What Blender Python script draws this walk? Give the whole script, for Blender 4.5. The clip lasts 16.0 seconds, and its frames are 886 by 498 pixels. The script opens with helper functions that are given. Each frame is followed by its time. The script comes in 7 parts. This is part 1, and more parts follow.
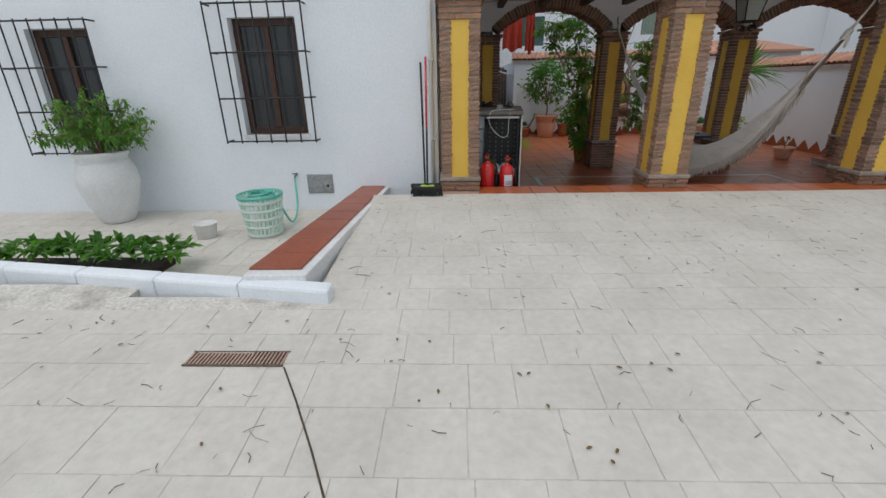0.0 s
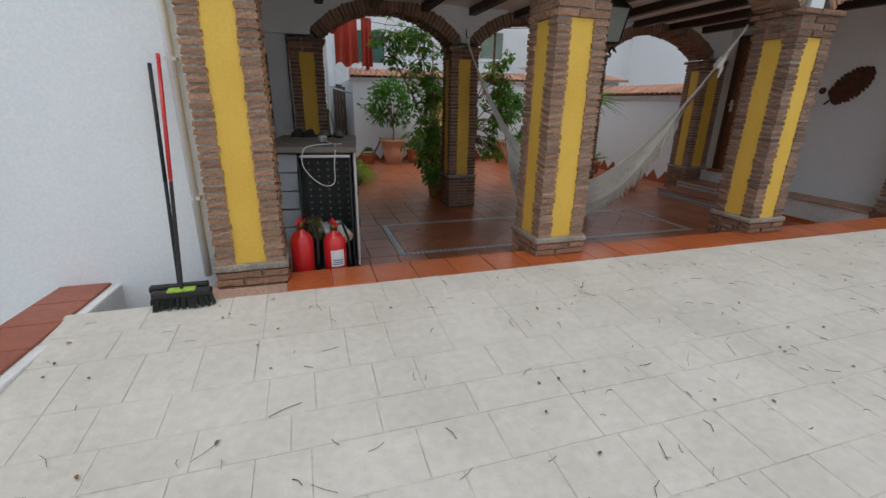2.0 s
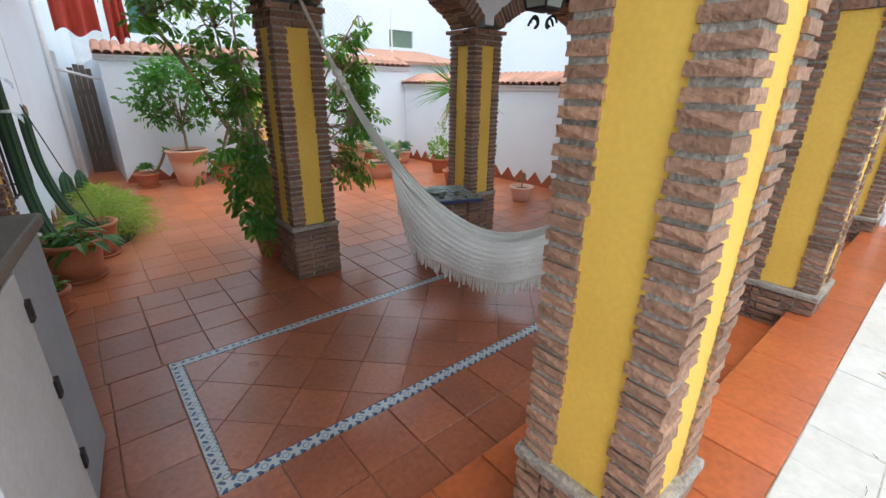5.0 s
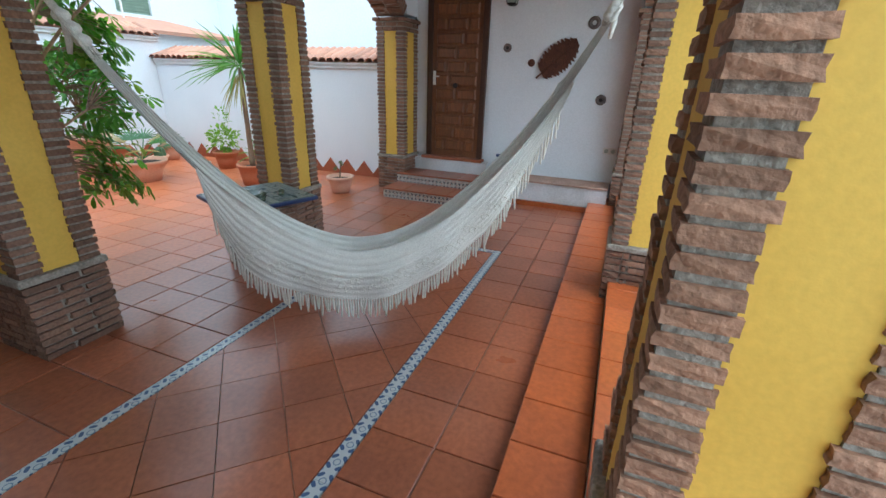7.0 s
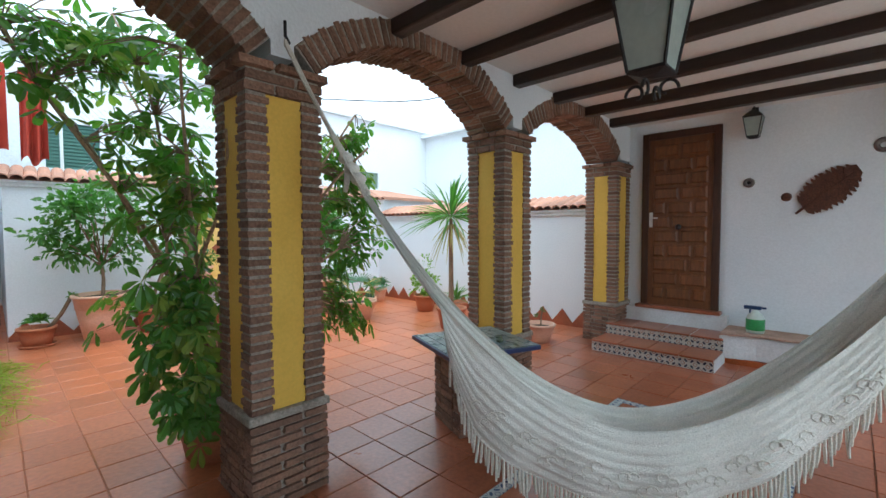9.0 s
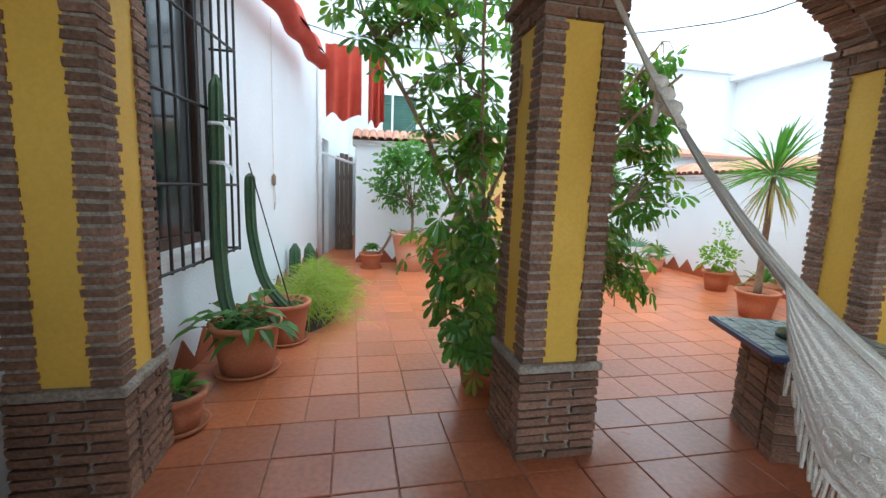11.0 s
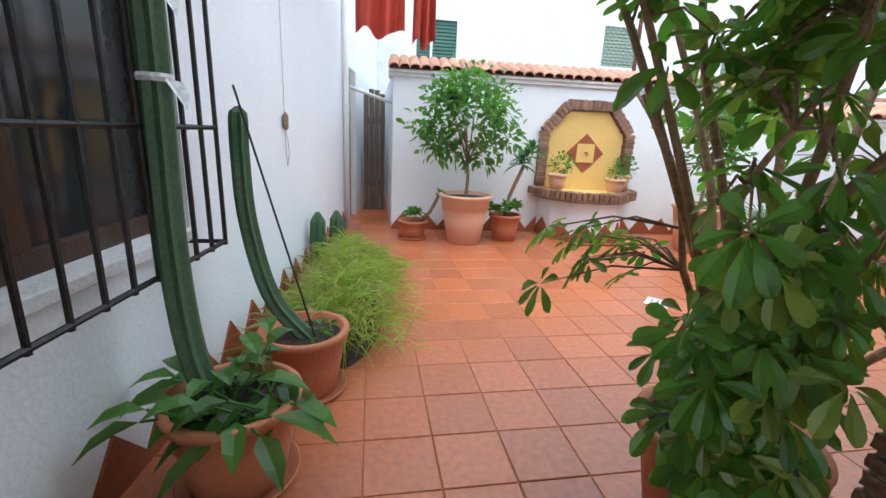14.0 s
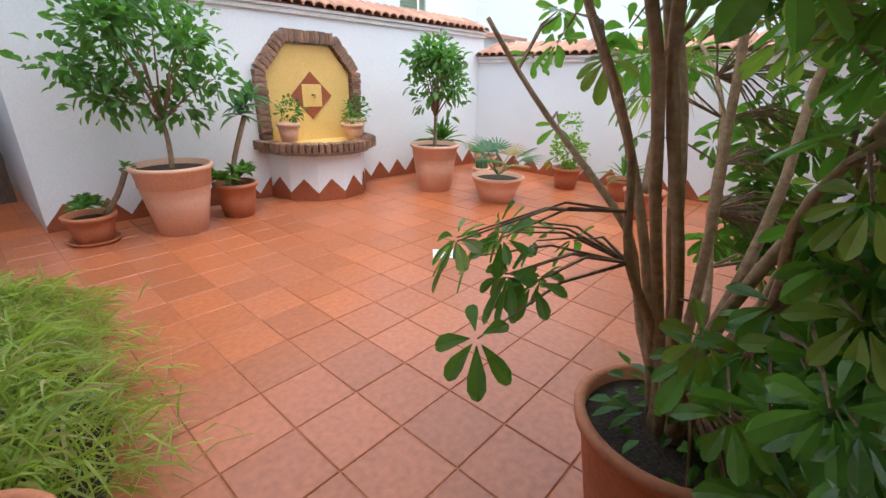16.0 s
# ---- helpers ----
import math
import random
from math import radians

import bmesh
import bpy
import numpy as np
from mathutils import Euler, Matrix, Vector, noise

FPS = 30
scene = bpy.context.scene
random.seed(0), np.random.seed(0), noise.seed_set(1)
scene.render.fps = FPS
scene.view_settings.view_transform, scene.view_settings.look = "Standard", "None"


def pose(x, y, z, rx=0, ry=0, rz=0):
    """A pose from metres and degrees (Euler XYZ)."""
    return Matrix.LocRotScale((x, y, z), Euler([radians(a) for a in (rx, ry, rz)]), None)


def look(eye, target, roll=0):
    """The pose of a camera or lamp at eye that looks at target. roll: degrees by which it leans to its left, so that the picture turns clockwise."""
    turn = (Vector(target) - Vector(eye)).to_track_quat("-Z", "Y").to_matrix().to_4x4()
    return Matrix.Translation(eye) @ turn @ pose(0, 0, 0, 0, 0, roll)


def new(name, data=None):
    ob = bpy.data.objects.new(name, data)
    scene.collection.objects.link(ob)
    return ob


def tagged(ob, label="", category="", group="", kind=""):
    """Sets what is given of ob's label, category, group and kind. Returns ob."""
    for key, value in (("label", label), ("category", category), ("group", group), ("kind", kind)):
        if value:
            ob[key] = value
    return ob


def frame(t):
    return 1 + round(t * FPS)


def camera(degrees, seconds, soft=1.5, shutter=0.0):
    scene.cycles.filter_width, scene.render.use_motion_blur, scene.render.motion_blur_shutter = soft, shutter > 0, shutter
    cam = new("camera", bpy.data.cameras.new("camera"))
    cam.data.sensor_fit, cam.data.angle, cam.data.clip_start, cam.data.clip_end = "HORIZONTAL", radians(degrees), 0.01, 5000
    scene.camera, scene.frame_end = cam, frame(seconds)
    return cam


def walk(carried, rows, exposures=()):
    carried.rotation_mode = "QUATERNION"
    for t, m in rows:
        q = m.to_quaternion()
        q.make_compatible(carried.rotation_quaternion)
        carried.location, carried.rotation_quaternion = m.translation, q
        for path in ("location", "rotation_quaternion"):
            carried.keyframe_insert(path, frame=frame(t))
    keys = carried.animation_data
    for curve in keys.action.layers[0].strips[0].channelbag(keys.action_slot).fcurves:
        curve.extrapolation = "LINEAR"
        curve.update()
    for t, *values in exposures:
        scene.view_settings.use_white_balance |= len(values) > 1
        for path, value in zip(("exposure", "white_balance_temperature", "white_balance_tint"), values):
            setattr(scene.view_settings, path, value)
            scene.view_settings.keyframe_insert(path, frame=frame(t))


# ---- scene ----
cam = camera(91.8, 16.0)
PATH = [
    (0, (-0.106, -0.122, 1.473), (-0.173, 1.743, 0.754), -1.1),
    (0.5, (0.027, 0.331, 1.483), (0.162, 2.191, 0.76), 0.5),
    (1, (0.13, 0.741, 1.476), (0.476, 2.581, 0.772), 1.4),
    (1.5, (0.221, 1.232, 1.504), (0.762, 3.039, 0.839), 2.5),
    (2, (0.314, 1.723, 1.503), (0.886, 3.526, 0.854), 0.9),
    (2.5, (0.395, 2.202, 1.522), (1.024, 3.983, 0.865), 1.4),
    (3, (0.476, 2.677, 1.527), (1.166, 4.43, 0.857), 1.2),
    (3.5, (0.566, 3.072, 1.587), (1.31, 4.799, 0.905), 1.7),
    (4, (0.689, 3.496, 1.638), (1.594, 5.137, 0.939), 1.3),
    (4.2, (0.765, 3.642, 1.67), (1.73, 5.247, 0.967), 0.8),
    (6.3, (1.182, 4.774, 1.551), (2.753, 5.778, 0.828), 2.7),
    (6.5, (1.196, 4.81, 1.534), (2.812, 5.731, 0.798), 2.5),
    (7, (1.247, 4.971, 1.529), (2.977, 5.642, 0.784), 1.8),
    (7.5, (1.341, 5.171, 1.436), (3.202, 5.719, 0.951), -0.4),
    (8, (1.379, 5.407, 1.378), (3.294, 5.931, 1.135), -0.2),
    (8.5, (1.44, 5.546, 1.381), (3.178, 6.528, 1.256), -0.9),
    (9, (1.456, 5.636, 1.389), (2.904, 7.013, 1.303), -0.2),
    (9.5, (1.476, 5.67, 1.355), (2.77, 7.182, 1.16), 1.1),
    (10, (1.479, 5.681, 1.345), (2.598, 7.325, 1.138), 1.3),
    (10.2, (1.481, 5.687, 1.336), (2.484, 7.404, 1.119), 1.1),
    (12.3, (1.51, 6.609, 1.296), (1.305, 8.561, 0.911), 4.4),
    (12.5, (1.485, 6.736, 1.296), (1.312, 8.682, 0.87), 3.6),
    (13, (1.397, 7.014, 1.299), (1.351, 8.943, 0.773), 2.8),
    (13.5, (1.336, 7.277, 1.304), (1.388, 9.208, 0.784), 0.6),
    (14, (1.27, 7.5, 1.296), (1.606, 9.402, 0.776), 2.7),
    (14.5, (1.217, 7.715, 1.326), (1.894, 9.495, 0.718), 1.6),
    (15, (1.249, 7.902, 1.338), (2.217, 9.512, 0.65), 2.6),
    (15.5, (1.163, 8.112, 1.494), (2.236, 9.596, 0.69), 3.7),
    (16, (1.219, 8.379, 1.317), (2.613, 9.614, 0.588), 1.4),
]
EXPOSURES = [(0, -0.4), (1.5, -0.4), (2.5, -0.33), (3.5, 0.02), (4.2, 0.45), (6.3, 1.2), (7.5, 1.12), (8, 1.15), (10, 1.05), (12.3, 1.75), (13.5, 1.5), (14.5, 1.08), (16, 1.08)]
walk(cam, [(t, look(eye, target, roll)) for t, eye, target, roll in PATH], [(t, s, 6600 if t < 3 else 6350 if t < 5 or t > 14 else 5650 if t < 9 else 6000, -2 if 6 < t < 11 else 4 if 11 < t < 14 else 9) for t, s in EXPOSURES])

# ---- world, sun, exposure ----
world = bpy.data.worlds.new("sky")
scene.world = world
world.use_nodes = True
wn = world.node_tree.nodes
sky = wn.new("ShaderNodeTexSky")
sky.sky_type = "NISHITA"
sky.sun_disc = False
sky.sun_elevation = radians(73)
sky.sun_rotation = radians(200)
sky.air_density, sky.dust_density, sky.ozone_density = 1.0, 6.0, 1.0
bg = wn["Background"]
haze = wn.new("ShaderNodeMix")
haze.data_type = "RGBA"
haze.inputs[0].default_value = 0.72
haze.inputs[7].default_value = (7.3, 8.1, 9.0, 1)
world.node_tree.links.new(sky.outputs[0], haze.inputs[6])
world.node_tree.links.new(haze.outputs[2], bg.inputs[0])
bg.inputs[1].default_value = 0.15
sun = new("sun", bpy.data.lights.new("sun", "SUN"))
sun.data.energy, sun.data.angle, sun.data.color = 0.5, radians(35), (1.0, 0.98, 0.95)
sun.matrix_world = look((0.5, -1, 12), (2.0, 2.2, 0))


# ---- materials ----
def mat(name, c1, c2, rough=0.7, s1=2.0, s2=40.0, vary=0.25, bump=0.2, rand=0.0, metal=0.0, coat=0.0, mix=0.5, island=False, stretch=None):
    """A surface with two scales of noise, fine relief, and a tint for each piece."""
    m = bpy.data.materials.new(name)
    m.use_nodes = True
    nt = m.node_tree
    n, ln = nt.nodes, nt.links
    b = n["Principled BSDF"]
    b.inputs["Metallic"].default_value = metal
    b.inputs["Coat Weight"].default_value = coat
    b.inputs["Coat Roughness"].default_value = 0.15
    geo = n.new("ShaderNodeNewGeometry")
    src = geo.outputs["Position"]
    if stretch:
        mp = n.new("ShaderNodeMapping")
        mp.inputs["Scale"].default_value = stretch
        ln.new(src, mp.inputs["Vector"])
        src = mp.outputs[0]
    big, small = n.new("ShaderNodeTexNoise"), n.new("ShaderNodeTexNoise")
    for tex, sc, det in ((big, s1, 5), (small, s2, 3)):
        tex.inputs["Scale"].default_value = sc
        tex.inputs["Detail"].default_value = det
        ln.new(src, tex.inputs["Vector"])
    ramp = n.new("ShaderNodeMapRange")
    ramp.inputs[1].default_value, ramp.inputs[2].default_value = mix - 0.2, mix + 0.2
    ln.new(big.outputs[0], ramp.inputs[0])
    mx = n.new("ShaderNodeMix")
    mx.data_type = "RGBA"
    mx.inputs[6].default_value, mx.inputs[7].default_value = (*c1, 1), (*c2, 1)
    ln.new(ramp.outputs[0], mx.inputs[0])
    val = n.new("ShaderNodeMapRange")
    val.inputs[1].default_value, val.inputs[2].default_value = 0.3, 0.7
    val.inputs[3].default_value, val.inputs[4].default_value = 1 - vary, 1 + vary
    ln.new(small.outputs[0], val.inputs[0])
    out = val.outputs[0]
    if rand:
        if island:
            pick = geo.outputs["Random Per Island"]
        else:
            pick = n.new("ShaderNodeObjectInfo").outputs["Random"]
        rr = n.new("ShaderNodeMapRange")
        rr.inputs[3].default_value, rr.inputs[4].default_value = 1 - rand, 1 + rand
        ln.new(pick, rr.inputs[0])
        mu = n.new("ShaderNodeMath")
        mu.operation = "MULTIPLY"
        ln.new(out, mu.inputs[0])
        ln.new(rr.outputs[0], mu.inputs[1])
        out = mu.outputs[0]
    sc = n.new("ShaderNodeVectorMath")
    sc.operation = "SCALE"
    ln.new(mx.outputs[2], sc.inputs[0])
    ln.new(out, sc.inputs["Scale"])
    ln.new(sc.outputs[0], b.inputs["Base Color"])
    rg = n.new("ShaderNodeMapRange")
    rg.inputs[3].default_value, rg.inputs[4].default_value = max(0.03, rough - 0.12), min(1, rough + 0.12)
    ln.new(big.outputs[0], rg.inputs[0])
    ln.new(rg.outputs[0], b.inputs["Roughness"])
    if bump:
        bp = n.new("ShaderNodeBump")
        bp.inputs["Strength"].default_value = bump
        bp.inputs["Distance"].default_value = 0.01
        ln.new(small.outputs[0], bp.inputs["Height"])
        ln.new(bp.outputs[0], b.inputs["Normal"])
    return m


def leafy(name, c1, c2, rough=0.4, rand=0.5):
    """Leaves: each one a tint of its own, light passing through."""
    m = mat(name, c1, c2, rough, 3, 25, 0.15, 0.1, rand, island=True)
    nt = m.node_tree
    b = nt.nodes["Principled BSDF"]
    tr = nt.nodes.new("ShaderNodeBsdfTranslucent")
    tr.inputs[0].default_value = (c2[0] * 1.6, c2[1] * 1.8, c2[2], 1)
    mxs = nt.nodes.new("ShaderNodeMixShader")
    mxs.inputs[0].default_value = 0.45
    nt.links.new(b.outputs[0], mxs.inputs[1])
    nt.links.new(tr.outputs[0], mxs.inputs[2])
    nt.links.new(mxs.outputs[0], nt.nodes["Material Output"].inputs[0])
    return m


WHITE = mat("whitewash", (0.81, 0.84, 0.87), (0.75, 0.785, 0.82), 0.85, 1.1, 55, 0.04, 0.35)
WHITE_OLD = mat("worn_whitewash", (0.76, 0.765, 0.77), (0.62, 0.62, 0.61), 0.9, 3, 45, 0.08, 0.5)
CEIL = mat("ceiling_paint", (0.82, 0.81, 0.79), (0.77, 0.76, 0.74), 0.9, 0.8, 40, 0.03, 0.2)
# one brick in two tones: BRICK darkened for porch shade, BRICK_OUT paler for daylight
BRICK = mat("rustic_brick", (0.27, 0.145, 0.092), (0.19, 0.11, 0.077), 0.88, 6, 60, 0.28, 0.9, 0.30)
BRICK_OUT = mat("lit_rustic_brick", (0.365, 0.20, 0.125), (0.275, 0.155, 0.10), 0.9, 6, 60, 0.25, 0.9, 0.22)
MORTAR = mat("mortar", (0.38, 0.335, 0.28), (0.25, 0.215, 0.18), 0.95, 8, 70, 0.3, 1.0)
OCHRE = mat("ochre_paint", (0.78, 0.50, 0.085), (0.70, 0.43, 0.065), 0.7, 2.5, 60, 0.05, 0.08)
TILE_IN = mat("terracotta_tile", (0.385, 0.122, 0.056), (0.30, 0.094, 0.046), 0.32, 2.2, 35, 0.16, 0.12, 0.14, coat=0.25)
TILE_STEP = mat("orange_terracotta_tile", (0.50, 0.125, 0.036), (0.40, 0.10, 0.032), 0.33, 2.2, 35, 0.14, 0.12, 0.12, coat=0.2)
TILE_YARD = mat("courtyard_terracotta_tile", (0.43, 0.125, 0.042), (0.39, 0.13, 0.065), 0.36, 0.9, 30, 0.14, 0.16, 0.13, coat=0.12)
GROUT = mat("grout", (0.50, 0.33, 0.25), (0.38, 0.24, 0.18), 0.9, 6, 60, 0.2, 0.4)
YARD_GROUT = mat("courtyard_grout", (0.40, 0.16, 0.085), (0.34, 0.145, 0.085), 0.9, 6, 60, 0.2, 0.4)
SLAB = mat("pale_paving", (0.625, 0.592, 0.538), (0.54, 0.508, 0.455), 0.88, 2.2, 22, 0.06, 0.8, 0.02)
JOINT = mat("paving_joint", (0.60, 0.57, 0.52), (0.26, 0.235, 0.20), 0.95, 6, 50, 0.2, 0.6, mix=0.66)
BEAM = mat("dark_beam_wood", (0.035, 0.019, 0.013), (0.022, 0.013, 0.010), 0.45, 4, 60, 0.3, 0.3, stretch=(8, 0.6, 8))
DOORWOOD = mat("varnished_wood", (0.215, 0.082, 0.028), (0.125, 0.045, 0.017), 0.38, 5, 40, 0.3, 0.3, 0.10, stretch=(6, 6, 0.8))
DARKWOOD = mat("dark_frame_wood", (0.07, 0.027, 0.013), (0.045, 0.018, 0.010), 0.45, 5, 40, 0.3, 0.3, stretch=(6, 6, 0.8))
GREYWOOD = mat("weathered_planks", (0.16, 0.125, 0.10), (0.085, 0.065, 0.052), 0.85, 5, 40, 0.3, 0.6, 0.2, stretch=(9, 9, 0.7))
IRON = mat("black_iron", (0.018, 0.018, 0.020), (0.03, 0.028, 0.028), 0.5, 8, 60, 0.3, 0.3, metal=0.3)
DARKGLASS = mat("dark_pane", (0.02, 0.024, 0.026), (0.03, 0.033, 0.036), 0.08, 2, 30, 0.1, 0.0)
# near-black colour standing in for shade inside rooms, pits and small holes
UNLIT_DARK = mat("unlit_dark", (0.03, 0.03, 0.032), (0.02, 0.02, 0.02), 0.9)
ROOFTILE = mat("roof_tile", (0.50, 0.24, 0.15), (0.40, 0.22, 0.16), 0.85, 5, 50, 0.2, 0.5, 0.25)
PIPE = mat("white_pipe", (0.76, 0.76, 0.75), (0.70, 0.69, 0.67), 0.6, 5, 50, 0.05, 0.1)
TERRAPOT = mat("terracotta_pot", (0.50, 0.185, 0.09), (0.42, 0.15, 0.075), 0.75, 4, 50, 0.10, 0.25)
PINKPOT = mat("pale_terracotta_pot", (0.74, 0.45, 0.32), (0.68, 0.40, 0.28), 0.8, 4, 50, 0.08, 0.25)
SOIL = mat("soil", (0.05, 0.034, 0.024), (0.03, 0.02, 0.015), 0.95, 20, 90, 0.5, 1.0)
BARK = mat("bark", (0.28, 0.19, 0.12), (0.19, 0.125, 0.08), 0.85, 10, 60, 0.3, 0.7)


# ---- mesh helpers ----
class M:
    """Gathers vertices and faces for one mesh."""

    def __init__(self):
        self.v, self.f = [], []

    def add(self, verts, faces):
        k = len(self.v)
        self.v.extend(tuple(p) for p in verts)
        self.f.extend(tuple(k + i for i in q) for q in faces)
        return self

    def box(self, x0, y0, z0, x1, y1, z1, m=None):
        p = [Vector(q) for q in ((x0, y0, z0), (x1, y0, z0), (x1, y1, z0), (x0, y1, z0), (x0, y0, z1), (x1, y0, z1), (x1, y1, z1), (x0, y1, z1))]
        if m:
            p = [m @ q for q in p]
        return self.add(p, ((3, 2, 1, 0), (4, 5, 6, 7), (0, 1, 5, 4), (1, 2, 6, 5), (2, 3, 7, 6), (3, 0, 4, 7)))

    def prism(self, outline, lo, hi, axis="z"):
        """An outline of 2D points drawn out along an axis."""
        n = len(outline)
        put = {"z": lambda a, b, h: (a, b, h), "y": lambda a, b, h: (a, h, b), "x": lambda a, b, h: (h, a, b)}[axis]
        p = [put(a, b, lo) for a, b in outline] + [put(a, b, hi) for a, b in outline]
        return self.add(p, [tuple(range(n))[::-1], tuple(range(n, 2 * n))] + [(i, (i + 1) % n, n + (i + 1) % n, n + i) for i in range(n)])

    def lathe(self, profile, seg=28, at=(0, 0, 0), m=None):
        pts, faces = [], []
        for r, z in profile:
            for i in range(seg):
                a = 2 * math.pi * i / seg
                q = Vector((r * math.cos(a), r * math.sin(a), z))
                q = (m @ q) if m else q
                pts.append((q.x + at[0], q.y + at[1], q.z + at[2]))
        for j in range(len(profile) - 1):
            for i in range(seg):
                k = (i + 1) % seg
                faces.append((j * seg + i, j * seg + k, (j + 1) * seg + k, (j + 1) * seg + i))
        return self.add(pts, faces)

    def tube(self, pts, radii, seg=8, caps=True):
        pts = [Vector(p) for p in pts]
        if not isinstance(radii, (list, tuple)):
            radii = [radii] * len(pts)
        rings, up = [], None
        for i, p in enumerate(pts):
            d = (pts[min(i + 1, len(pts) - 1)] - pts[max(i - 1, 0)]).normalized()
            if up is None:
                up = d.orthogonal().normalized()
            side = d.cross(up)
            if side.length < 1e-4:
                side = d.orthogonal()
            side.normalize()
            up = side.cross(d).normalized()
            for k in range(seg):
                a = 2 * math.pi * k / seg
                rings.append(p + (side * math.cos(a) + up * math.sin(a)) * radii[i])
        faces = []
        for i in range(len(pts) - 1):
            for k in range(seg):
                j = (k + 1) % seg
                faces.append((i * seg + k, i * seg + j, (i + 1) * seg + j, (i + 1) * seg + k))
        if caps:
            faces.append(tuple(range(seg))[::-1])
            faces.append(tuple((len(pts) - 1) * seg + k for k in range(seg)))
        return self.add(rings, faces)

    def leaf(self, base, way, length, width, normal, fold=0.25, droop=0.2):
        """One blade: a folded ellipse of six faces."""
        way = Vector(way).normalized()
        side = way.cross(Vector(normal))
        if side.length < 1e-4:
            side = way.orthogonal()
        side.normalize()
        nn = side.cross(way).normalized()
        base = Vector(base)

        def at(t, s, h):
            return base + way * (length * t) + side * (width * s) + nn * (h * width) - Vector((0, 0, 1)) * (droop * length * t * t)

        p = [at(0, 0, 0), at(0.35, 0.5, fold), at(0.35, 0, 0), at(0.35, -0.5, fold), at(0.72, 0.42, fold), at(0.72, 0, 0), at(0.72, -0.42, fold), at(1, 0, 0)]
        return self.add(p, ((0, 2, 1), (0, 3, 2), (1, 2, 5, 4), (2, 3, 6, 5), (4, 5, 7), (5, 6, 7)))

    def spatula(self, base, way, length, width, normal, droop=0.2):
        """A blunt leaflet, broadest past its middle, with a folded midrib."""
        way = Vector(way).normalized()
        side = way.cross(Vector(normal))
        if side.length < 1e-4:
            side = way.orthogonal()
        side.normalize()
        nn = side.cross(way).normalized()
        base = Vector(base)
        p = []
        for t, s in ((0.0, 0.03), (0.28, 0.24), (0.58, 0.46), (0.82, 0.47), (0.96, 0.24)):
            c = base + way * (length * t) - Vector((0, 0, 1)) * (droop * length * t * t)
            p += [c + side * (width * s) + nn * (0.12 * width), c, c - side * (width * s) + nn * (0.12 * width)]
        p.append(base + way * length - Vector((0, 0, 1)) * (droop * length))
        f = []
        for i in range(4):
            k = 3 * i
            f += [(k, k + 1, k + 4, k + 3), (k + 1, k + 2, k + 5, k + 4)]
        f += [(12, 13, 15), (13, 14, 15)]
        return self.add(p, f)

    def mesh(self, name, material, smooth=False):
        me = bpy.data.meshes.new(name)
        me.from_pydata(self.v, [], self.f)
        me.materials.append(material)
        if smooth:
            me.shade_smooth()
        me.update()
        return me


def part(name, mb, material, parent=None, label="", bevel=0.0, smooth=False, kind=""):
    """Links a gathered mesh as one object, under a thing or part if one is given."""
    ob = new(name, mb.mesh(name, material, smooth))
    if parent:
        ob.parent = parent
    if bevel:
        bv = ob.modifiers.new("bevel", "BEVEL")
        bv.width, bv.segments, bv.limit_method = bevel, 2, "ANGLE"
    if label or kind:
        tagged(ob, label, kind=kind)
    return ob


def thing(name, label, category, at=(0, 0, 0), group="", kind="", turn=0):
    ob = new(name)
    ob.matrix_world = pose(*at, 0, 0, turn)
    return tagged(ob, label, category, group, kind)


def setting(name, mb, material, label, category, bevel=0.0, smooth=False):
    ob = part(name, mb, material, bevel=bevel, smooth=smooth)
    return tagged(ob, label, category, kind="structure")


R = random.Random(7)


def smooth_path(pts, n):
    out = []
    pts = [Vector(p) for p in pts]
    for i in range(n + 1):
        t = i / n * (len(pts) - 1)
        k = min(int(t), len(pts) - 2)
        f = t - k
        p0, p1, p2, p3 = pts[max(k - 1, 0)], pts[k], pts[k + 1], pts[min(k + 2, len(pts) - 1)]
        out.append(0.5 * ((2 * p1) + (p2 - p0) * f + (2 * p0 - 5 * p1 + 4 * p2 - p3) * f * f + (3 * p1 - p0 - 3 * p2 + p3) * f ** 3))
    return out


# ---- large structure ----
GROUND_EDGE, STEP1, STEP2, STEP3 = 4.29, 4.61, 4.87, 5.18
TOP, MID, LOW = 0.39, 0.26, 0.13
SLOPE = 0.07


def patio_z(y):
    return TOP - SLOPE * (GROUND_EDGE - y)


def yard_x(y):
    """The courtyard's house wall runs askew."""
    return 0.34 + 0.121 * (y - 8.5)


def back_y(x):
    return 13.3 - 0.053 * (x - 1.56)


# ground under all, reaching the horizon
g = M()
g.add([(-400, -400, -0.9), (400, -400, -0.9), (400, 400, -0.9), (-400, 400, -0.9)], [(0, 1, 2, 3)])
setting("ground", g, JOINT, "pale dusty ground reaching far around the house", "ground")
g = M()
for xa, xb, ya, yb in ((-1.0, 16, -9, 4.29), (-2.2, -1.0, -9, 2.25), (-3.6, -2.2, -9, 2.42), (-5.0, -3.6, -9, 2.63), (-8, -5.0, -9, 2.85)):
    g.add([(xa, ya, patio_z(ya) - 0.004), (xb, ya, patio_z(ya) - 0.004), (xb, yb, patio_z(yb) - 0.004), (xa, yb, patio_z(yb) - 0.004),
           (xa, ya, -0.9), (xb, ya, -0.9), (xb, yb, -0.9), (xa, yb, -0.9)], [(0, 1, 2, 3), (0, 4, 5, 1), (1, 5, 6, 2), (2, 6, 7, 3), (3, 7, 4, 0)])
pavement = setting("pavement", g, JOINT, "pale stamped-concrete patio paving with fine dark joints", "pavement")
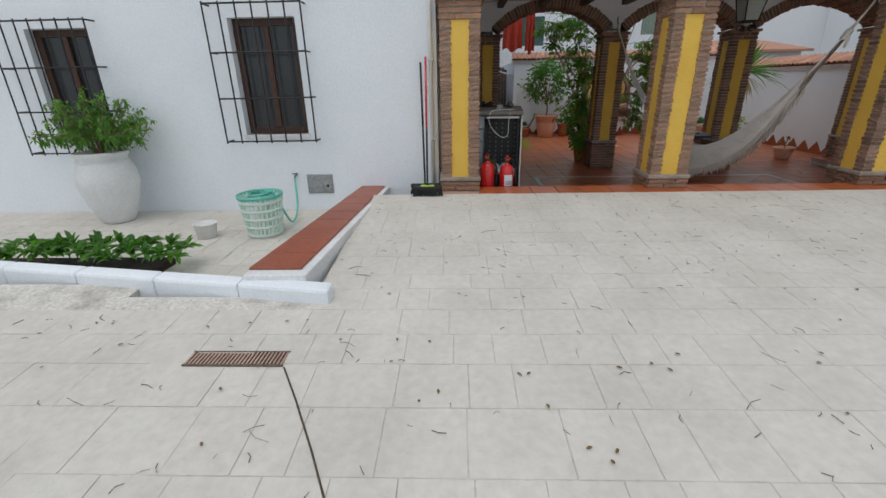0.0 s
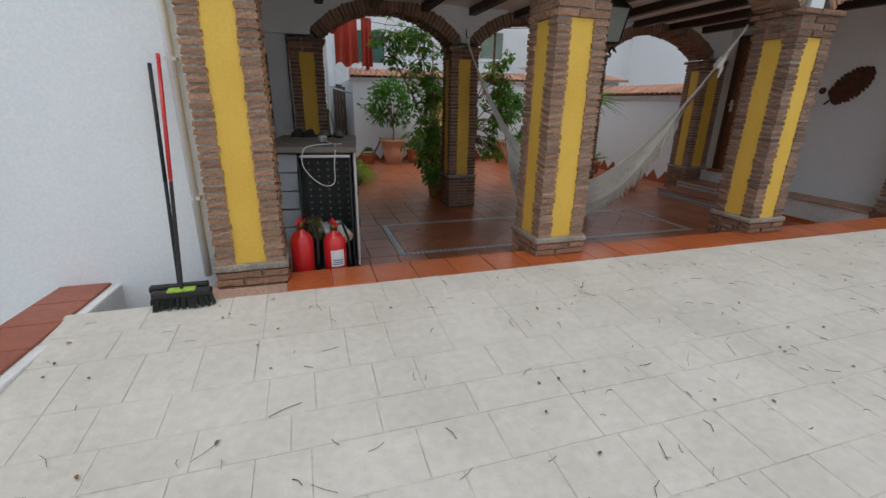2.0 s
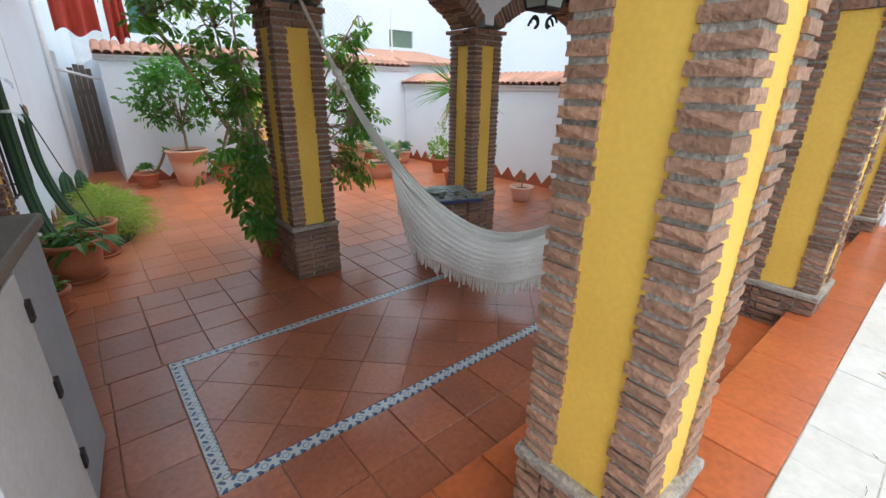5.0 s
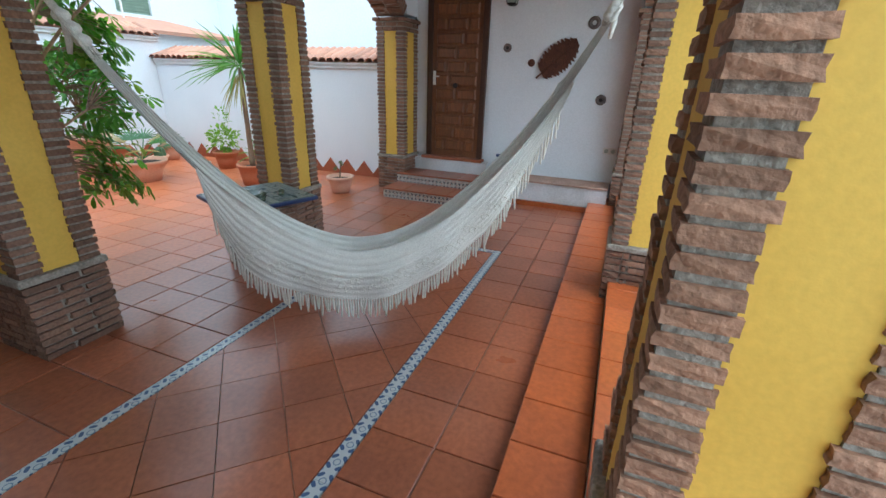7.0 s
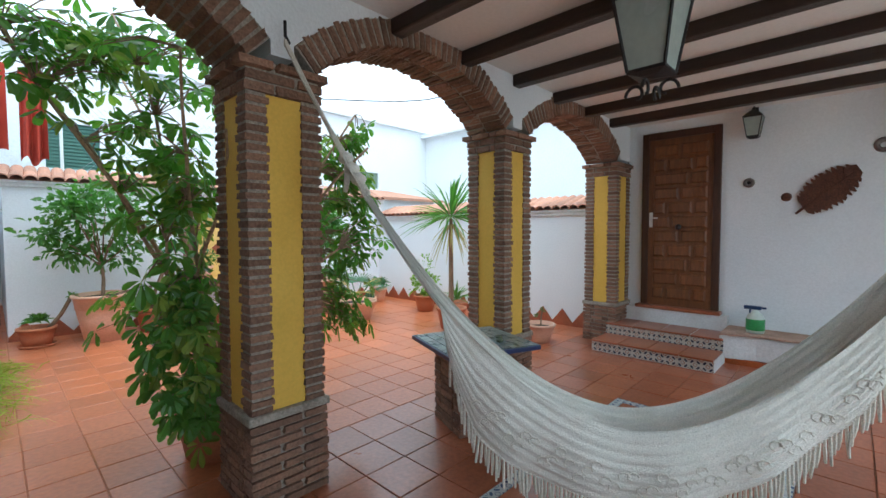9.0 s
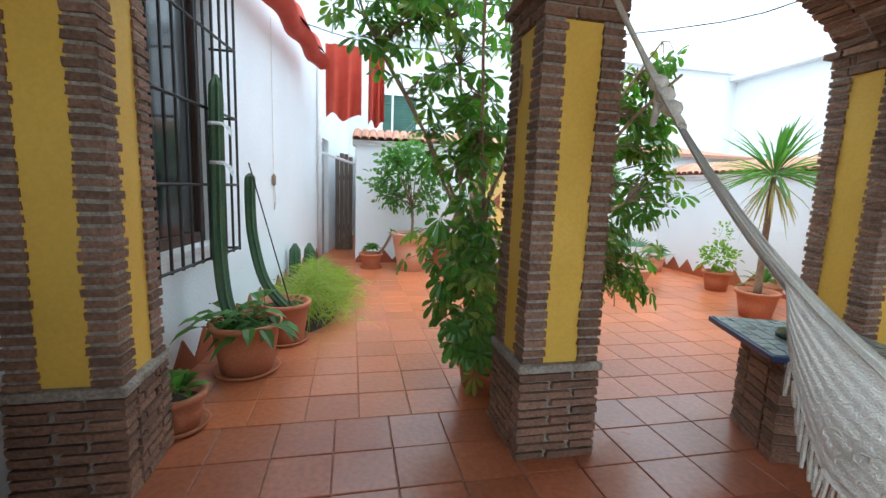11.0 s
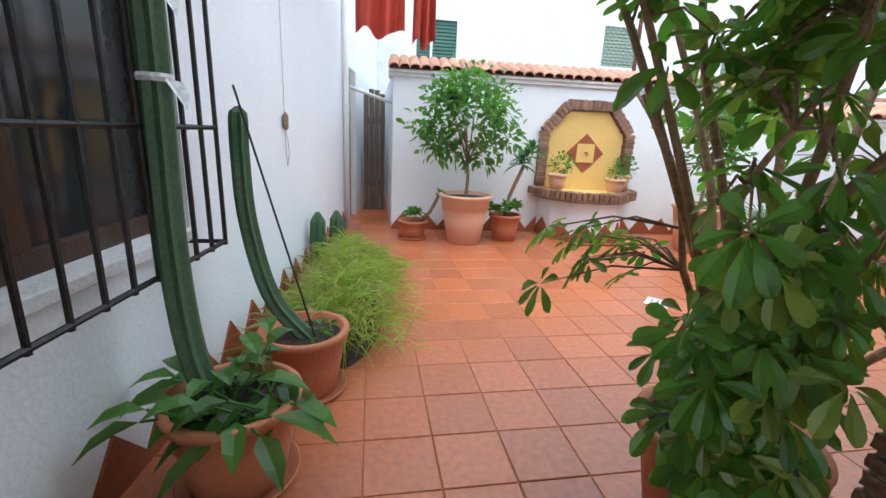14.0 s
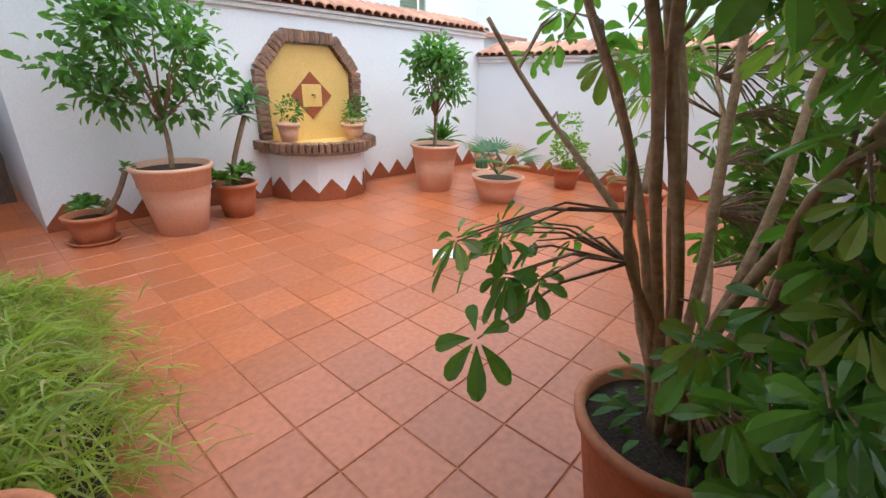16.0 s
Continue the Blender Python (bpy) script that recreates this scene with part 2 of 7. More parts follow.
sunken = setting("pavement_lower", M().box(-8, 2.25, -0.9, -1.0, 4.76, 0.108), JOINT, "sunken strip of worn flagstones under the windows", "pavement")

# house front wall with two window openings
W1, W2 = (-4.62, -3.95, 0.93, 2.08), (-2.45, -1.75, 0.98, 2.14)


def wall_y(mb, y0, y1, x0, x1, z0, z1, holes):
    """A wall along x with rectangular openings (x0, x1, z0, z1)."""
    x = x0
    for h in sorted(holes):
        mb.box(x, y0, z0, h[0], y1, z1)
        mb.box(h[0], y0, z0, h[1], y1, h[2])
        mb.box(h[0], y0, h[3], h[1], y1, z1)
        x = h[1]
    mb.box(x, y0, z0, x1, y1, z1)


w = M()
wall_y(w, 4.75, 5.05, -9, -0.31, -0.5, 4.4, [W1, W2])
setting("wall_south", w, WHITE, "uneven whitewashed house wall facing the patio", "wall")
w = M().box(-0.31, 4.99, -0.5, -0.05, 7.05, 2.8)
w.box(-0.31, 7.75, -0.5, -0.05, 8.2, 2.8)
w.box(-0.31, 7.05, 2.02, -0.05, 7.75, 2.8)
setting("wall_porch_west", w, WHITE, "whitewashed wall of the porch with a dark doorway", "wall")
w = M().box(7.1, 4.5, -0.5, 7.4, 8.2, 2.8)
setting("wall_porch_east", w, WHITE, "whitewashed end wall of the porch around a wooden door", "wall")
setting("ceiling", M().box(-0.31, 4.93, 2.68, 7.4, 7.71, 2.95), CEIL, "flat cream-white plaster ceiling between dark beams", "ceiling")
setting("roof", M().box(-0.31, 4.5, 3.02, 7.4, 8.2, 3.3), WHITE, "flat white parapet over the porch", "roof")

# floors and steps
floor = setting("floor", M().box(-0.31, STEP3, -0.3, 7.1, 8.2, -0.012), GROUT, "terracotta-tiled porch floor with blue patterned tile borders", "floor")
yard = M()
yard.prism([(0.3, 8.2), (7.2, 8.2), (7.2, 13.05), (1.75, 13.3), (1.75, 17.5), (0.3, 17.5)], -0.3, -0.005)
yard = setting("courtyard_floor", yard, YARD_GROUT, "terracotta-tiled courtyard floor, dusty and worn", "floor")
st = M()
st.box(-0.31, GROUND_EDGE, -0.3, 7.4, STEP1 - 0.008, TOP - 0.012)
st.box(-0.31, STEP1 - 0.008, -0.3, 7.1, STEP2 - 0.008, MID - 0.012)
st.box(-0.31, STEP2 - 0.008, -0.3, 7.1, STEP3 - 0.008, LOW - 0.012)
steps = setting("steps", st, GROUT, "three long terracotta-tiled steps down into the porch", "steps")

# courtyard walls
w = M()


def skew(mb):
    mb.v = [(x + yard_x(y), y, z) for x, y, z in mb.v]
    return mb


w.box(-0.4, 8.14, -0.3, 0, 13.5, 0.82)
w.box(-0.4, 9.56, 0.82, 0, 13.5, 5.2)
w.box(-0.4, 8.14, 2.75, 0, 9.56, 5.2)
w.box(-0.4, 13.5, -0.3, 0, 13.62, 5.2)
w.box(-0.4, 14.35, -0.3, 0, 17.6, 5.2)
w.box(-0.4, 13.62, 2.1, 0, 14.35, 5.2)
setting("wall_courtyard_west", skew(w), WHITE, "tall whitewashed house wall along the courtyard", "wall")
w = M()
w.prism([(1.56, 13.3), (7.3, 13.0), (7.3, 13.3), (1.86, 13.6), (1.86, 17.6), (1.56, 17.6)], -0.3, 2.02)
setting("wall_courtyard_north", w, WHITE, "whitewashed courtyard wall behind the fountain", "wall")
setting("wall_courtyard_east", M().prism([(7.2, 8.2), (7.45, 8.2), (7.45, 13.0), (7.2, 13.0)], -0.3, 1.66), WHITE, "low whitewashed courtyard wall with a tiled coping", "wall")
setting("wall_alley_end", M().box(0.9, 17.3, -0.3, 2.0, 17.6, 3.2), WHITE_OLD, "whitewashed wall closing the alley", "wall")

# ---- brick pieces ----
def brick_meshes(count, material, tag):
    out = []
    for k in range(count):
        n = 2
        mb = M()
        rr = random.Random(100 + k)
        pts = {}

        def vid(i, j, l):
            if (i, j, l) not in pts:
                edge = (i in (0, n)) + (j in (0, n)) + (l in (0, n))
                s = 0.5 - (0.028 if edge > 1 else 0.0)
                q = [(-s + 2 * s * c / n) + rr.uniform(-0.022, 0.022) * (1 if d < 2 else 2.6) for d, c in enumerate((i, j, l))]
                pts[(i, j, l)] = len(mb.v)
                mb.v.append(tuple(q))
            return pts[(i, j, l)]

        for a in range(n):
            for b in range(n):
                mb.f.append((vid(a, b, n), vid(a + 1, b, n), vid(a + 1, b + 1, n), vid(a, b + 1, n)))
                mb.f.append((vid(a, b, 0), vid(a, b + 1, 0), vid(a + 1, b + 1, 0), vid(a + 1, b, 0)))
                mb.f.append((vid(a, 0, b), vid(a + 1, 0, b), vid(a + 1, 0, b + 1), vid(a, 0, b + 1)))
                mb.f.append((vid(a, n, b), vid(a, n, b + 1), vid(a + 1, n, b + 1), vid(a + 1, n, b)))
                mb.f.append((vid(0, a, b), vid(0, a, b + 1), vid(0, a + 1, b + 1), vid(0, a + 1, b)))
                mb.f.append((vid(n, a, b), vid(n, a + 1, b), vid(n, a + 1, b + 1), vid(n, a, b + 1)))
        out.append(mb.mesh(tag, material))
    return out


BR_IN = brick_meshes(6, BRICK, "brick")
BR_OUT = brick_meshes(6, BRICK_OUT, "brick_lit")


def piece(name, me, parent, m):
    """One small piece on shared mesh data."""
    ob = new(name, me)
    ob.parent = parent
    ob.matrix_basis = m
    return ob


def boxpiece(name, meshes, parent, x0, y0, z0, x1, y1, z1):
    return piece(name, R.choice(meshes), parent, Matrix.LocRotScale(((x0 + x1) / 2, (y0 + y1) / 2, (z0 + z1) / 2), None, (x1 - x0, y1 - y0, z1 - z0)))


PITCH = 0.046


def column(label, x0, y0, x1, y1, base, ped, cap, spring, bricks, group):
    """A square pillar: brick plinth, brick corners round ochre panels, stepped brick head. base: z under each of front and back halves."""
    ob = thing("pillar", label, "pillar", (0, 0, 0), group)
    i, wd = 0.011, 0.118
    core = M().box(x0 + 0.03, y0 + 0.03, base, x1 - 0.03, y1 - 0.03, spring)
    core.box(x0 + i, y0 + i, base, x1 - i, y1 - i, ped - 0.01)
    core.box(x0 + i, y0 + i, cap + 0.01, x1 - i, y1 - i, spring - 0.002)
    for cx in (x0 + i, x1 - wd + i):
        for cy in (y0 + i, y1 - wd + i):
            core.box(cx, cy, ped - 0.01, cx + wd - 2 * i, cy + wd - 2 * i, cap + 0.01)
    part("mortar_core", core, MORTAR, ob)
    # ochre panels, one a side
    for a, b, c, d in ((x0 + wd - 0.01, y0 + 0.016, x1 - wd + 0.01, y0 + 0.031), (x0 + wd - 0.01, y1 - 0.031, x1 - wd + 0.01, y1 - 0.016), (x0 + 0.016, y0 + wd - 0.01, x0 + 0.031, y1 - wd + 0.01), (x1 - 0.031, y0 + wd - 0.01, x1 - 0.016, y1 - wd + 0.01)):
        part("panel", M().box(a, b, ped, c, d, cap), OCHRE, ob, "ochre-painted recessed panel")
    z = ped
    while z < cap - 0.02:
        for sx, sy in ((0, 0), (1, 0), (0, 1), (1, 1)):
            j = [R.uniform(-0.005, 0.006) for _ in range(4)]
            ax = x0 - j[0] if sx == 0 else x1 - wd + j[1]
            ay = y0 - j[2] if sy == 0 else y1 - wd + j[3]
            bx = x0 + wd + j[1] if sx == 0 else x1 + j[0]
            by = y0 + wd + j[3] if sy == 0 else y1 + j[2]
            boxpiece("brick", bricks, ob, ax, ay, z + 0.004, bx, by, z + PITCH - 0.010 + R.uniform(-0.002, 0.002))
        z += PITCH

    def courses(za, zb, grow, pitch=PITCH):
        n = max(1, round((zb - za) / pitch))
        h = (zb - za) / n
        for k in range(n):
            a0, a1, b0, b1 = x0 - grow, x1 + grow, y0 - grow, y1 + grow
            cut = 0.5 + (0.16 if k % 2 else -0.12)
            t = 0.1
            xm, ym = a0 + (a1 - a0) * cut, b0 + (b1 - b0) * cut
            for c in ((a0, b0, xm - 0.006, b0 + t), (xm + 0.006, b0, a1, b0 + t), (a0, b1 - t, xm - 0.006, b1), (xm + 0.006, b1 - t, a1, b1),
                      (a0, b0 + t + 0.008, a0 + t, ym - 0.006), (a0, ym + 0.006, a0 + t, b1 - t - 0.008), (a1 - t, b0 + t + 0.008, a1, ym - 0.006), (a1 - t, ym + 0.006, a1, b1 - t - 0.008)):
                j = R.uniform(-0.003, 0.004)
                boxpiece("brick", bricks, ob, c[0] - j, c[1] - j, za + k * h + 0.003, c[2] + j, c[3] + j, za + (k + 1) * h - 0.008)

    courses(base, ped - 0.03, 0.012)
    part("plinth_cap", M().box(x0 - 0.02, y0 - 0.02, ped - 0.032, x1 + 0.02, y1 + 0.02, ped + 0.012), MORTAR, ob, "rough mortar ledge", bevel=0.012)
    courses(cap, spring - 0.05, 0.004)
    courses(spring - 0.05, spring, 0.035)
    return ob


def arch(label, xa, xb, y0, y1, spring, rise, thick, bricks, group):
    """A segmental brick arch between two pillars."""
    ob = thing("brick_arch", label, "arch", (0, 0, 0), group)
    half = (xb - xa) / 2
    rad = (half * half + rise * rise) / (2 * rise)
    cx, cz = (xa + xb) / 2, spring + rise - rad
    full = math.asin(min(1, half / rad))
    n = int(2 * full * (rad + thick / 2) / 0.052)
    mid = M()
    for k in range(n):
        a = -full + 2 * full * (k + 0.5) / n
        m = Matrix.Translation((cx, 0, cz)) @ Matrix.Rotation(a, 4, "Y")
        for c, (ya, yb) in enumerate(((y0, (y0 + y1) / 2 - 0.005), ((y0 + y1) / 2 + 0.005, y1))):
            jj = R.uniform(-0.010, 0.006)
            loc = m @ Matrix.LocRotScale((0, (ya + yb) / 2 + R.uniform(-0.004, 0.004), rad + thick / 2 + jj), Euler((0, R.uniform(-0.03, 0.03), 0)), (0.039, yb - ya, thick))
            piece("brick", R.choice(bricks), ob, loc)
        p = [(cx + math.sin(b) * r, cz + math.cos(b) * r) for b, r in ((a - full / n, rad + 0.012), (a + full / n, rad + 0.012), (a + full / n, rad + thick - 0.01), (a - full / n, rad + thick - 0.01))]
        mid.prism(p, y0 + 0.012, y1 - 0.012, "y")
    part("mortar_joints", mid, MORTAR, ob)
    return ob, (cx, cz, rad + thick, full)


def arcade_wall(name, y0, y1, x0, x1, arches, z1, label):
    """The white wall over a row of arches, cut to their backs."""
    cols = []
    xs = set([x0, x1])
    for cx, cz, r, full in arches:
        e = r * math.sin(full)
        for k in range(25):
            xs.add(max(x0, min(x1, cx - e + 2 * e * k / 24)))
    xs = sorted(xs)

    def low(x, side):
        z = None
        for cx, cz, r, full in arches:
            if abs(x + side * 1e-4 - cx) <= r * math.sin(full):
                h = cz + math.sqrt(max(0, r * r - (x - cx) ** 2)) - 0.008
                z = h if z is None else max(z, h)
        return z
    mb = M()
    for a, b in zip(xs, xs[1:]):
        if b - a < 1e-5:
            continue
        za, zb = low(a, 1), low(b, -1)
        if za is None or zb is None:
            za = zb = 2.25
        mb.prism([(a, min(za, z1)), (b, min(zb, z1)), (b, z1), (a, z1)], y0, y1, "y")
    return setting(name, mb, WHITE, label, "wall")


FY0, FY1, BY0, BY1 = 4.545, 4.945, 7.695, 8.095
FRONT = [(-0.27, 0.13), (1.935, 2.335), (4.14, 4.54), (6.7, 7.1)]
BACK = [(0.22, 0.62), (2.285, 2.685), (4.355, 4.755), (6.66, 7.1)]
# first two front pillars take the daylit brick tone, the rest the shaded one
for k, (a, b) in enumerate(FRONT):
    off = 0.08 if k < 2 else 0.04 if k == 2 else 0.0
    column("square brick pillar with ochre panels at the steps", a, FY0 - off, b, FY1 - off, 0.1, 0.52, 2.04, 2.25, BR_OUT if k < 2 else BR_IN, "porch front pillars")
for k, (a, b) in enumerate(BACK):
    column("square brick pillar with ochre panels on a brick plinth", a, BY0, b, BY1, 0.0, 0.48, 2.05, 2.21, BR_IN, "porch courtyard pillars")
fa, ba = [], []
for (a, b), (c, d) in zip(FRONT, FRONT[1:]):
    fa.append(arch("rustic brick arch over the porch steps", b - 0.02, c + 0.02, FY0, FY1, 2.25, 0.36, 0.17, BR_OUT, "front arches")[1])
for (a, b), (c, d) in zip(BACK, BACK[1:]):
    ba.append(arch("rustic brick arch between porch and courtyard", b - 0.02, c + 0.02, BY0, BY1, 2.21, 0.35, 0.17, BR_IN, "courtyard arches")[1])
arcade_wall("wall_arcade_front", FY0 + 0.015, FY1 - 0.015, -0.31, 7.1, fa, 3.02, "white wall over the front arches")
arcade_wall("wall_arcade_back", BY0 + 0.015, BY1 - 0.015, -0.05, 7.1, ba, 3.02, "white wall over the courtyard arches")

# ceiling beams
for k in range(11):
    x = 6.50 - 0.655 * k
    if x > 0:
        ob = part("ceiling_beam", M().box(x - 0.05, FY1 - 0.02, 2.585, x + 0.05, BY0 + 0.02, 2.682), BEAM, bevel=0.012)
        tagged(ob, "dark-stained wooden beam under the white ceiling", "beam", "ceiling beams", kind="structure")


# ---- windows, doors and fixed fittings ----
def grille_window(name, x0, x1, z0, z1, wall, reach, gx0, gx1, gz0, gz1, dark, label, bars=7):
    """A window in a wall along x with a projecting iron grille."""
    ob = tagged(new(name), label, "window", kind="structure")
    part("window_frame", M().box(x0, wall + 0.10, z0, x0 + 0.07, wall + 0.16, z1).box(x1 - 0.07, wall + 0.10, z0, x1, wall + 0.16, z1).box(x0 + 0.07, wall + 0.10, z1 - 0.07, x1 - 0.07, wall + 0.16, z1)
         .box(x0 + 0.07, wall + 0.10, z0, x1 - 0.07, wall + 0.16, z0 + 0.07).box((x0 + x1) / 2 - 0.03, wall + 0.09, z0 + 0.07, (x0 + x1) / 2 + 0.03, wall + 0.16, z1 - 0.07), DARKWOOD, ob, "dark brown wooden frame", bevel=0.006)
    for a, b in ((x0 + 0.07, (x0 + x1) / 2 - 0.03), ((x0 + x1) / 2 + 0.03, x1 - 0.07)):
        part("pane", M().box(a, wall + 0.125, z0 + 0.07, b, wall + 0.135, z1 - 0.07), dark, ob, "dark glass pane")
    # dark sheet behind the panes, painted as the room's shade
    part("unlit_room_sheet", M().box(x0 - 0.05, wall + 0.32, z0 - 0.05, x1 + 0.05, wall + 0.36, z1 + 0.05), UNLIT_DARK, ob)
    part("window_sill", M().box(x0 - 0.02, wall - 0.02, z0 - 0.05, x1 + 0.02, wall + 0.1, z0), WHITE_OLD, ob, bevel=0.006)
    fy = wall - reach
    for k in range(bars):
        x = gx0 + (gx1 - gx0) * k / (bars - 1)
        part("bar", M().tube([(x, fy, gz0), (x, fy, gz1)], 0.0085, 6), IRON, ob)
    for k in range(4):
        z = gz0 + 0.02 + (gz1 - gz0 - 0.04) * k / 3
        part("crossbar", M().tube([(gx0, wall, z), (gx0, fy, z), (gx1, fy, z), (gx1, wall, z)], 0.009, 6), IRON, ob)
    return ob


grille_window("window_1", *W2, 4.75, 0.14, -2.61, -1.63, 0.90, 2.27, DARKGLASS, "dark wooden window behind a projecting black iron grille")
grille_window("window_2", *W1, 4.75, 0.14, -4.86, -3.84, 0.80, 2.16, DARKGLASS, "shuttered dark window behind a projecting iron grille", 8)

# courtyard window in the skew wall
cw = tagged(new("window_3"), "large dark window with black iron bars over the cactus pots", "window", kind="structure")


def askew(mb):
    return skew(mb)


part("window_frame", askew(M().box(-0.16, 8.14, 0.82, -0.10, 8.22, 2.75).box(-0.16, 9.48, 0.82, -0.10, 9.56, 2.75).box(-0.16, 8.22, 0.82, -0.10, 9.48, 0.91).box(-0.17, 8.82, 0.91, -0.09, 8.89, 2.75)), DARKWOOD, cw, "dark brown frame", bevel=0.005)
part("pane", askew(M().box(-0.14, 8.22, 0.91, -0.13, 8.82, 2.75)), DARKGLASS, cw)
part("pane", askew(M().box(-0.14, 8.89, 0.91, -0.13, 9.48, 2.75)), DARKGLASS, cw)
part("window_sill", askew(M().box(-0.1, 8.14, 0.785, 0.03, 9.56, 0.835)), WHITE_OLD, cw, bevel=0.006)
# dark sheet in place of the unlit room behind the bars
part("unlit_room_sheet", askew(M().box(-0.5, 8.0, 0.6, -0.42, 9.8, 3.0)), UNLIT_DARK, cw)
GY0, GY1 = 8.26, 9.50
for k in range(11):
    y = GY0 + (GY1 - GY0) * k / 10
    part("bar", askew(M().tube([(0.17, y, 0.77), (0.17, y, 3.0)], 0.009, 6)), IRON, cw)
for z in (0.785, 1.275, 1.765, 2.255, 2.745):
    part("crossbar", askew(M().tube([(0.0, GY0, z), (0.17, GY0, z), (0.17, GY1, z), (0.0, GY1, z)], 0.010, 6)), IRON, cw)

# filler between porch wall and corner pillar, with its dark doorway
setting("wall_porch_corner", M().box(-0.05, 7.78, -0.3, 0.185, 8.2, 3.0), WHITE, "narrow whitewashed wall beside the corner pillar", "wall")
door2 = tagged(new("door_2"), "open doorway in the porch wall, its unlit depth a dark sheet", "door", kind="structure")
# no real leaf: a near-black sheet paints the passage's shade
part("door_leaf", M().box(-0.30, 7.06, -0.01, -0.24, 7.74, 2.02), UNLIT_DARK, door2)
part("door_frame", M().box(-0.07, 7.05, -0.01, -0.035, 7.09, 2.06).box(-0.07, 7.71, -0.01, -0.035, 7.75, 2.06).box(-0.07, 7.09, 2.02, -0.035, 7.71, 2.06), DARKWOOD, door2, bevel=0.004)
sw = tagged(part("switch_plate", M().box(0.05, 7.768, 1.12, 0.13, 7.781, 1.2), PIPE, bevel=0.003), "white plastic switch plate on the wall", "switch")

# panelled door
d1 = tagged(new("door_1"), "varnished dark wooden door with raised panels, shut", "door", kind="structure")
DY0, DY1, DZ0, DZ1, DX = 6.70, 7.54, 0.47, 2.56, 7.06
part("door_frame", M().box(DX, DY0, DZ0, 7.11, DY0 + 0.075, DZ1).box(DX, DY1 - 0.075, DZ0, 7.11, DY1, DZ1).box(DX, DY0 + 0.075, DZ1 - 0.085, 7.11, DY1 - 0.075, DZ1), DARKWOOD, d1, "dark stained frame", bevel=0.006)
leaf = part("door_leaf", M().box(DX + 0.022, DY0 + 0.075, DZ0, 7.105, DY1 - 0.075, DZ1 - 0.085), DOORWOOD, d1, "varnished brown leaf")
ya, yb, za, zb = DY0 + 0.115, DY1 - 0.115, DZ0 + 0.07, DZ1 - 0.14
rows = 11
h = (zb - za) / rows
for r in range(rows):
    cuts = (0, 0.5, 1) if r % 3 == 1 else ((0, 0.26, 0.74, 1) if r % 3 == 0 else (0, 0.34, 1))
    if r % 2:
        cuts = tuple(1 - c for c in reversed(cuts))
    for a, b in zip(cuts, cuts[1:]):
        p0, p1 = ya + (yb - ya) * a + 0.014, ya + (yb - ya) * b - 0.014
        q0, q1 = za + r * h + 0.014, za + (r + 1) * h - 0.014
        i = 0.02
        part("raised_panel", M().add([(DX + 0.024, p0, q0), (DX + 0.024, p1, q0), (DX + 0.024, p1, q1), (DX + 0.024, p0, q1), (DX + 0.004, p0 + i, q0 + i), (DX + 0.004, p1 - i, q0 + i), (DX + 0.004, p1 - i, q1 - i), (DX + 0.004, p0 + i, q1 - i)],
                                     [(4, 7, 6, 5), (0, 4, 5, 1), (1, 5, 6, 2), (2, 6, 7, 3), (3, 7, 4, 0)]), DOORWOOD, leaf)
BRASS = mat("dark_brass", (0.25, 0.17, 0.07), (0.14, 0.09, 0.04), 0.4, 10, 60, 0.2, 0.1, metal=0.8)
part("door_handle", M().box(DX - 0.004, DY1 - 0.125, 1.42, DX + 0.02, DY1 - 0.09, 1.6).tube([(DX - 0.004, DY1 - 0.11, 1.53), (DX - 0.05, DY1 - 0.11, 1.53), (DX - 0.05, DY1 - 0.2, 1.53)], 0.009, 8), PIPE, d1, "steel lever handle", bevel=0.003)
part("knocker", M().lathe([(0.0, 0.0), (0.03, 0.0), (0.035, 0.02), (0.02, 0.04), (0, 0.045)], 12, m=Matrix.Translation((DX + 0.005, (DY0 + DY1) / 2, 1.42)) @ Matrix.Rotation(-math.pi / 2, 4, "Y")), IRON, d1, "black iron knocker", smooth=True)
part("door_sill", M().box(6.98, DY0 - 0.03, 0.43, 7.105, DY1 + 0.04, 0.47), TILE_IN, d1, "terracotta sill", bevel=0.006)

# tiled doorsteps with patterned risers
PATTERN = bpy.data.materials.new("patterned_riser_tile")
PATTERN.use_nodes = True


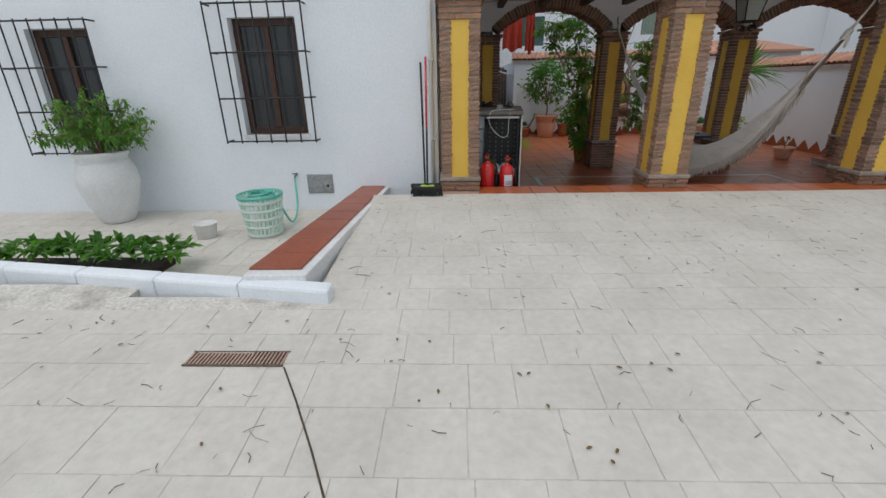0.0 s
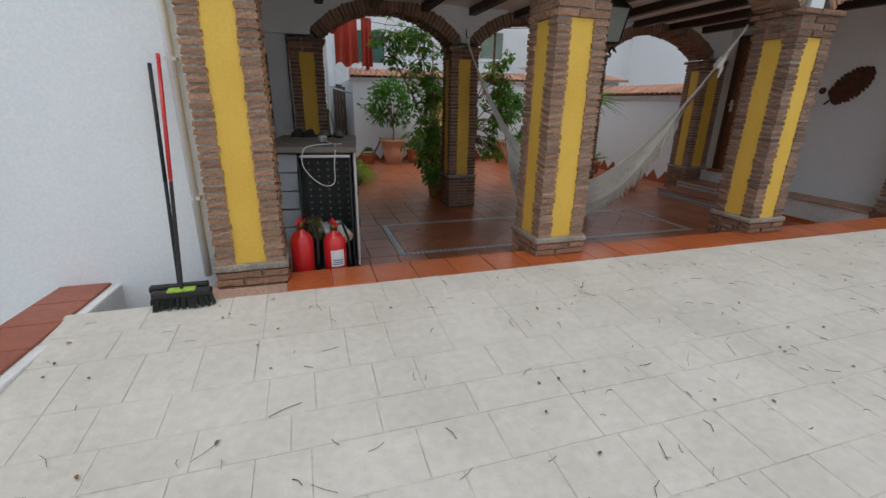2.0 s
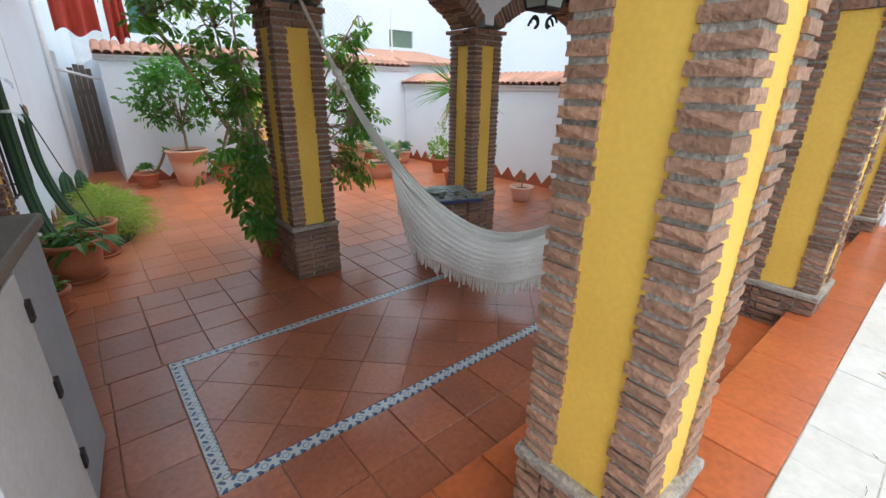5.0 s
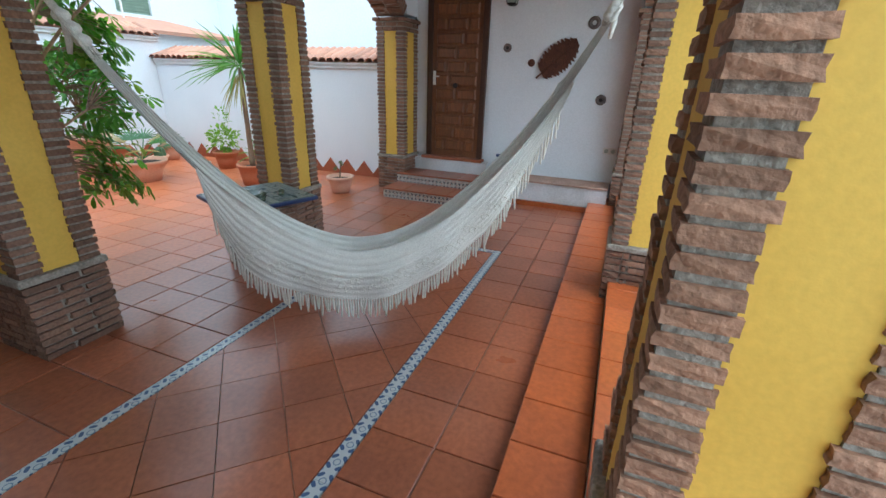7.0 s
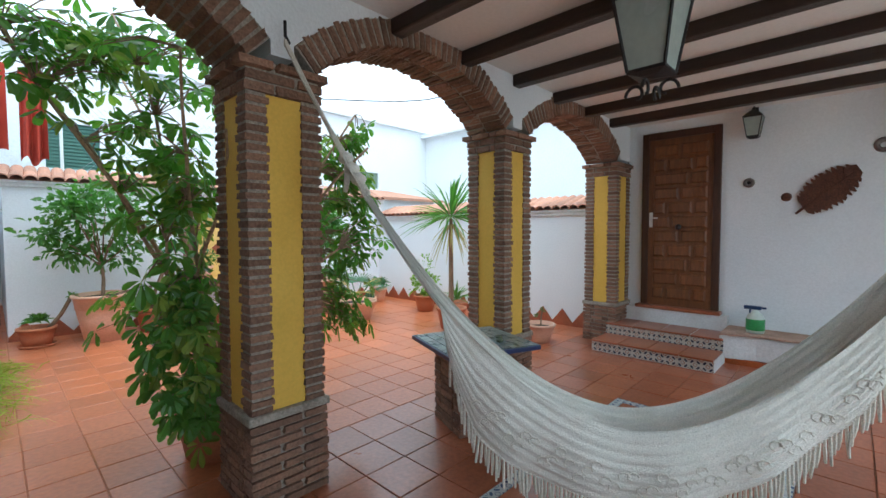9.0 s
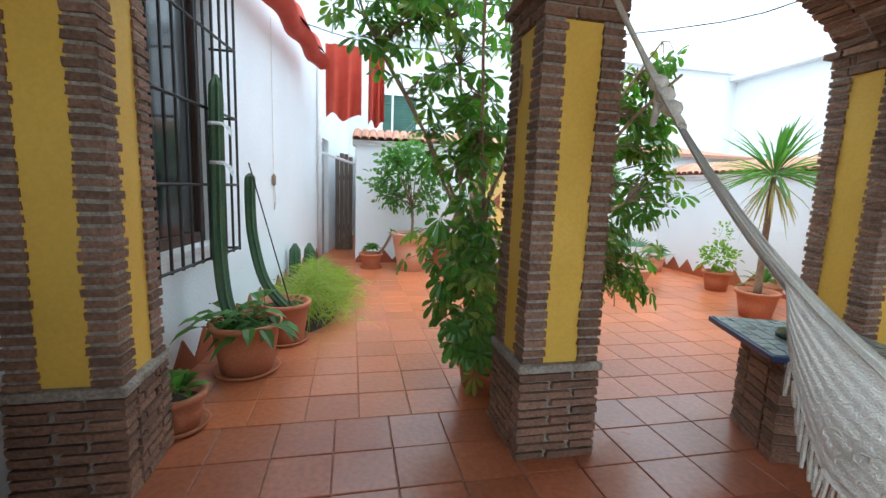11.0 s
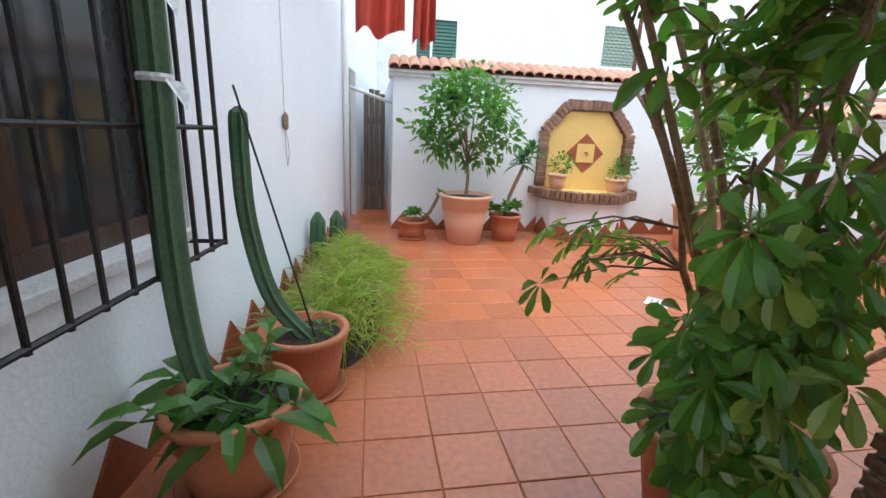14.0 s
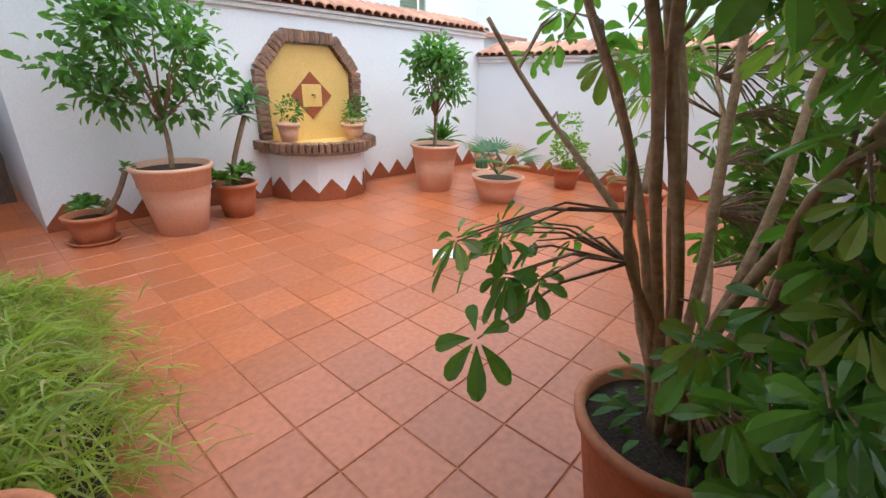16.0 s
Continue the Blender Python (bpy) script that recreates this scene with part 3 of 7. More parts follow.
def pattern(m, cell, dark, light, mid):
    """Glazed tile: a rosette in each cell, from distances to cell centres and corners."""
    nt = m.node_tree
    n, ln = nt.nodes, nt.links
    b = n["Principled BSDF"]
    b.inputs["Roughness"].default_value = 0.3
    tc = n.new("ShaderNodeTexCoord")
    vm = n.new("ShaderNodeVectorMath")
    vm.operation = "SCALE"
    vm.inputs["Scale"].default_value = math.pi * 2 / cell
    ln.new(tc.outputs["Object"], vm.inputs[0])
    sp = n.new("ShaderNodeSeparateXYZ")
    ln.new(vm.outputs[0], sp.inputs[0])

    def math_node(op, a, bb=None):
        k = n.new("ShaderNodeMath")
        k.operation = op
        for i, q in enumerate((a, bb)):
            if q is None:
                continue
            if isinstance(q, (int, float)):
                k.inputs[i].default_value = q
            else:
                ln.new(q, k.inputs[i])
        return k.outputs[0]
    u = math_node("ADD", sp.outputs[0], sp.outputs[1])
    v = sp.outputs[2]
    if m.name.startswith("inlay"):
        u, v = sp.outputs[0], sp.outputs[1]
    s = math_node("MULTIPLY", math_node("COSINE", u), math_node("COSINE", v))
    s2 = math_node("ADD", math_node("COSINE", math_node("MULTIPLY", u, 2.0)), math_node("COSINE", math_node("MULTIPLY", v, 2.0)))
    tot = math_node("ADD", math_node("MULTIPLY", s, 0.9), math_node("MULTIPLY", s2, 0.45))
    r = n.new("ShaderNodeValToRGB")
    r.color_ramp.interpolation = "CONSTANT"
    e = r.color_ramp.elements
    e[0].position, e[0].color = 0, (*dark, 1)
    e[1].position, e[1].color = 0.36, (*light, 1)
    x = e.new(0.66)
    x.color = (*mid, 1)
    x = e.new(0.8)
    x.color = (*light, 1)
    ln.new(math_node("ADD", math_node("MULTIPLY", tot, 0.28), 0.5), r.inputs[0])
    ln.new(r.outputs[0], b.inputs["Base Color"])


pattern(PATTERN, 0.11, (0.025, 0.03, 0.06), (0.52, 0.50, 0.45), (0.30, 0.10, 0.05))
INLAY = bpy.data.materials.new("inlay_border_tile")
INLAY.use_nodes = True
pattern(INLAY, 0.10, (0.05, 0.09, 0.19), (0.50, 0.52, 0.52), (0.16, 0.22, 0.30))
ds = tagged(new("doorsteps"), "two terracotta doorsteps with patterned tile risers", "steps", kind="structure")
part("step_core", M().box(6.215, 6.56, 0, 7.1, 7.78, 0.118).box(6.615, 6.6, 0.118, 7.1, 7.78, 0.258).box(7.0, 6.6, 0.258, 7.1, 7.78, 0.43), WHITE_OLD, ds)
for x, z in ((6.2, 0.0), (6.6, 0.13)):
    part("riser", M().box(x + 0.004, 6.56, z + 0.005, x + 0.016, 7.78, z + 0.112), PATTERN, ds, "black and white patterned tiles")
    for k in range(4):
        part("tread_tile", M().box(x - 0.02, 6.56 + 0.305 * k + 0.003, z + 0.114, x + (0.42 if z == 0 else 0.4), 6.56 + 0.305 * (k + 1) - 0.003, z + 0.134), TILE_IN, ds, bevel=0.008)
pl = tagged(new("wall_plinth"), "low white masonry ledge along the porch wall", "ledge", kind="structure")
part("ledge_body", M().prism([(6.72, 4.98), (7.1, 4.98), (7.1, 6.6), (6.62, 6.6), (6.72, 6.3)], 0.06, 0.30), WHITE_OLD, pl, "flaking white paint", bevel=0.01)
part("ledge_top", M().prism([(6.70, 4.98), (7.1, 4.98), (7.1, 6.6), (6.60, 6.6), (6.70, 6.28)], 0.302, 0.325), GROUT, pl, "greyish-brown top", bevel=0.005)
part("skirting", M().box(6.695, 4.98, -0.01, 6.72, 6.6, 0.06), TILE_STEP, pl, "terracotta skirting")

# ---- courtyard wall copings with roof tiles ----
def coping(name, a, b, z, n, out, label):
    """A white cornice with rows of half-round roof tiles, from a to b; out: the side it faces."""
    ob = tagged(new(name), label, "coping", kind="structure")
    a, b, out = Vector((*a, 0)), Vector((*b, 0)), Vector((*out, 0)).normalized()
    d = (b - a)
    L = d.length
    d.normalize()
    q = lambda s, o, h: tuple(a + d * s + out * o + Vector((0, 0, h)))
    mb = M()
    for o0, o1, z0, z1 in ((-0.3, 0.035, z, z + 0.05), (-0.3, 0.06, z + 0.05, z + 0.085)):
        mb.add([q(0, o0, z0), q(L, o0, z0), q(L, o1, z0), q(0, o1, z0), q(0, o0, z1), q(L, o0, z1), q(L, o1, z1), q(0, o1, z1)], ((3, 2, 1, 0), (4, 5, 6, 7), (0, 1, 5, 4), (1, 2, 6, 5), (2, 3, 7, 6), (3, 0, 4, 7)))
    part("cornice", mb, WHITE_OLD, ob, "white moulded cornice", bevel=0.006)
    tile = M()
    seg = 6
    for e, (yy, zo) in enumerate(((0, 0), (0.30, 0.11))):
        for rad in (0.075 - 0.012 * e, 0.06 - 0.012 * e):
            for k in range(seg + 1):
                t = math.pi * k / seg
                tile.v.append((math.cos(t) * rad, yy, math.sin(t) * rad * 0.75 + zo))
    s1 = seg + 1
    for k in range(seg):
        tile.f += [(k, k + 1, 2 * s1 + k + 1, 2 * s1 + k), (s1 + k + 1, s1 + k, 3 * s1 + k, 3 * s1 + k + 1), (k + 1, k, s1 + k, s1 + k + 1)]
    me = tile.mesh("roof_tile", ROOFTILE)
    ang = math.atan2(-out.x, out.y) + math.pi
    for row in range(2):
        for k in range(n):
            s = L * (k + 0.5) / n
            m = Matrix.Translation(q(s, 0.10 - 0.22 * row, z + 0.095 + 0.075 * row)) @ Matrix.Rotation(ang, 4, "Z") @ Matrix.Rotation(R.uniform(-0.05, 0.05), 4, "Y")
            piece("roof_tile", me, ob, m)
    # mortar bed under the rows
    bed = M()
    bed.add([q(0, 0.07, z + 0.085), q(L, 0.07, z + 0.085), q(L, -0.3, z + 0.22), q(0, -0.3, z + 0.22), q(0, -0.3, z + 0.08), q(L, -0.3, z + 0.08)], [(0, 1, 2, 3), (3, 2, 5, 4)])
    part("tile_bed", bed, ROOFTILE, ob)
    return ob


coping("coping_north", (1.50, 13.303), (7.3, 13.0), 1.96, 44, (-0.053, -1), "red clay roof tiles on a white cornice over the fountain wall")
coping("coping_east", (7.2, 13.0), (7.2, 8.14), 1.60, 36, (-1, 0), "red clay roof tiles on a white cornice along the low wall")


# ---- tiles laid in the porch, steps and courtyard ----
def tile_mesh(material, name="tile"):
    mb = M()
    e = 0.012
    for s, z in ((0.5, -0.5), (0.5, 0.3), (0.5 - e, 0.5)):
        mb.v += [(-s, -s, z), (s, -s, z), (s, s, z), (-s, s, z)]
    for k in (0, 4):
        for i in range(4):
            j = (i + 1) % 4
            mb.f.append((k + i, k + j, k + 4 + j, k + 4 + i))
    mb.f.append((8, 9, 10, 11))
    return mb.mesh(name, material)


T_IN, T_STEP, T_YARD = tile_mesh(TILE_IN), tile_mesh(TILE_STEP), tile_mesh(TILE_YARD)


def tile(me, parent, x0, y0, x1, y1, z, th=0.016):
    dz = R.uniform(-0.0012, 0.0012)
    return piece("floor_tile", me, parent, Matrix.LocRotScale(((x0 + x1) / 2, (y0 + y1) / 2, z - th / 2 + dz), None, (x1 - x0, y1 - y0, th)))


G = 0.0026
IX0, IX1, IY0, IY1 = 1.19, 4.92, 5.84, 6.93
SZ = 0.2925
nx = int(round((7.1 + 0.05) / SZ))


def clip_poly(poly, x0, y0, x1, y1):
    for ax, lim, sign in ((0, x0, 1), (0, x1, -1), (1, y0, 1), (1, y1, -1)):
        res = []
        for i, p in enumerate(poly):
            q = poly[i - 1]
            pin, qin = sign * (p[ax] - lim) >= 0, sign * (q[ax] - lim) >= 0
            if pin != qin:
                t = (lim - q[ax]) / (p[ax] - q[ax])
                res.append((q[0] + (p[0] - q[0]) * t, q[1] + (p[1] - q[1]) * t))
            if pin:
                res.append(p)
        poly = res
        if not poly:
            return []
    return poly


# straight rows around the bordered field
ys = [5.185, 5.50, 5.818]
for k in range(nx):
    xa, xb = -0.05 + SZ * k + G, -0.05 + SZ * (k + 1) - G
    for ya, yb in zip(ys, ys[1:]):
        tile(T_IN, floor, xa, ya + G, min(xb, 7.1), yb - G, 0)
    for ya, yb in ((7.005, 7.30), (7.30, 7.595), (7.595, 7.89), (7.89, 8.2)):
        tile(T_IN, floor, xa, ya + G, min(xb, 7.1), yb - G, 0)
for ya in (5.818, 6.115, 6.412, 6.709):
    for k in range(4):
        tile(T_IN, floor, -0.05 + 0.2995 * k + G, ya + G, -0.05 + 0.2995 * (k + 1) - G, ya + 0.297 - G, 0)
    for k in range(7):
        tile(T_IN, floor, 4.982 + 0.302 * k + G, ya + G, 4.982 + 0.302 * (k + 1) - G, ya + 0.297 - G, 0)
# patterned border strips
for a in ((IX0 - 0.04, IY0 - 0.02, IX1 + 0.06, IY0 + 0.05), (IX0 - 0.04, IY1 + 0.005, IX1 + 0.06, IY1 + 0.072), (IX0 - 0.04, IY0 + 0.052, IX0 + 0.03, IY1 + 0.003), (IX1 - 0.01, IY0 + 0.052, IX1 + 0.06, IY1 + 0.003)):
    lon = a[2] - a[0] > a[3] - a[1]
    n = max(1, round((a[2] - a[0] if lon else a[3] - a[1]) / 0.28))
    for k in range(n):
        if lon:
            w0, w1 = a[0] + (a[2] - a[0]) * k / n, a[0] + (a[2] - a[0]) * (k + 1) / n
            mb = M().box(w0 + 0.001, a[1] + 0.002, -0.014, w1 - 0.001, a[3] - 0.002, 0.001)
        else:
            w0, w1 = a[1] + (a[3] - a[1]) * k / n, a[1] + (a[3] - a[1]) * (k + 1) / n
            mb = M().box(a[0] + 0.002, w0 + 0.001, -0.014, a[2] - 0.002, w1 - 0.001, 0.001)
        part("border_tile", mb, INLAY, floor, "blue and white patterned border tile")
# diagonal tiles inside the border
s = 0.29
c45 = math.sqrt(0.5)
for i in range(-16, 24):
    for j in range(-16, 24):
        cx, cy = IX0 + (i - j) * s * c45 + 0.1, IY0 + (i + j) * s * c45 - 1.0
        hh = (s - 2 * G) * c45
        poly = clip_poly([(cx - hh, cy), (cx, cy - hh), (cx + hh, cy), (cx, cy + hh)], IX0 + 0.034, IY0 + 0.054, IX1 - 0.014, IY1)
        if len(poly) >= 3:
            mb = M().prism(poly, -0.014, R.uniform(-0.001, 0.001))
            part("floor_tile", mb, TILE_IN, floor)
# step tiles, with overhanging noses
for (ya, yb, z) in ((GROUND_EDGE, STEP1, TOP), (STEP1, STEP2, MID), (STEP2, STEP3, LOW)):
    n = 25
    for k in range(n):
        xa, xb = 0.13 + (7.1 - 0.13) * k / n, 0.13 + (7.1 - 0.13) * (k + 1) / n
        tile(T_STEP, steps, xa + G, ya + 0.002, xb - G, yb + 0.004, z, 0.02)
for ya, z0, z1 in ((STEP1, MID, TOP), (STEP2, LOW, MID), (STEP3, 0, LOW)):
    part("riser", M().box(0.13, ya - 0.008, z0, 7.1, ya - 0.002, z1 - 0.022), PATTERN if z0 else TILE_IN, steps, "patterned tile riser" if z0 else "terracotta riser")
# courtyard tiles
count = 0
SY = 0.30
rest = M()
for j in range(17):
    for i in range(24):
        xa, ya = 0.042 + SY * i, 8.2 + SY * j
        xb, yb = min(xa + SY, 7.2), ya + SY
        if yb > back_y(xa) + 0.05 or xb < yard_x(ya) - 0.05:
            continue
        if xa < 4.4 and count < 300:
            tile(T_YARD, yard, xa + 0.0025, ya + 0.0025, xb - 0.0025, yb - 0.0025, 0)
            count += 1
        else:
            rest.box(xa + G, ya + G, -0.014, xb - G, yb - G, R.uniform(-0.001, 0.001))
for j in range(14):
    for i in range(4):
        xa, ya = 0.85 + SY * i, 13.3 + SY * j
        rest.box(xa + G, ya + G, -0.014, xa + SY - G, ya + SY - G, R.uniform(-0.001, 0.001))
TILE_REST = mat("courtyard_terracotta_rest", (0.48, 0.135, 0.042), (0.42, 0.14, 0.07), 0.36, 0.9, 30, 0.14, 0.16, 0.13, coat=0.12, island=True)
part("floor_tiles", rest, TILE_REST, yard, kind="stuff")

# zigzag skirting of cut tiles along the courtyard walls
ZIG = mat("cut_tile", (0.34, 0.09, 0.04), (0.27, 0.075, 0.035), 0.4, 3, 40, 0.15, 0.1, 0.12, coat=0.15)
zig = tagged(new("baseboard"), "zigzag skirting of triangular terracotta tiles", "skirting", kind="structure")


def zigzag(a, b, out, n, high):
    a, b, out = Vector((*a, 0)), Vector((*b, 0)), Vector((*out, 0)).normalized()
    for k in range(n):
        p, q = a + (b - a) * (k / n), a + (b - a) * ((k + 1) / n)
        mid = (p + q) / 2
        o = out * 0.012
        up = lambda v, z: (v.x, v.y, z)
        f = [up(p + o, 0), up(q + o, 0), up(q + o, 0.05), up(mid + o, high), up(p + o, 0.05)]
        bk = [up(p, 0), up(q, 0), up(q, 0.05), up(mid, high), up(p, 0.05)]
        part("triangle_tile", M().add(f + bk, [(0, 1, 2, 3, 4), (9, 8, 7, 6, 5)] + [(i, 5 + i, 5 + (i + 1) % 5, (i + 1) % 5) for i in range(5)]), ZIG, zig)


zigzag((1.56, 13.298), (7.2, 13.0), (0, -1), 18, 0.24)
zigzag((7.198, 13.0), (7.198, 8.2), (-1, 0), 15, 0.24)
zigzag((yard_x(8.15), 8.15), (yard_x(13.4), 13.4), (1, -0.15), 17, 0.24)


# ---- things of the porch ----
COTTON = mat("unbleached_cotton", (0.82, 0.80, 0.74), (0.76, 0.735, 0.67), 0.95, 9, 160, 0.12, 0.6)
ROPE = mat("cotton_rope", (0.72, 0.69, 0.61), (0.62, 0.585, 0.51), 0.95, 30, 200, 0.2, 0.6)
ham = thing("hammock", "unbleached cotton hammock with fringed edges slung between two pillars", "hammock")
HA, HB = Vector((2.475, 7.66, 2.31)), Vector((4.15, 4.975, 2.18))
SAG = 1.70
hdir = (HB - HA)
hdir.z = 0
hlen = hdir.length
hdir.normalize()
hside = Vector((hdir.y, -hdir.x, 0))
if hside.dot(Vector((1.4, 5.4, 0)) - (HA + HB) / 2) < 0:
    hside = -hside


def hang(u):
    """A point of the hammock's middle line."""
    return HA.lerp(HB, u) - Vector((0, 0, SAG * (1 - abs(2 * u - 1) ** 1.85)))


NU, NV = 90, 24


def hammock_sheet(lo, hi, prof, wave):
    mb = M()
    for i in range(NU + 1):
        u = lo + (hi - lo) * i / NU
        c = hang(u)
        for j in range(NV + 1):
            o, h = prof(u, j / NV)
            f = wave * math.sin(j * 2.1 + 3 * math.sin(u * 9)) * 0.012
            mb.v.append(tuple(c + hside * (o + f) + Vector((0, 0, h + f * 0.5))))
    for i in range(NU):
        for j in range(NV):
            a = i * (NV + 1) + j
            mb.f.append((a, a + 1, a + NV + 2, a + NV + 1))
    return mb


def spread(u):
    return max(0.0, math.sin(math.pi * min(1, max(0, (u - 0.10) / 0.86)))) ** 0.8


def bowl(u, v):
    s = spread(u)
    return (0.035 + 0.085 * s) * math.cos(math.pi * v) , -0.015 - (0.10 * s) * math.sin(math.pi * v) + 0.05 * s


def curtain_drop(u):
    a = min(1, max(0, (u - 0.25) / 0.05))
    b = min(1, max(0, (0.88 - u) / 0.14))
    return min(a, 1) ** 0.5 * min(b, 1) ** 0.6


def drape(u, v):
    s = spread(u)
    o = 0.035 + 0.085 * s
    return o + 0.03 * math.sin(v * math.pi) + 0.012 * math.sin(u * 60) * v, -0.02 + 0.05 * s - v * 0.32 * curtain_drop(u) * (0.75 + 0.25 * s) * (1 + 0.55 * max(0, min(1, (0.45 - u) / 0.2)))


def drape_far(u, v):
    o, h = drape(u, v)
    return -o, h


part("bed", hammock_sheet(0.10, 0.955, bowl, 1.0), COTTON, ham, smooth=True)
near = part("side_curtain", hammock_sheet(0.25, 0.88, drape, 0.5), COTTON, ham, "crocheted lace side panel", smooth=True)
far = part("side_curtain", hammock_sheet(0.25, 0.88, drape_far, 0.5), COTTON, ham, smooth=True)
for own, fn in ((near, drape), (far, drape_far)):
    fr = M()
    for k in range(120):
        u = 0.262 + 0.60 * k / 119
        o, h = fn(u, 1.0)
        p = hang(u) + hside * o + Vector((0, 0, h))
        ln_ = R.uniform(0.075, 0.13)
        w = Vector((R.uniform(-0.012, 0.012), R.uniform(-0.012, 0.012), 0))
        fr.tube([p + Vector((0, 0, 0.005)), p + w * 0.4 - Vector((0, 0, ln_ * 0.5)), p + w - Vector((0, 0, ln_))], [0.006, 0.0075, 0.005], 5)
    part("fringe", fr, ROPE, own, "knotted cotton fringe")
    # embroidered scrolls
    em = M()
    for k in range(46):
        u = 0.30 + 0.50 * k / 45
        o, h = fn(u, 0.62 + 0.12 * math.sin(k * 1.7))
        c = hang(u) + hside * (o + (0.006 if fn is drape else -0.006)) + Vector((0, 0, h))
        ring = [c + hdir * 0.022 * math.cos(t) + Vector((0, 0, 0.018 * math.sin(t))) for t in [i * 0.9 for i in range(6)]]
        em.tube(ring, 0.0035, 4)
    part("embroidery", em, ROPE, own, kind="stuff")
for top, u0, u1 in ((HA, 0.0, 0.13), (HB, 1.0, 0.94)):
    for k in range(10):
        a = k * 0.63
        ring = Vector((math.cos(a), math.sin(a), 0))
        pts = []
        for i in range(7):
            t = i / 6
            p = hang(u0 + (u1 - u0) * t)
            pts.append(p + hside * (math.cos(a) * 0.05 * t * t + 0.006 * math.cos(a + t * 9)) + Vector((0, 0, math.sin(a) * 0.012)))
        part("cord", M().tube(pts, 0.006, 5), ROPE, ham, "twisted cotton cord")
    kn = M()
    pk = hang(u0 + (u1 - u0) * 0.75)
    for k in range(3):
        kn.lathe([(0, -0.035), (0.03, -0.02), (0.038, 0), (0.03, 0.02), (0, 0.035)], 10, tuple(pk + (hang(u1) - pk) * (0.3 * k)))
    kn.tube([pk, pk + Vector((0.01, 0, -0.08)), pk + Vector((0, 0.01, -0.16))], [0.012, 0.018, 0.01], 7)
    part("knot", kn, COTTON, ham, smooth=True)
    hk = M().tube([top + Vector((0, 0, 0.10)), top + Vector((0, 0, 0.03)), top + Vector((0.02, 0, 0)), top + Vector((0, 0, -0.02))], 0.008, 6)
    part("hook", hk, IRON, ham, "iron wall hook")

GLASS = mat("frosted_lantern_glass", (0.42, 0.48, 0.44), (0.36, 0.42, 0.40), 0.25, 4, 30, 0.05, 0.05)


def lantern(name, label, at, s, hung):
    """A tapering four-sided iron lantern."""
    ob = thing(name, label, "lamp", at)
    t, b, h = 0.105 * s, 0.065 * s, 0.27 * s
    for k in range(4):
        a0, a1 = math.pi / 4 + k * math.pi / 2, math.pi / 4 + (k + 1) * math.pi / 2
        q = lambda a, r, z: (math.cos(a) * r * 1.414, math.sin(a) * r * 1.414, z)
        part("pane", M().add([q(a0, b, 0), q(a1, b, 0), q(a1, t, h), q(a0, t, h)], [(0, 1, 2, 3)]), GLASS, ob, "frosted glass pane")
        part("corner_bar", M().tube([q(a0, b * 1.03, 0), q(a0, t * 1.03, h)], 0.007 * s, 6), IRON, ob)
    part("roof_cap", M().lathe([(t * 1.5, h - 0.01), (t * 1.55, h + 0.005), (t * 0.9, h + 0.06 * s), (0.03 * s, h + 0.10 * s), (0.02 * s, h + 0.13 * s), (0, h + 0.135 * s)], 4, m=Matrix.Rotation(math.pi / 4, 4, "Z")), IRON, ob, "black iron cap")
    part("base_ring", M().lathe([(b * 1.5, 0.008), (b * 1.5, -0.008), (b * 0.7, -0.02), (0, -0.025)], 4, m=Matrix.Rotation(math.pi / 4, 4, "Z")), IRON, ob)
    part("bulb", M().lathe([(0, 0.03 * s), (0.018 * s, 0.05 * s), (0.03 * s, 0.1 * s), (0.015 * s, 0.15 * s), (0, 0.155 * s)], 12), PIPE, ob, smooth=True)
    if hung:
        for k in range(4):
            a = k * math.pi / 2
            pts = []
            for i in range(15):
                p = i / 14
                ang = p * 4.6
                r = 0.012 + 0.035 * (1 - p)
                pts.append((math.cos(a) * (0.055 + r * math.cos(ang) * 0.9) * s, math.sin(a) * (0.055 + r * math.cos(ang) * 0.9) * s, (-0.075 + r * math.sin(ang)) * s))
            part("scroll", M().tube(pts, 0.0065 * s, 6), IRON, ob, "wrought-iron scroll")
        part("chain", M().tube([(0, 0, h + 0.12 * s), (0, 0, hung)], 0.008, 6), IRON, ob)
    else:
        part("bracket", M().tube([(0, 0, h + 0.12 * s), (0.03, 0, h + 0.17 * s), (0.10, 0, h + 0.16 * s)], 0.008, 6).box(0.09, -0.03, h + 0.02, 0.102, 0.03, h + 0.2 * s), IRON, ob)
    return ob


lantern("hanging_lantern", "black wrought-iron lantern with frosted panes hung from the ceiling", (3.75, 6.38, 2.17), 1.3, 0.55)
lantern("wall_lantern", "small black iron lantern on the white wall by the door", (6.99, 6.41, 2.36), 0.75, 0)

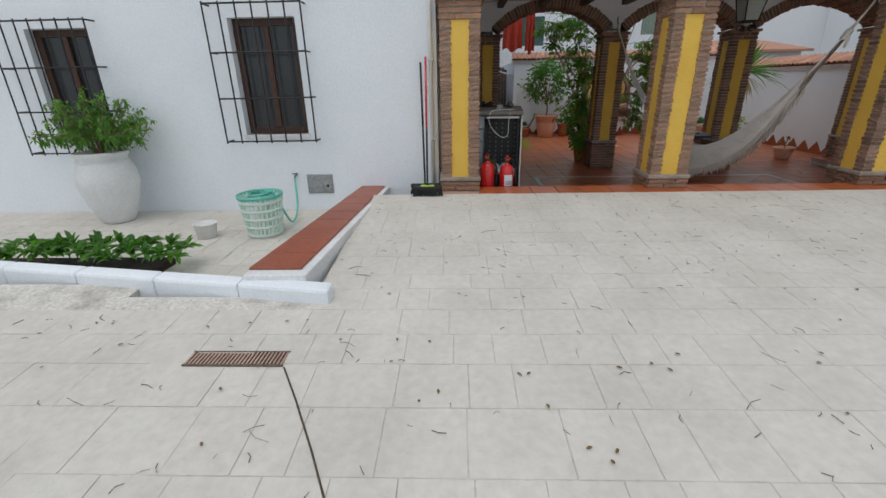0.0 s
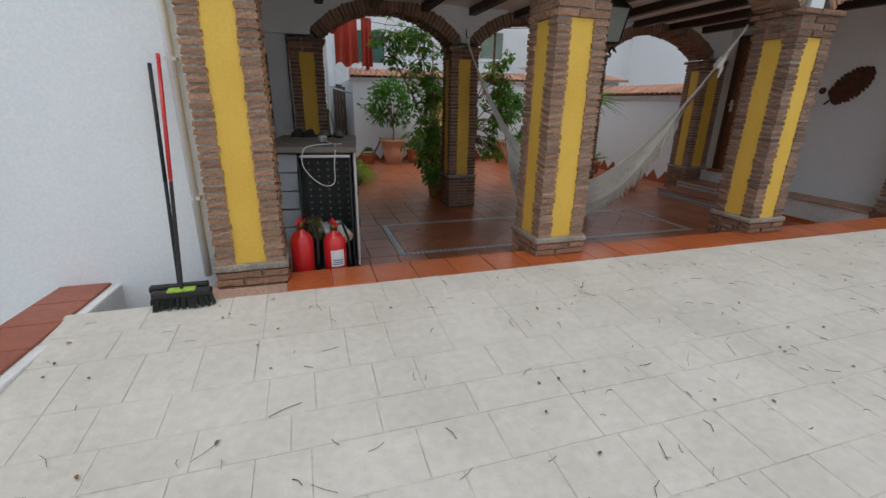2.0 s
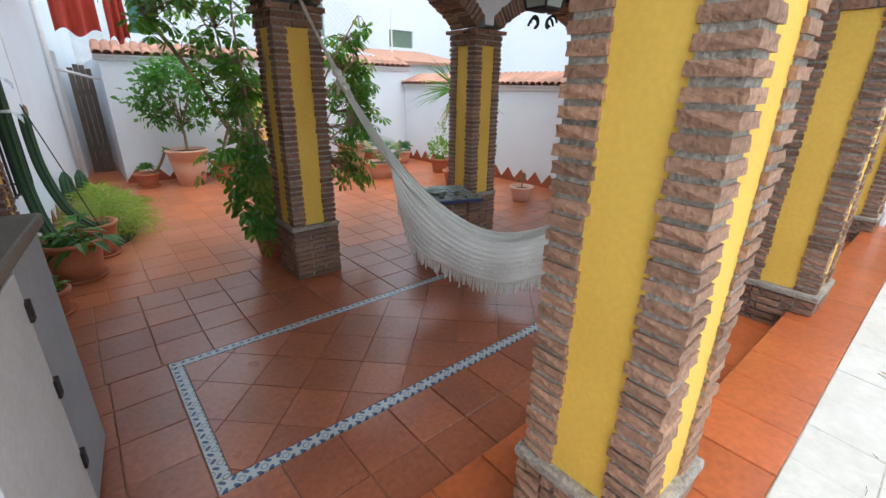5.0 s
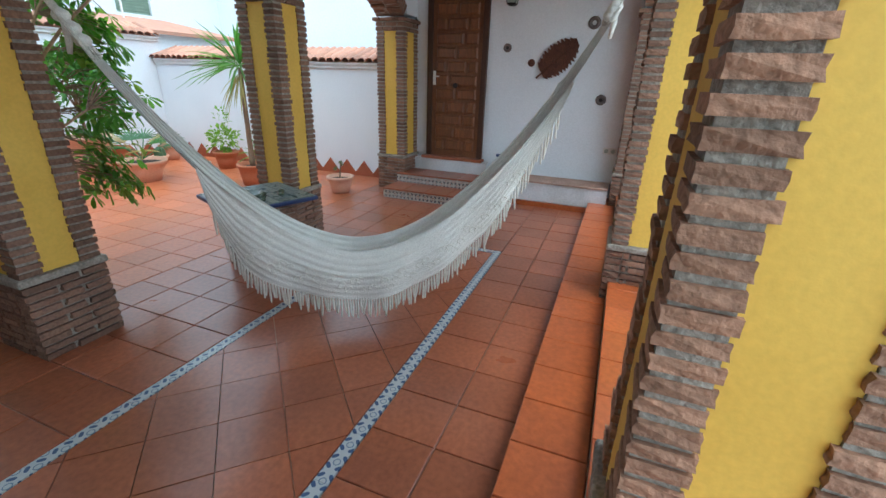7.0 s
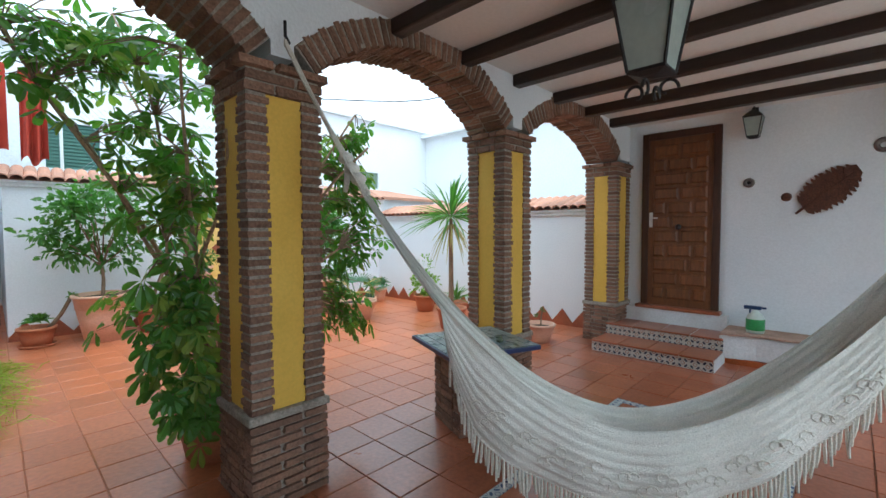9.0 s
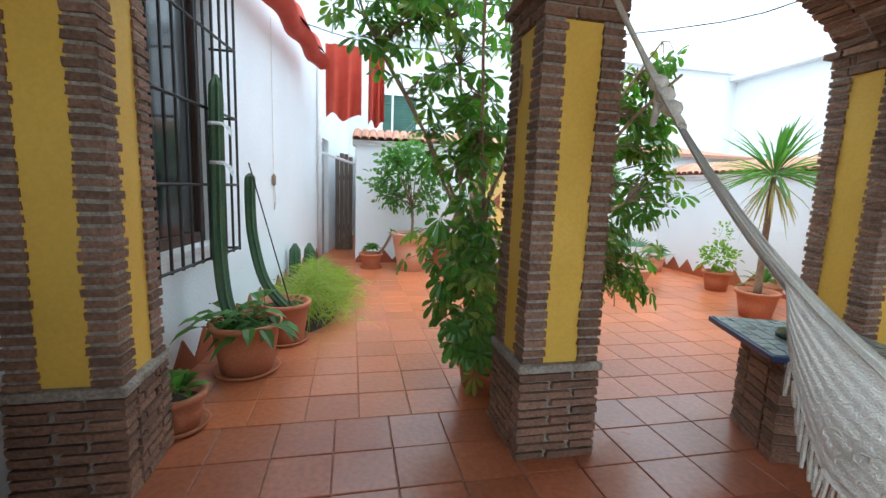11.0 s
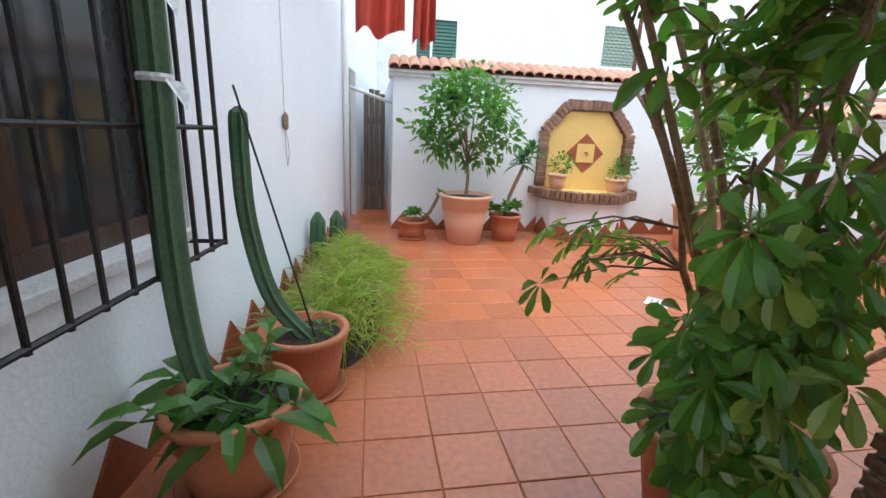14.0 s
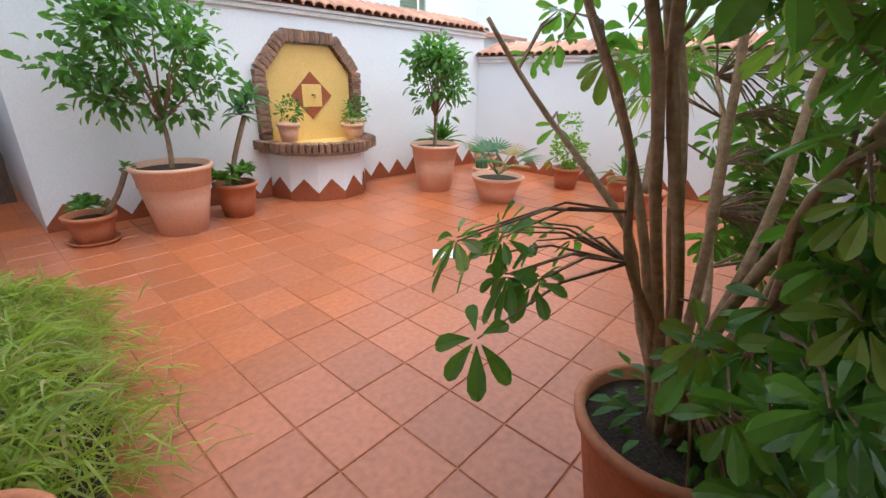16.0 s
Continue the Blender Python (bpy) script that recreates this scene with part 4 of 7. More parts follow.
CERAM = mat("glazed_ceramic", (0.20, 0.17, 0.15), (0.12, 0.10, 0.10), 0.4, 14, 80, 0.3, 0.2)
RUST = mat("rusty_metal", (0.135, 0.05, 0.028), (0.085, 0.033, 0.022), 0.75, 9, 70, 0.4, 0.5, metal=0.2)
for (y, z, r, label, hole) in ((6.45, 1.89, 0.052, "small dark ceramic ring on the wall", True), (6.13, 1.72, 0.045, "small rusty round plaque on the wall", False), (5.44, 2.16, 0.07, "grey ceramic ring with a pierced middle", True), (5.24, 1.32, 0.062, "grey ceramic disc with a face hole", True)):
    ob = thing("wall_plaque", label, "plaque", (7.1, y, z))
    prof = [(r * 0.35, 0.004), (r * 0.5, 0.022), (r * 0.8, 0.026), (r, 0.012), (r, -0.004)] if hole else [(0, 0.02), (r * 0.6, 0.018), (r, 0.006), (r, -0.004)]
    part("disc", M().lathe(prof, 22, m=Matrix.Rotation(-math.pi / 2, 4, "Y")), CERAM if hole else RUST, ob, smooth=True)
    if hole:
        part("centre", M().lathe([(0, 0.006), (r * 0.36, 0.005)], 14, m=Matrix.Rotation(-math.pi / 2, 4, "Y")), WHITE_OLD if r > 0.065 else UNLIT_DARK, ob)
# rusty leaf-shaped relief
relief = thing("leaf_relief", "rusty sheet-metal leaf relief hanging on the white wall", "wall ornament", (7.085, 5.8, 1.78))
tip_ = Vector((0, -0.76, 0.65))
across = Vector((0, 0.65, 0.76))
outline = []
for k in range(48):
    t = k / 47
    u = -0.25 + 0.53 * t
    wdt = 0.165 * math.sin(math.pi * min(1, 0.10 + 0.88 * t)) ** 0.6 + 0.03 * noise.noise((k * 0.9, 2.5, 0)) + 0.010 * ((k * 5) % 4 - 1.5)
    outline.append((u, max(0.012, wdt)))
low_edge = [(u - 0.02, -w * 0.95) for u, w in reversed(outline)]
shape = [tip_ * u + across * w for u, w in outline + low_edge]
part("blade", M().prism([(q.y, q.z) for q in shape], -0.012, 0.008, "x"), RUST, relief, "rust-brown jagged blade")
part("midrib", M().tube([tuple(tip_ * -0.33 + Vector((-0.014, 0, -0.02))), tuple(tip_ * 0.0 + Vector((-0.018, 0, 0))), tuple(tip_ * 0.24 + Vector((-0.014, 0, 0)))], [0.012, 0.009, 0.004], 6), RUST, relief)
for k in range(7):
    p = tip_ * (-0.2 + 0.055 * k)
    for sd in (-1, 1):
        part("vein", M().tube([tuple(p + Vector((-0.014, 0, 0))), tuple(p + tip_ * 0.07 + across * (sd * 0.10) + Vector((-0.014, 0, 0)))], 0.004, 5), RUST, relief)
spoon = thing("hanging_ladle", "dark iron ladle hanging beside the door", "utensil", (7.085, 7.72, 2.22))
part("handle", M().tube([(0, 0, 0.13), (-0.005, 0, 0.0)], 0.007, 6), IRON, spoon)
part("bowl", M().lathe([(0.0, -0.02), (0.035, -0.012), (0.048, 0.0), (0.044, 0.004)], 16, (-0.005, 0, -0.04), Matrix.Rotation(math.pi / 2, 4, "Y")), IRON, spoon, smooth=True)
sk = thing("wall_socket", "double white power socket low on the wall", "socket", (7.1, 5.04, 0.72))
part("plate", M().box(-0.012, -0.08, -0.04, 0.0, 0.08, 0.04), PIPE, sk, bevel=0.003)
for yy in (-0.04, 0.04):
    part("outlet", M().lathe([(0, -0.001), (0.024, 0.0), (0.026, 0.004)], 14, (-0.016, yy, 0), Matrix.Rotation(-math.pi / 2, 4, "Y")), GLASS, sk)

# sprayer jug
GREEN = mat("green_label", (0.05, 0.34, 0.09), (0.04, 0.25, 0.07), 0.4, 20, 60, 0.15, 0.1)
CLEAR = mat("translucent_plastic", (0.62, 0.68, 0.62), (0.55, 0.62, 0.56), 0.3, 6, 40, 0.05, 0.05)
BLUEP = mat("dark_blue_plastic", (0.02, 0.06, 0.16), (0.015, 0.04, 0.12), 0.4, 10, 50, 0.1, 0.05)
jug = thing("spray_bottle", "translucent spray bottle with green label and blue trigger on the ledge", "bottle", (6.86, 6.33, 0.325))
part("body", M().lathe([(0, 0), (0.075, 0), (0.08, 0.02), (0.08, 0.15), (0.06, 0.19), (0.028, 0.215), (0.026, 0.24), (0, 0.24)], 20), CLEAR, jug, smooth=True)
part("label", M().lathe([(0.0815, 0.03), (0.083, 0.035), (0.083, 0.14), (0.0815, 0.145)], 20), GREEN, jug, smooth=True)
part("trigger_head", M().box(-0.025, -0.05, 0.24, 0.025, 0.10, 0.275).box(-0.012, 0.04, 0.19, 0.012, 0.055, 0.24).box(-0.018, -0.09, 0.25, 0.018, -0.05, 0.27), BLUEP, jug, bevel=0.006)

# iron table with a mosaic top
MOSAIC = mat("mosaic_top", (0.10, 0.14, 0.15), (0.22, 0.24, 0.21), 0.3, 12, 45, 0.4, 0.2, island=True, rand=0.6)
BLUEIRON = mat("blue_painted_iron", (0.02, 0.04, 0.14), (0.015, 0.03, 0.09), 0.4, 10, 60, 0.2, 0.1)
tb = thing("mosaic_table", "low table with dark mosaic top on a dark brick base", "table", (3.84, 7.60, 0), turn=-21)
TZ = 0.60
part("tabletop", M().box(-0.35, -0.33, TZ - 0.035, 0.35, 0.33, TZ - 0.004), BLUEIRON, tb, "dark blue rim", bevel=0.006)
for i in range(9):
    for j in range(8):
        x, y = -0.338 + 0.0752 * i, -0.318 + 0.0796 * j
        part("mosaic_piece", M().box(x + 0.003, y + 0.003, TZ - 0.006, x + 0.072, y + 0.0765, TZ + R.uniform(0, 0.002)), MOSAIC, tb)
part("base_core", M().box(-0.21, -0.19, 0, 0.21, 0.19, TZ - 0.036), MORTAR, tb)
for k in range(11):
    z = 0.002 + 0.051 * k
    cut = 0.07 if k % 2 else -0.06
    for c in ((-0.225, -0.205, cut - 0.005, -0.10), (cut + 0.005, -0.205, 0.225, -0.10), (-0.225, 0.10, cut - 0.005, 0.205), (cut + 0.005, 0.10, 0.225, 0.205), (-0.225, -0.095, -0.12, 0.095), (0.12, -0.095, 0.225, 0.095)):
        boxpiece("brick", BR_IN, tb, c[0], c[1], z, c[2], c[3], z + 0.043)
OLIVE = mat("olive_glass", (0.06, 0.09, 0.05), (0.1, 0.12, 0.08), 0.25, 12, 50, 0.3, 0.1)
tray = thing("ashtray", "greenish glass dish on the mosaic table", "dish", (3.76, 7.60, TZ + 0.002))
part("dish", M().lathe([(0, 0.006), (0.06, 0.008), (0.085, 0.03), (0.095, 0.032), (0.09, 0.0), (0, 0)], 18), OLIVE, tray, smooth=True)
for k in range(5):
    ob = thing("pebble", "small dark stone on the mosaic table", "stone", (3.70 + 0.07 * k, 7.42 + 0.06 * ((k * 7) % 3), TZ + 0.002), "table stones")
    part("stone", M().lathe([(0, 0), (0.022, 0.002), (0.028, 0.012), (0.018, 0.022), (0, 0.025)], 9), OLIVE, ob, smooth=True)

# storage cabinet with a black perforated cart in it
GREYP = mat("grey_resin", (0.44, 0.47, 0.50), (0.38, 0.41, 0.44), 0.6, 3, 40, 0.06, 0.15)
TAUPE = mat("taupe_resin", (0.24, 0.21, 0.18), (0.19, 0.165, 0.14), 0.6, 4, 50, 0.1, 0.2)
BLACKM = mat("black_sheet_metal", (0.028, 0.035, 0.036), (0.05, 0.056, 0.055), 0.45, 7, 60, 0.3, 0.15, metal=0.2)
cab = thing("storage_cabinet", "grey plastic storage cabinet with an open black perforated cart", "cabinet", (0.0, 5.44, 0), turn=-6.5)
part("top", M().box(-0.04, -0.06, 1.10, 0.71, 1.18, 1.15), TAUPE, cab, "taupe top boards", bevel=0.012)
part("side", M().box(-0.02, 0.0, 0.02, 0.0, 1.15, 1.10), GREYP, cab)
part("side", M().box(0.66, 0.3, 0.02, 0.68, 1.15, 1.10), GREYP, cab)
part("back", M().box(0.0, 1.13, 0.02, 0.66, 1.15, 1.10), GREYP, cab)
for k in range(7):
    part("front_board", M().box(0.0, 0.0, 0.03 + 0.152 * k, 0.24, 0.03, 0.03 + 0.152 * (k + 1) - 0.008), GREYP, cab, bevel=0.006)
part("door_panel", M().box(0.685, 0.02, 0.06, 0.705, 0.62, 1.09), PIPE, cab, "white door leaf folded back", bevel=0.005)
for z in (0.3, 0.62, 0.92):
    part("hinge", M().box(0.68, 0.60, z, 0.715, 0.64, z + 0.07), IRON, cab)
cart = part("cart", M().box(0.25, 0.26, 0.05, 0.66, 0.275, 1.06), BLACKM, cab, "black perforated metal cart", bevel=0.003)
part("cart_side", M().prism([(-0.06, 0.10), (0.26, 0.10), (0.26, 1.05), (0.05, 1.05), (-0.03, 0.98), (-0.05, 0.80)], 0.25, 0.262, "x"), BLACKM, cart)
part("cart_side", M().box(0.648, -0.02, 0.05, 0.66, 0.26, 1.06), BLACKM, cart)
for z in (0.05, 0.36):
    part("cart_shelf", M().box(0.262, -0.02, z, 0.648, 0.26, z + 0.015), BLACKM, cart)
part("cart_rail", M().tube([(0.27, -0.05, 1.075), (0.66, -0.05, 1.075)], 0.012, 8), PIPE, cart, "pale rail")
holes = M()
for i in range(5):
    for j in range(10):
        holes.lathe([(0, 0), (0.011, 0)], 8, (0.30 + 0.08 * i, 0.2585, 0.46 + 0.058 * j), Matrix.Rotation(math.pi / 2, 4, "X"))
for i in range(3):
    for j in range(9):
        holes.lathe([(0, 0), (0.012, 0)], 8, (0.2635, 0.03 + 0.075 * i, 0.42 + 0.062 * j), Matrix.Rotation(math.pi / 2, 4, "Y"))
part("perforations", holes, TAUPE, cart, kind="stuff")
part("wheel", M().lathe([(0, -0.02), (0.05, -0.02), (0.055, 0), (0.05, 0.02), (0, 0.02)], 18, (0.685, -0.0, 0.056), Matrix.Rotation(math.pi / 2, 4, "Y")), IRON, cart, "black rubber wheel", smooth=True)
cm = cab.matrix_world


def oncab(x, y, z):
    return tuple(cm @ Vector((x, y, z)))


STRAW = mat("straw_bristles", (0.40, 0.36, 0.13), (0.30, 0.27, 0.09), 0.9, 20, 120, 0.3, 0.6)
CLOTH = mat("pale_rag", (0.60, 0.64, 0.66), (0.46, 0.53, 0.58), 0.95, 14, 90, 0.2, 0.4)
br = thing("scrubbing_brush", "straw-yellow bristle brush lying in the cart", "brush", oncab(0.33, 0.02, 0.38), turn=10)
bm_ = M()
for k in range(150):
    x, z = R.uniform(-0.06, 0.06), R.uniform(0.0, 0.16)
    bm_.tube([(x, 0.06, z), (x * 1.15, -0.03 + R.uniform(-0.01, 0.01), z * 1.05)], 0.004, 4)
part("bristles", bm_, STRAW, br, kind="stuff")
part("head", M().box(-0.065, 0.055, 0.0, 0.065, 0.085, 0.17), DARKWOOD, br, bevel=0.006)
for k, (x, y, s_) in enumerate(((0.43, 0.12, 0.11), (0.50, 0.06, 0.09))):
    ob = thing("cleaning_rag", "crumpled pale cloth in the cart", "cloth", oncab(x, y, 0.376), "rags")
    mb = M()
    n = 14
    for i in range(n):
        for j in range(n):
            u, v = i / (n - 1) - 0.5, j / (n - 1) - 0.5
            z = 0.03 + 0.10 * noise.noise((u * 5 + k * 9, v * 5, 1)) + 0.10 * (0.5 - (u * u + v * v))
            mb.v.append((u * 2 * s_, v * 2 * s_ * 0.8, max(0.002, z)))
    for i in range(n - 1):
        for j in range(n - 1):
            a = i * n + j
            mb.f.append((a, a + n, a + n + 1, a + 1))
    o = part("cloth", mb, CLOTH, ob, smooth=True)
jar = thing("glass_jar", "clouded glass jar lying on its side in the cart", "jar", oncab(0.555, 0.0, 0.43))
tilt = Matrix.Rotation(radians(115), 4, "X") @ Matrix.Rotation(radians(25), 4, "Y")
part("body", M().lathe([(0.0, -0.1), (0.05, -0.1), (0.055, -0.08), (0.055, 0.06), (0.048, 0.08)], 18, m=tilt), CLEAR, jar, smooth=True)
part("lid", M().lathe([(0.052, 0.07), (0.056, 0.075), (0.056, 0.095), (0.045, 0.1), (0, 0.1)], 18, m=tilt), mat("cream_lid", (0.66, 0.62, 0.42), (0.58, 0.54, 0.36), 0.5), jar, "cream lid", smooth=True)
cap_ = thing("orange_cap", "small orange bottle cap in the cart", "cap", oncab(0.44, -0.01, 0.376))
part("cap", M().lathe([(0, 0.03), (0.02, 0.03), (0.022, 0), (0, 0)], 14), mat("orange_plastic", (0.75, 0.22, 0.03), (0.7, 0.2, 0.03), 0.4), cap_, smooth=True)
# slippers, plug and cable on the cabinet
FELT, DARKF = mat("grey_felt", (0.20, 0.20, 0.20), (0.14, 0.14, 0.145), 0.95, 20, 120, 0.2, 0.4), mat("black_felt", (0.02, 0.02, 0.024), (0.03, 0.03, 0.034), 0.9, 20, 120, 0.2, 0.3)
for k, (x, m_, lab) in enumerate(((0.20, DARKF, "black felt slipper on the cabinet"), (0.30, DARKF, "black felt slipper on the cabinet"), (0.42, FELT, "grey felt slipper on the cabinet"), (0.54, FELT, "grey felt slipper on the cabinet"))):
    ob = thing("slipper", lab, "slipper", oncab(x, 0.98 - 0.02 * k, 1.15), "slippers", turn=(-70, -62, -20, 5)[k])
    sole = []
    for i in range(22):
        a = 2 * math.pi * i / 22
        sole.append((0.047 * math.cos(a) * (1 + 0.15 * math.sin(a)), 0.13 * math.sin(a)))
    part("sole", M().prism(sole, 0, 0.018), IRON, ob, bevel=0.004)
    mb = M()
    for i in range(9):
        t = i / 8
        w_, y_ = 0.05 * math.sqrt(max(0.02, 1 - (t * 0.98) ** 2.6)), -0.02 + -0.108 * t
        hgt = 0.058 * (1 - t * t) + 0.018
        for j in range(9):
            a = math.pi * j / 8
            mb.v.append((w_ * math.cos(a), y_, 0.016 + math.sin(a) * hgt * 0.8))
    for i in range(8):
        for j in range(8):
            a = i * 9 + j
            mb.f.append((a, a + 1, a + 10, a + 9))
    part("upper", mb, m_, ob, smooth=True)
plug = thing("power_strip", "white plug socket with a trailing cable on the cabinet", "cable", oncab(0.42, 0.42, 1.15), turn=20)
part("socket_block", M().box(-0.03, -0.035, 0.0, 0.03, 0.045, 0.05), PIPE, plug, bevel=0.008)
part("socket_face", M().lathe([(0, 0.0), (0.02, 0.0), (0.021, 0.003)], 14, (0, -0.036, 0.026), Matrix.Rotation(math.pi / 2, 4, "X")), GLASS, plug)
pts = [(0, -0.035, 0.02), (-0.02, -0.16, 0.012), (-0.06, -0.34, 0.01), (-0.09, -0.47, 0.0), (-0.12, -0.50, -0.14), (-0.13, -0.51, -0.27), (-0.2, -0.52, -0.30), (-0.3, -0.52, -0.24), (-0.38, -0.51, -0.12), (-0.36, -0.5, -0.01), (-0.26, -0.42, 0.012), (-0.12, -0.36, 0.012), (0.0, -0.40, 0.012)]
part("cable", M().tube(smooth_path(pts, 60), 0.0042, 8), PIPE, plug, "white cable", smooth=True)

# fire extinguishers
RED = mat("red_enamel", (0.62, 0.018, 0.022), (0.55, 0.014, 0.018), 0.25, 5, 40, 0.05, 0.03, coat=0.4)
PAPER = mat("label_paper", (0.70, 0.72, 0.72), (0.64, 0.66, 0.67), 0.6, 20, 60, 0.05, 0.05)
INK = mat("label_ink", (0.06, 0.10, 0.22), (0.05, 0.08, 0.18), 0.6)
for k, (x, y, lab) in enumerate(((0.235, 4.72, "red fire extinguisher standing on the step"), (0.455, 4.72, "red fire extinguisher with a white instruction label"))):
    ob = thing("fire_extinguisher", lab, "fire extinguisher", (x, y, MID), "extinguishers", turn=-15 + 25 * k)
    r, h = 0.078, (0.385 if k == 0 else 0.36)
    part("cylinder", M().lathe([(0, 0), (r * 0.92, 0), (r, 0.012), (r, h - 0.08), (r * 0.9, h - 0.04), (r * 0.6, h - 0.01), (0.025, h), (0.022, h + 0.03), (0, h + 0.03)], 28), RED, ob, "glossy red cylinder", smooth=True)
    part("valve", M().lathe([(0.0, h + 0.02), (0.026, h + 0.02), (0.026, h + 0.055), (0.018, h + 0.07), (0, h + 0.07)], 14), BRASS, ob, "dull brass valve", smooth=True)
    part("lever", M().box(-0.011, -0.02, h + 0.072, 0.011, 0.105, h + 0.086, pose(0, 0, 0.0, 10)), RED, ob, "red squeeze lever", bevel=0.004)
    part("carry_handle", M().box(-0.012, -0.02, h + 0.045, 0.012, 0.11, h + 0.058), RED, ob, bevel=0.004)
    hose = [(0.02, 0.02, h + 0.05), (0.07, 0.03, h + 0.05), (0.105, 0.02, h - 0.06), (0.105, 0.0, h - 0.2), (0.10, -0.01, 0.1)]
    part("hose", M().tube(hose, [0.009, 0.01, 0.01, 0.011, 0.014], 8), IRON, ob, "black rubber hose", smooth=True)
    if k:
        lb = M()
        for i in range(9):
            a = -math.pi / 2 + (-0.5 + i / 8) * 1.2
            lb.v += [(math.cos(a) * (r + 0.002), math.sin(a) * (r + 0.002), 0.13), (math.cos(a) * (r + 0.002), math.sin(a) * (r + 0.002), 0.25)]
        lb.f = [(2 * i, 2 * i + 2, 2 * i + 3, 2 * i + 1) for i in range(8)]
        tag_ = part("label", lb, PAPER, ob, "white instruction label", smooth=True)
        for z in (0.145, 0.16, 0.175):
            q = M()
            for i in range(7):
                a = -math.pi / 2 + (-0.38 + i / 8) * 1.2
                q.v += [(math.cos(a) * (r + 0.0035), math.sin(a) * (r + 0.0035), z), (math.cos(a) * (r + 0.0035), math.sin(a) * (r + 0.0035), z + 0.006)]
            q.f = [(2 * i, 2 * i + 2, 2 * i + 3, 2 * i + 1) for i in range(6)]
            part("text_line", q, INK, tag_)

# ornaments on the porch's west wall
WICK = mat("dry_wicker", (0.15, 0.10, 0.065), (0.08, 0.055, 0.038), 0.9, 12, 70, 0.5, 1.0)
hat = thing("wicker_shield", "round dry-wicker shield with crossed spears on the wall", "wall ornament", (-0.045, 5.95, 1.78))
for k in range(7):
    r = 0.035 + 0.038 * k
    pts = [(0.05 - 0.004 * k + R.uniform(-0.006, 0.006), math.cos(t) * r, math.sin(t) * r * 1.15) for t in [i * math.pi / 12 for i in range(25)]]
    part("coil", M().tube(pts, 0.021, 6), WICK, hat, smooth=True)
part("backing", M().lathe([(0, 0.0), (0.27, 0.0), (0.27, 0.03), (0, 0.04)], 24, m=Matrix.Rotation(math.pi / 2, 4, "Y") @ Matrix.Diagonal((1.12, 1, 1, 1))), WICK, hat)
for a in (20, 65, 115, 160):
    d = Vector((0, math.cos(radians(a)), math.sin(radians(a))))
    part("spear", M().tube([d * -0.46 + Vector((0.02, 0, 0)), d * 0.46 + Vector((0.02, 0, 0))], 0.011, 6).tube([d * -0.46 + Vector((0.02, 0, 0)), d * -0.52 + Vector((0.02, 0, 0)), d * -0.60 + Vector((0.02, 0, 0))], [0.012, 0.028, 0.002], 6), IRON, hat)
mk = thing("dark_wreath", "dark carved round wreath on the wall", "wall ornament", (-0.045, 6.9, 1.74))
for k in range(22):
    a = 2 * math.pi * k / 22
    part("leaf", M().leaf((0.02, math.cos(a) * 0.08, math.sin(a) * 0.10), (0.15, math.cos(a), math.sin(a)), 0.11, 0.055, (1, 0, 0), 0.3, 0), IRON, mk)
part("ring", M().lathe([(0.06, 0.0), (0.11, 0.02), (0.12, 0.0), (0.11, -0.01), (0.06, 0)], 20, (0.015, 0, 0), Matrix.Rotation(math.pi / 2, 4, "Y")), IRON, mk, smooth=True)


# ---- plants and pots ----
LEAF_DARK = leafy("schefflera_leaf", (0.045, 0.135, 0.028), (0.11, 0.25, 0.045), 0.28)
LEAF_YEL = leafy("variegated_leaf", (0.30, 0.34, 0.06), (0.16, 0.26, 0.05), 0.35)
LEAF_MID = leafy("citrus_leaf", (0.045, 0.13, 0.03), (0.09, 0.21, 0.045), 0.35)
LEAF_LIGHT = leafy("light_leaf", (0.14, 0.27, 0.05), (0.09, 0.20, 0.04), 0.45)
LEAF_BLUE = leafy("agave_leaf", (0.10, 0.22, 0.12), (0.07, 0.17, 0.09), 0.45)
GRASSM = leafy("grass_blade", (0.17, 0.27, 0.035), (0.30, 0.36, 0.07), 0.5)
DRYM = leafy("dry_blade", (0.42, 0.36, 0.20), (0.34, 0.29, 0.14), 0.7, 0.3)
CACT = mat("cactus_skin", (0.05, 0.11, 0.055), (0.075, 0.14, 0.07), 0.55, 6, 60, 0.2, 0.3)
CONIFER = leafy("conifer_spray", (0.035, 0.12, 0.065), (0.07, 0.19, 0.10), 0.6)


def pot_parts(ob, r, h, base, material, saucer=False, rim=0.03):
    part("pot", M().lathe([(0, 0), (base, 0), (base + (r - base) * 0.5, h * 0.5), (r - 0.012, h - rim * 1.4), (r + 0.006, h - rim * 1.3), (r + 0.012, h - 0.006), (r, h), (r - 0.022, h - 0.004), (r - 0.03, h * 0.7), (0, h * 0.7)], 36), material, ob, smooth=True)
    part("soil", M().lathe([(0, h - 0.035), (r * 0.5, h - 0.045), (r - 0.02, h - 0.05)], 20), SOIL, ob, "dark soil")
    if saucer:
        part("saucer", M().lathe([(0, 0.002), (base + 0.035, 0.0), (base + 0.055, 0.028), (base + 0.047, 0.03), (base + 0.03, 0.01), (0, 0.01)], 30), material, ob, "clay saucer", smooth=True)


def rand_dir(up=0.3):
    while True:
        v = Vector((R.uniform(-1, 1), R.uniform(-1, 1), R.uniform(-1, 1)))
        if 0.1 < v.length < 1:
            v.normalize()
            return (v + Vector((0, 0, up))).normalized()


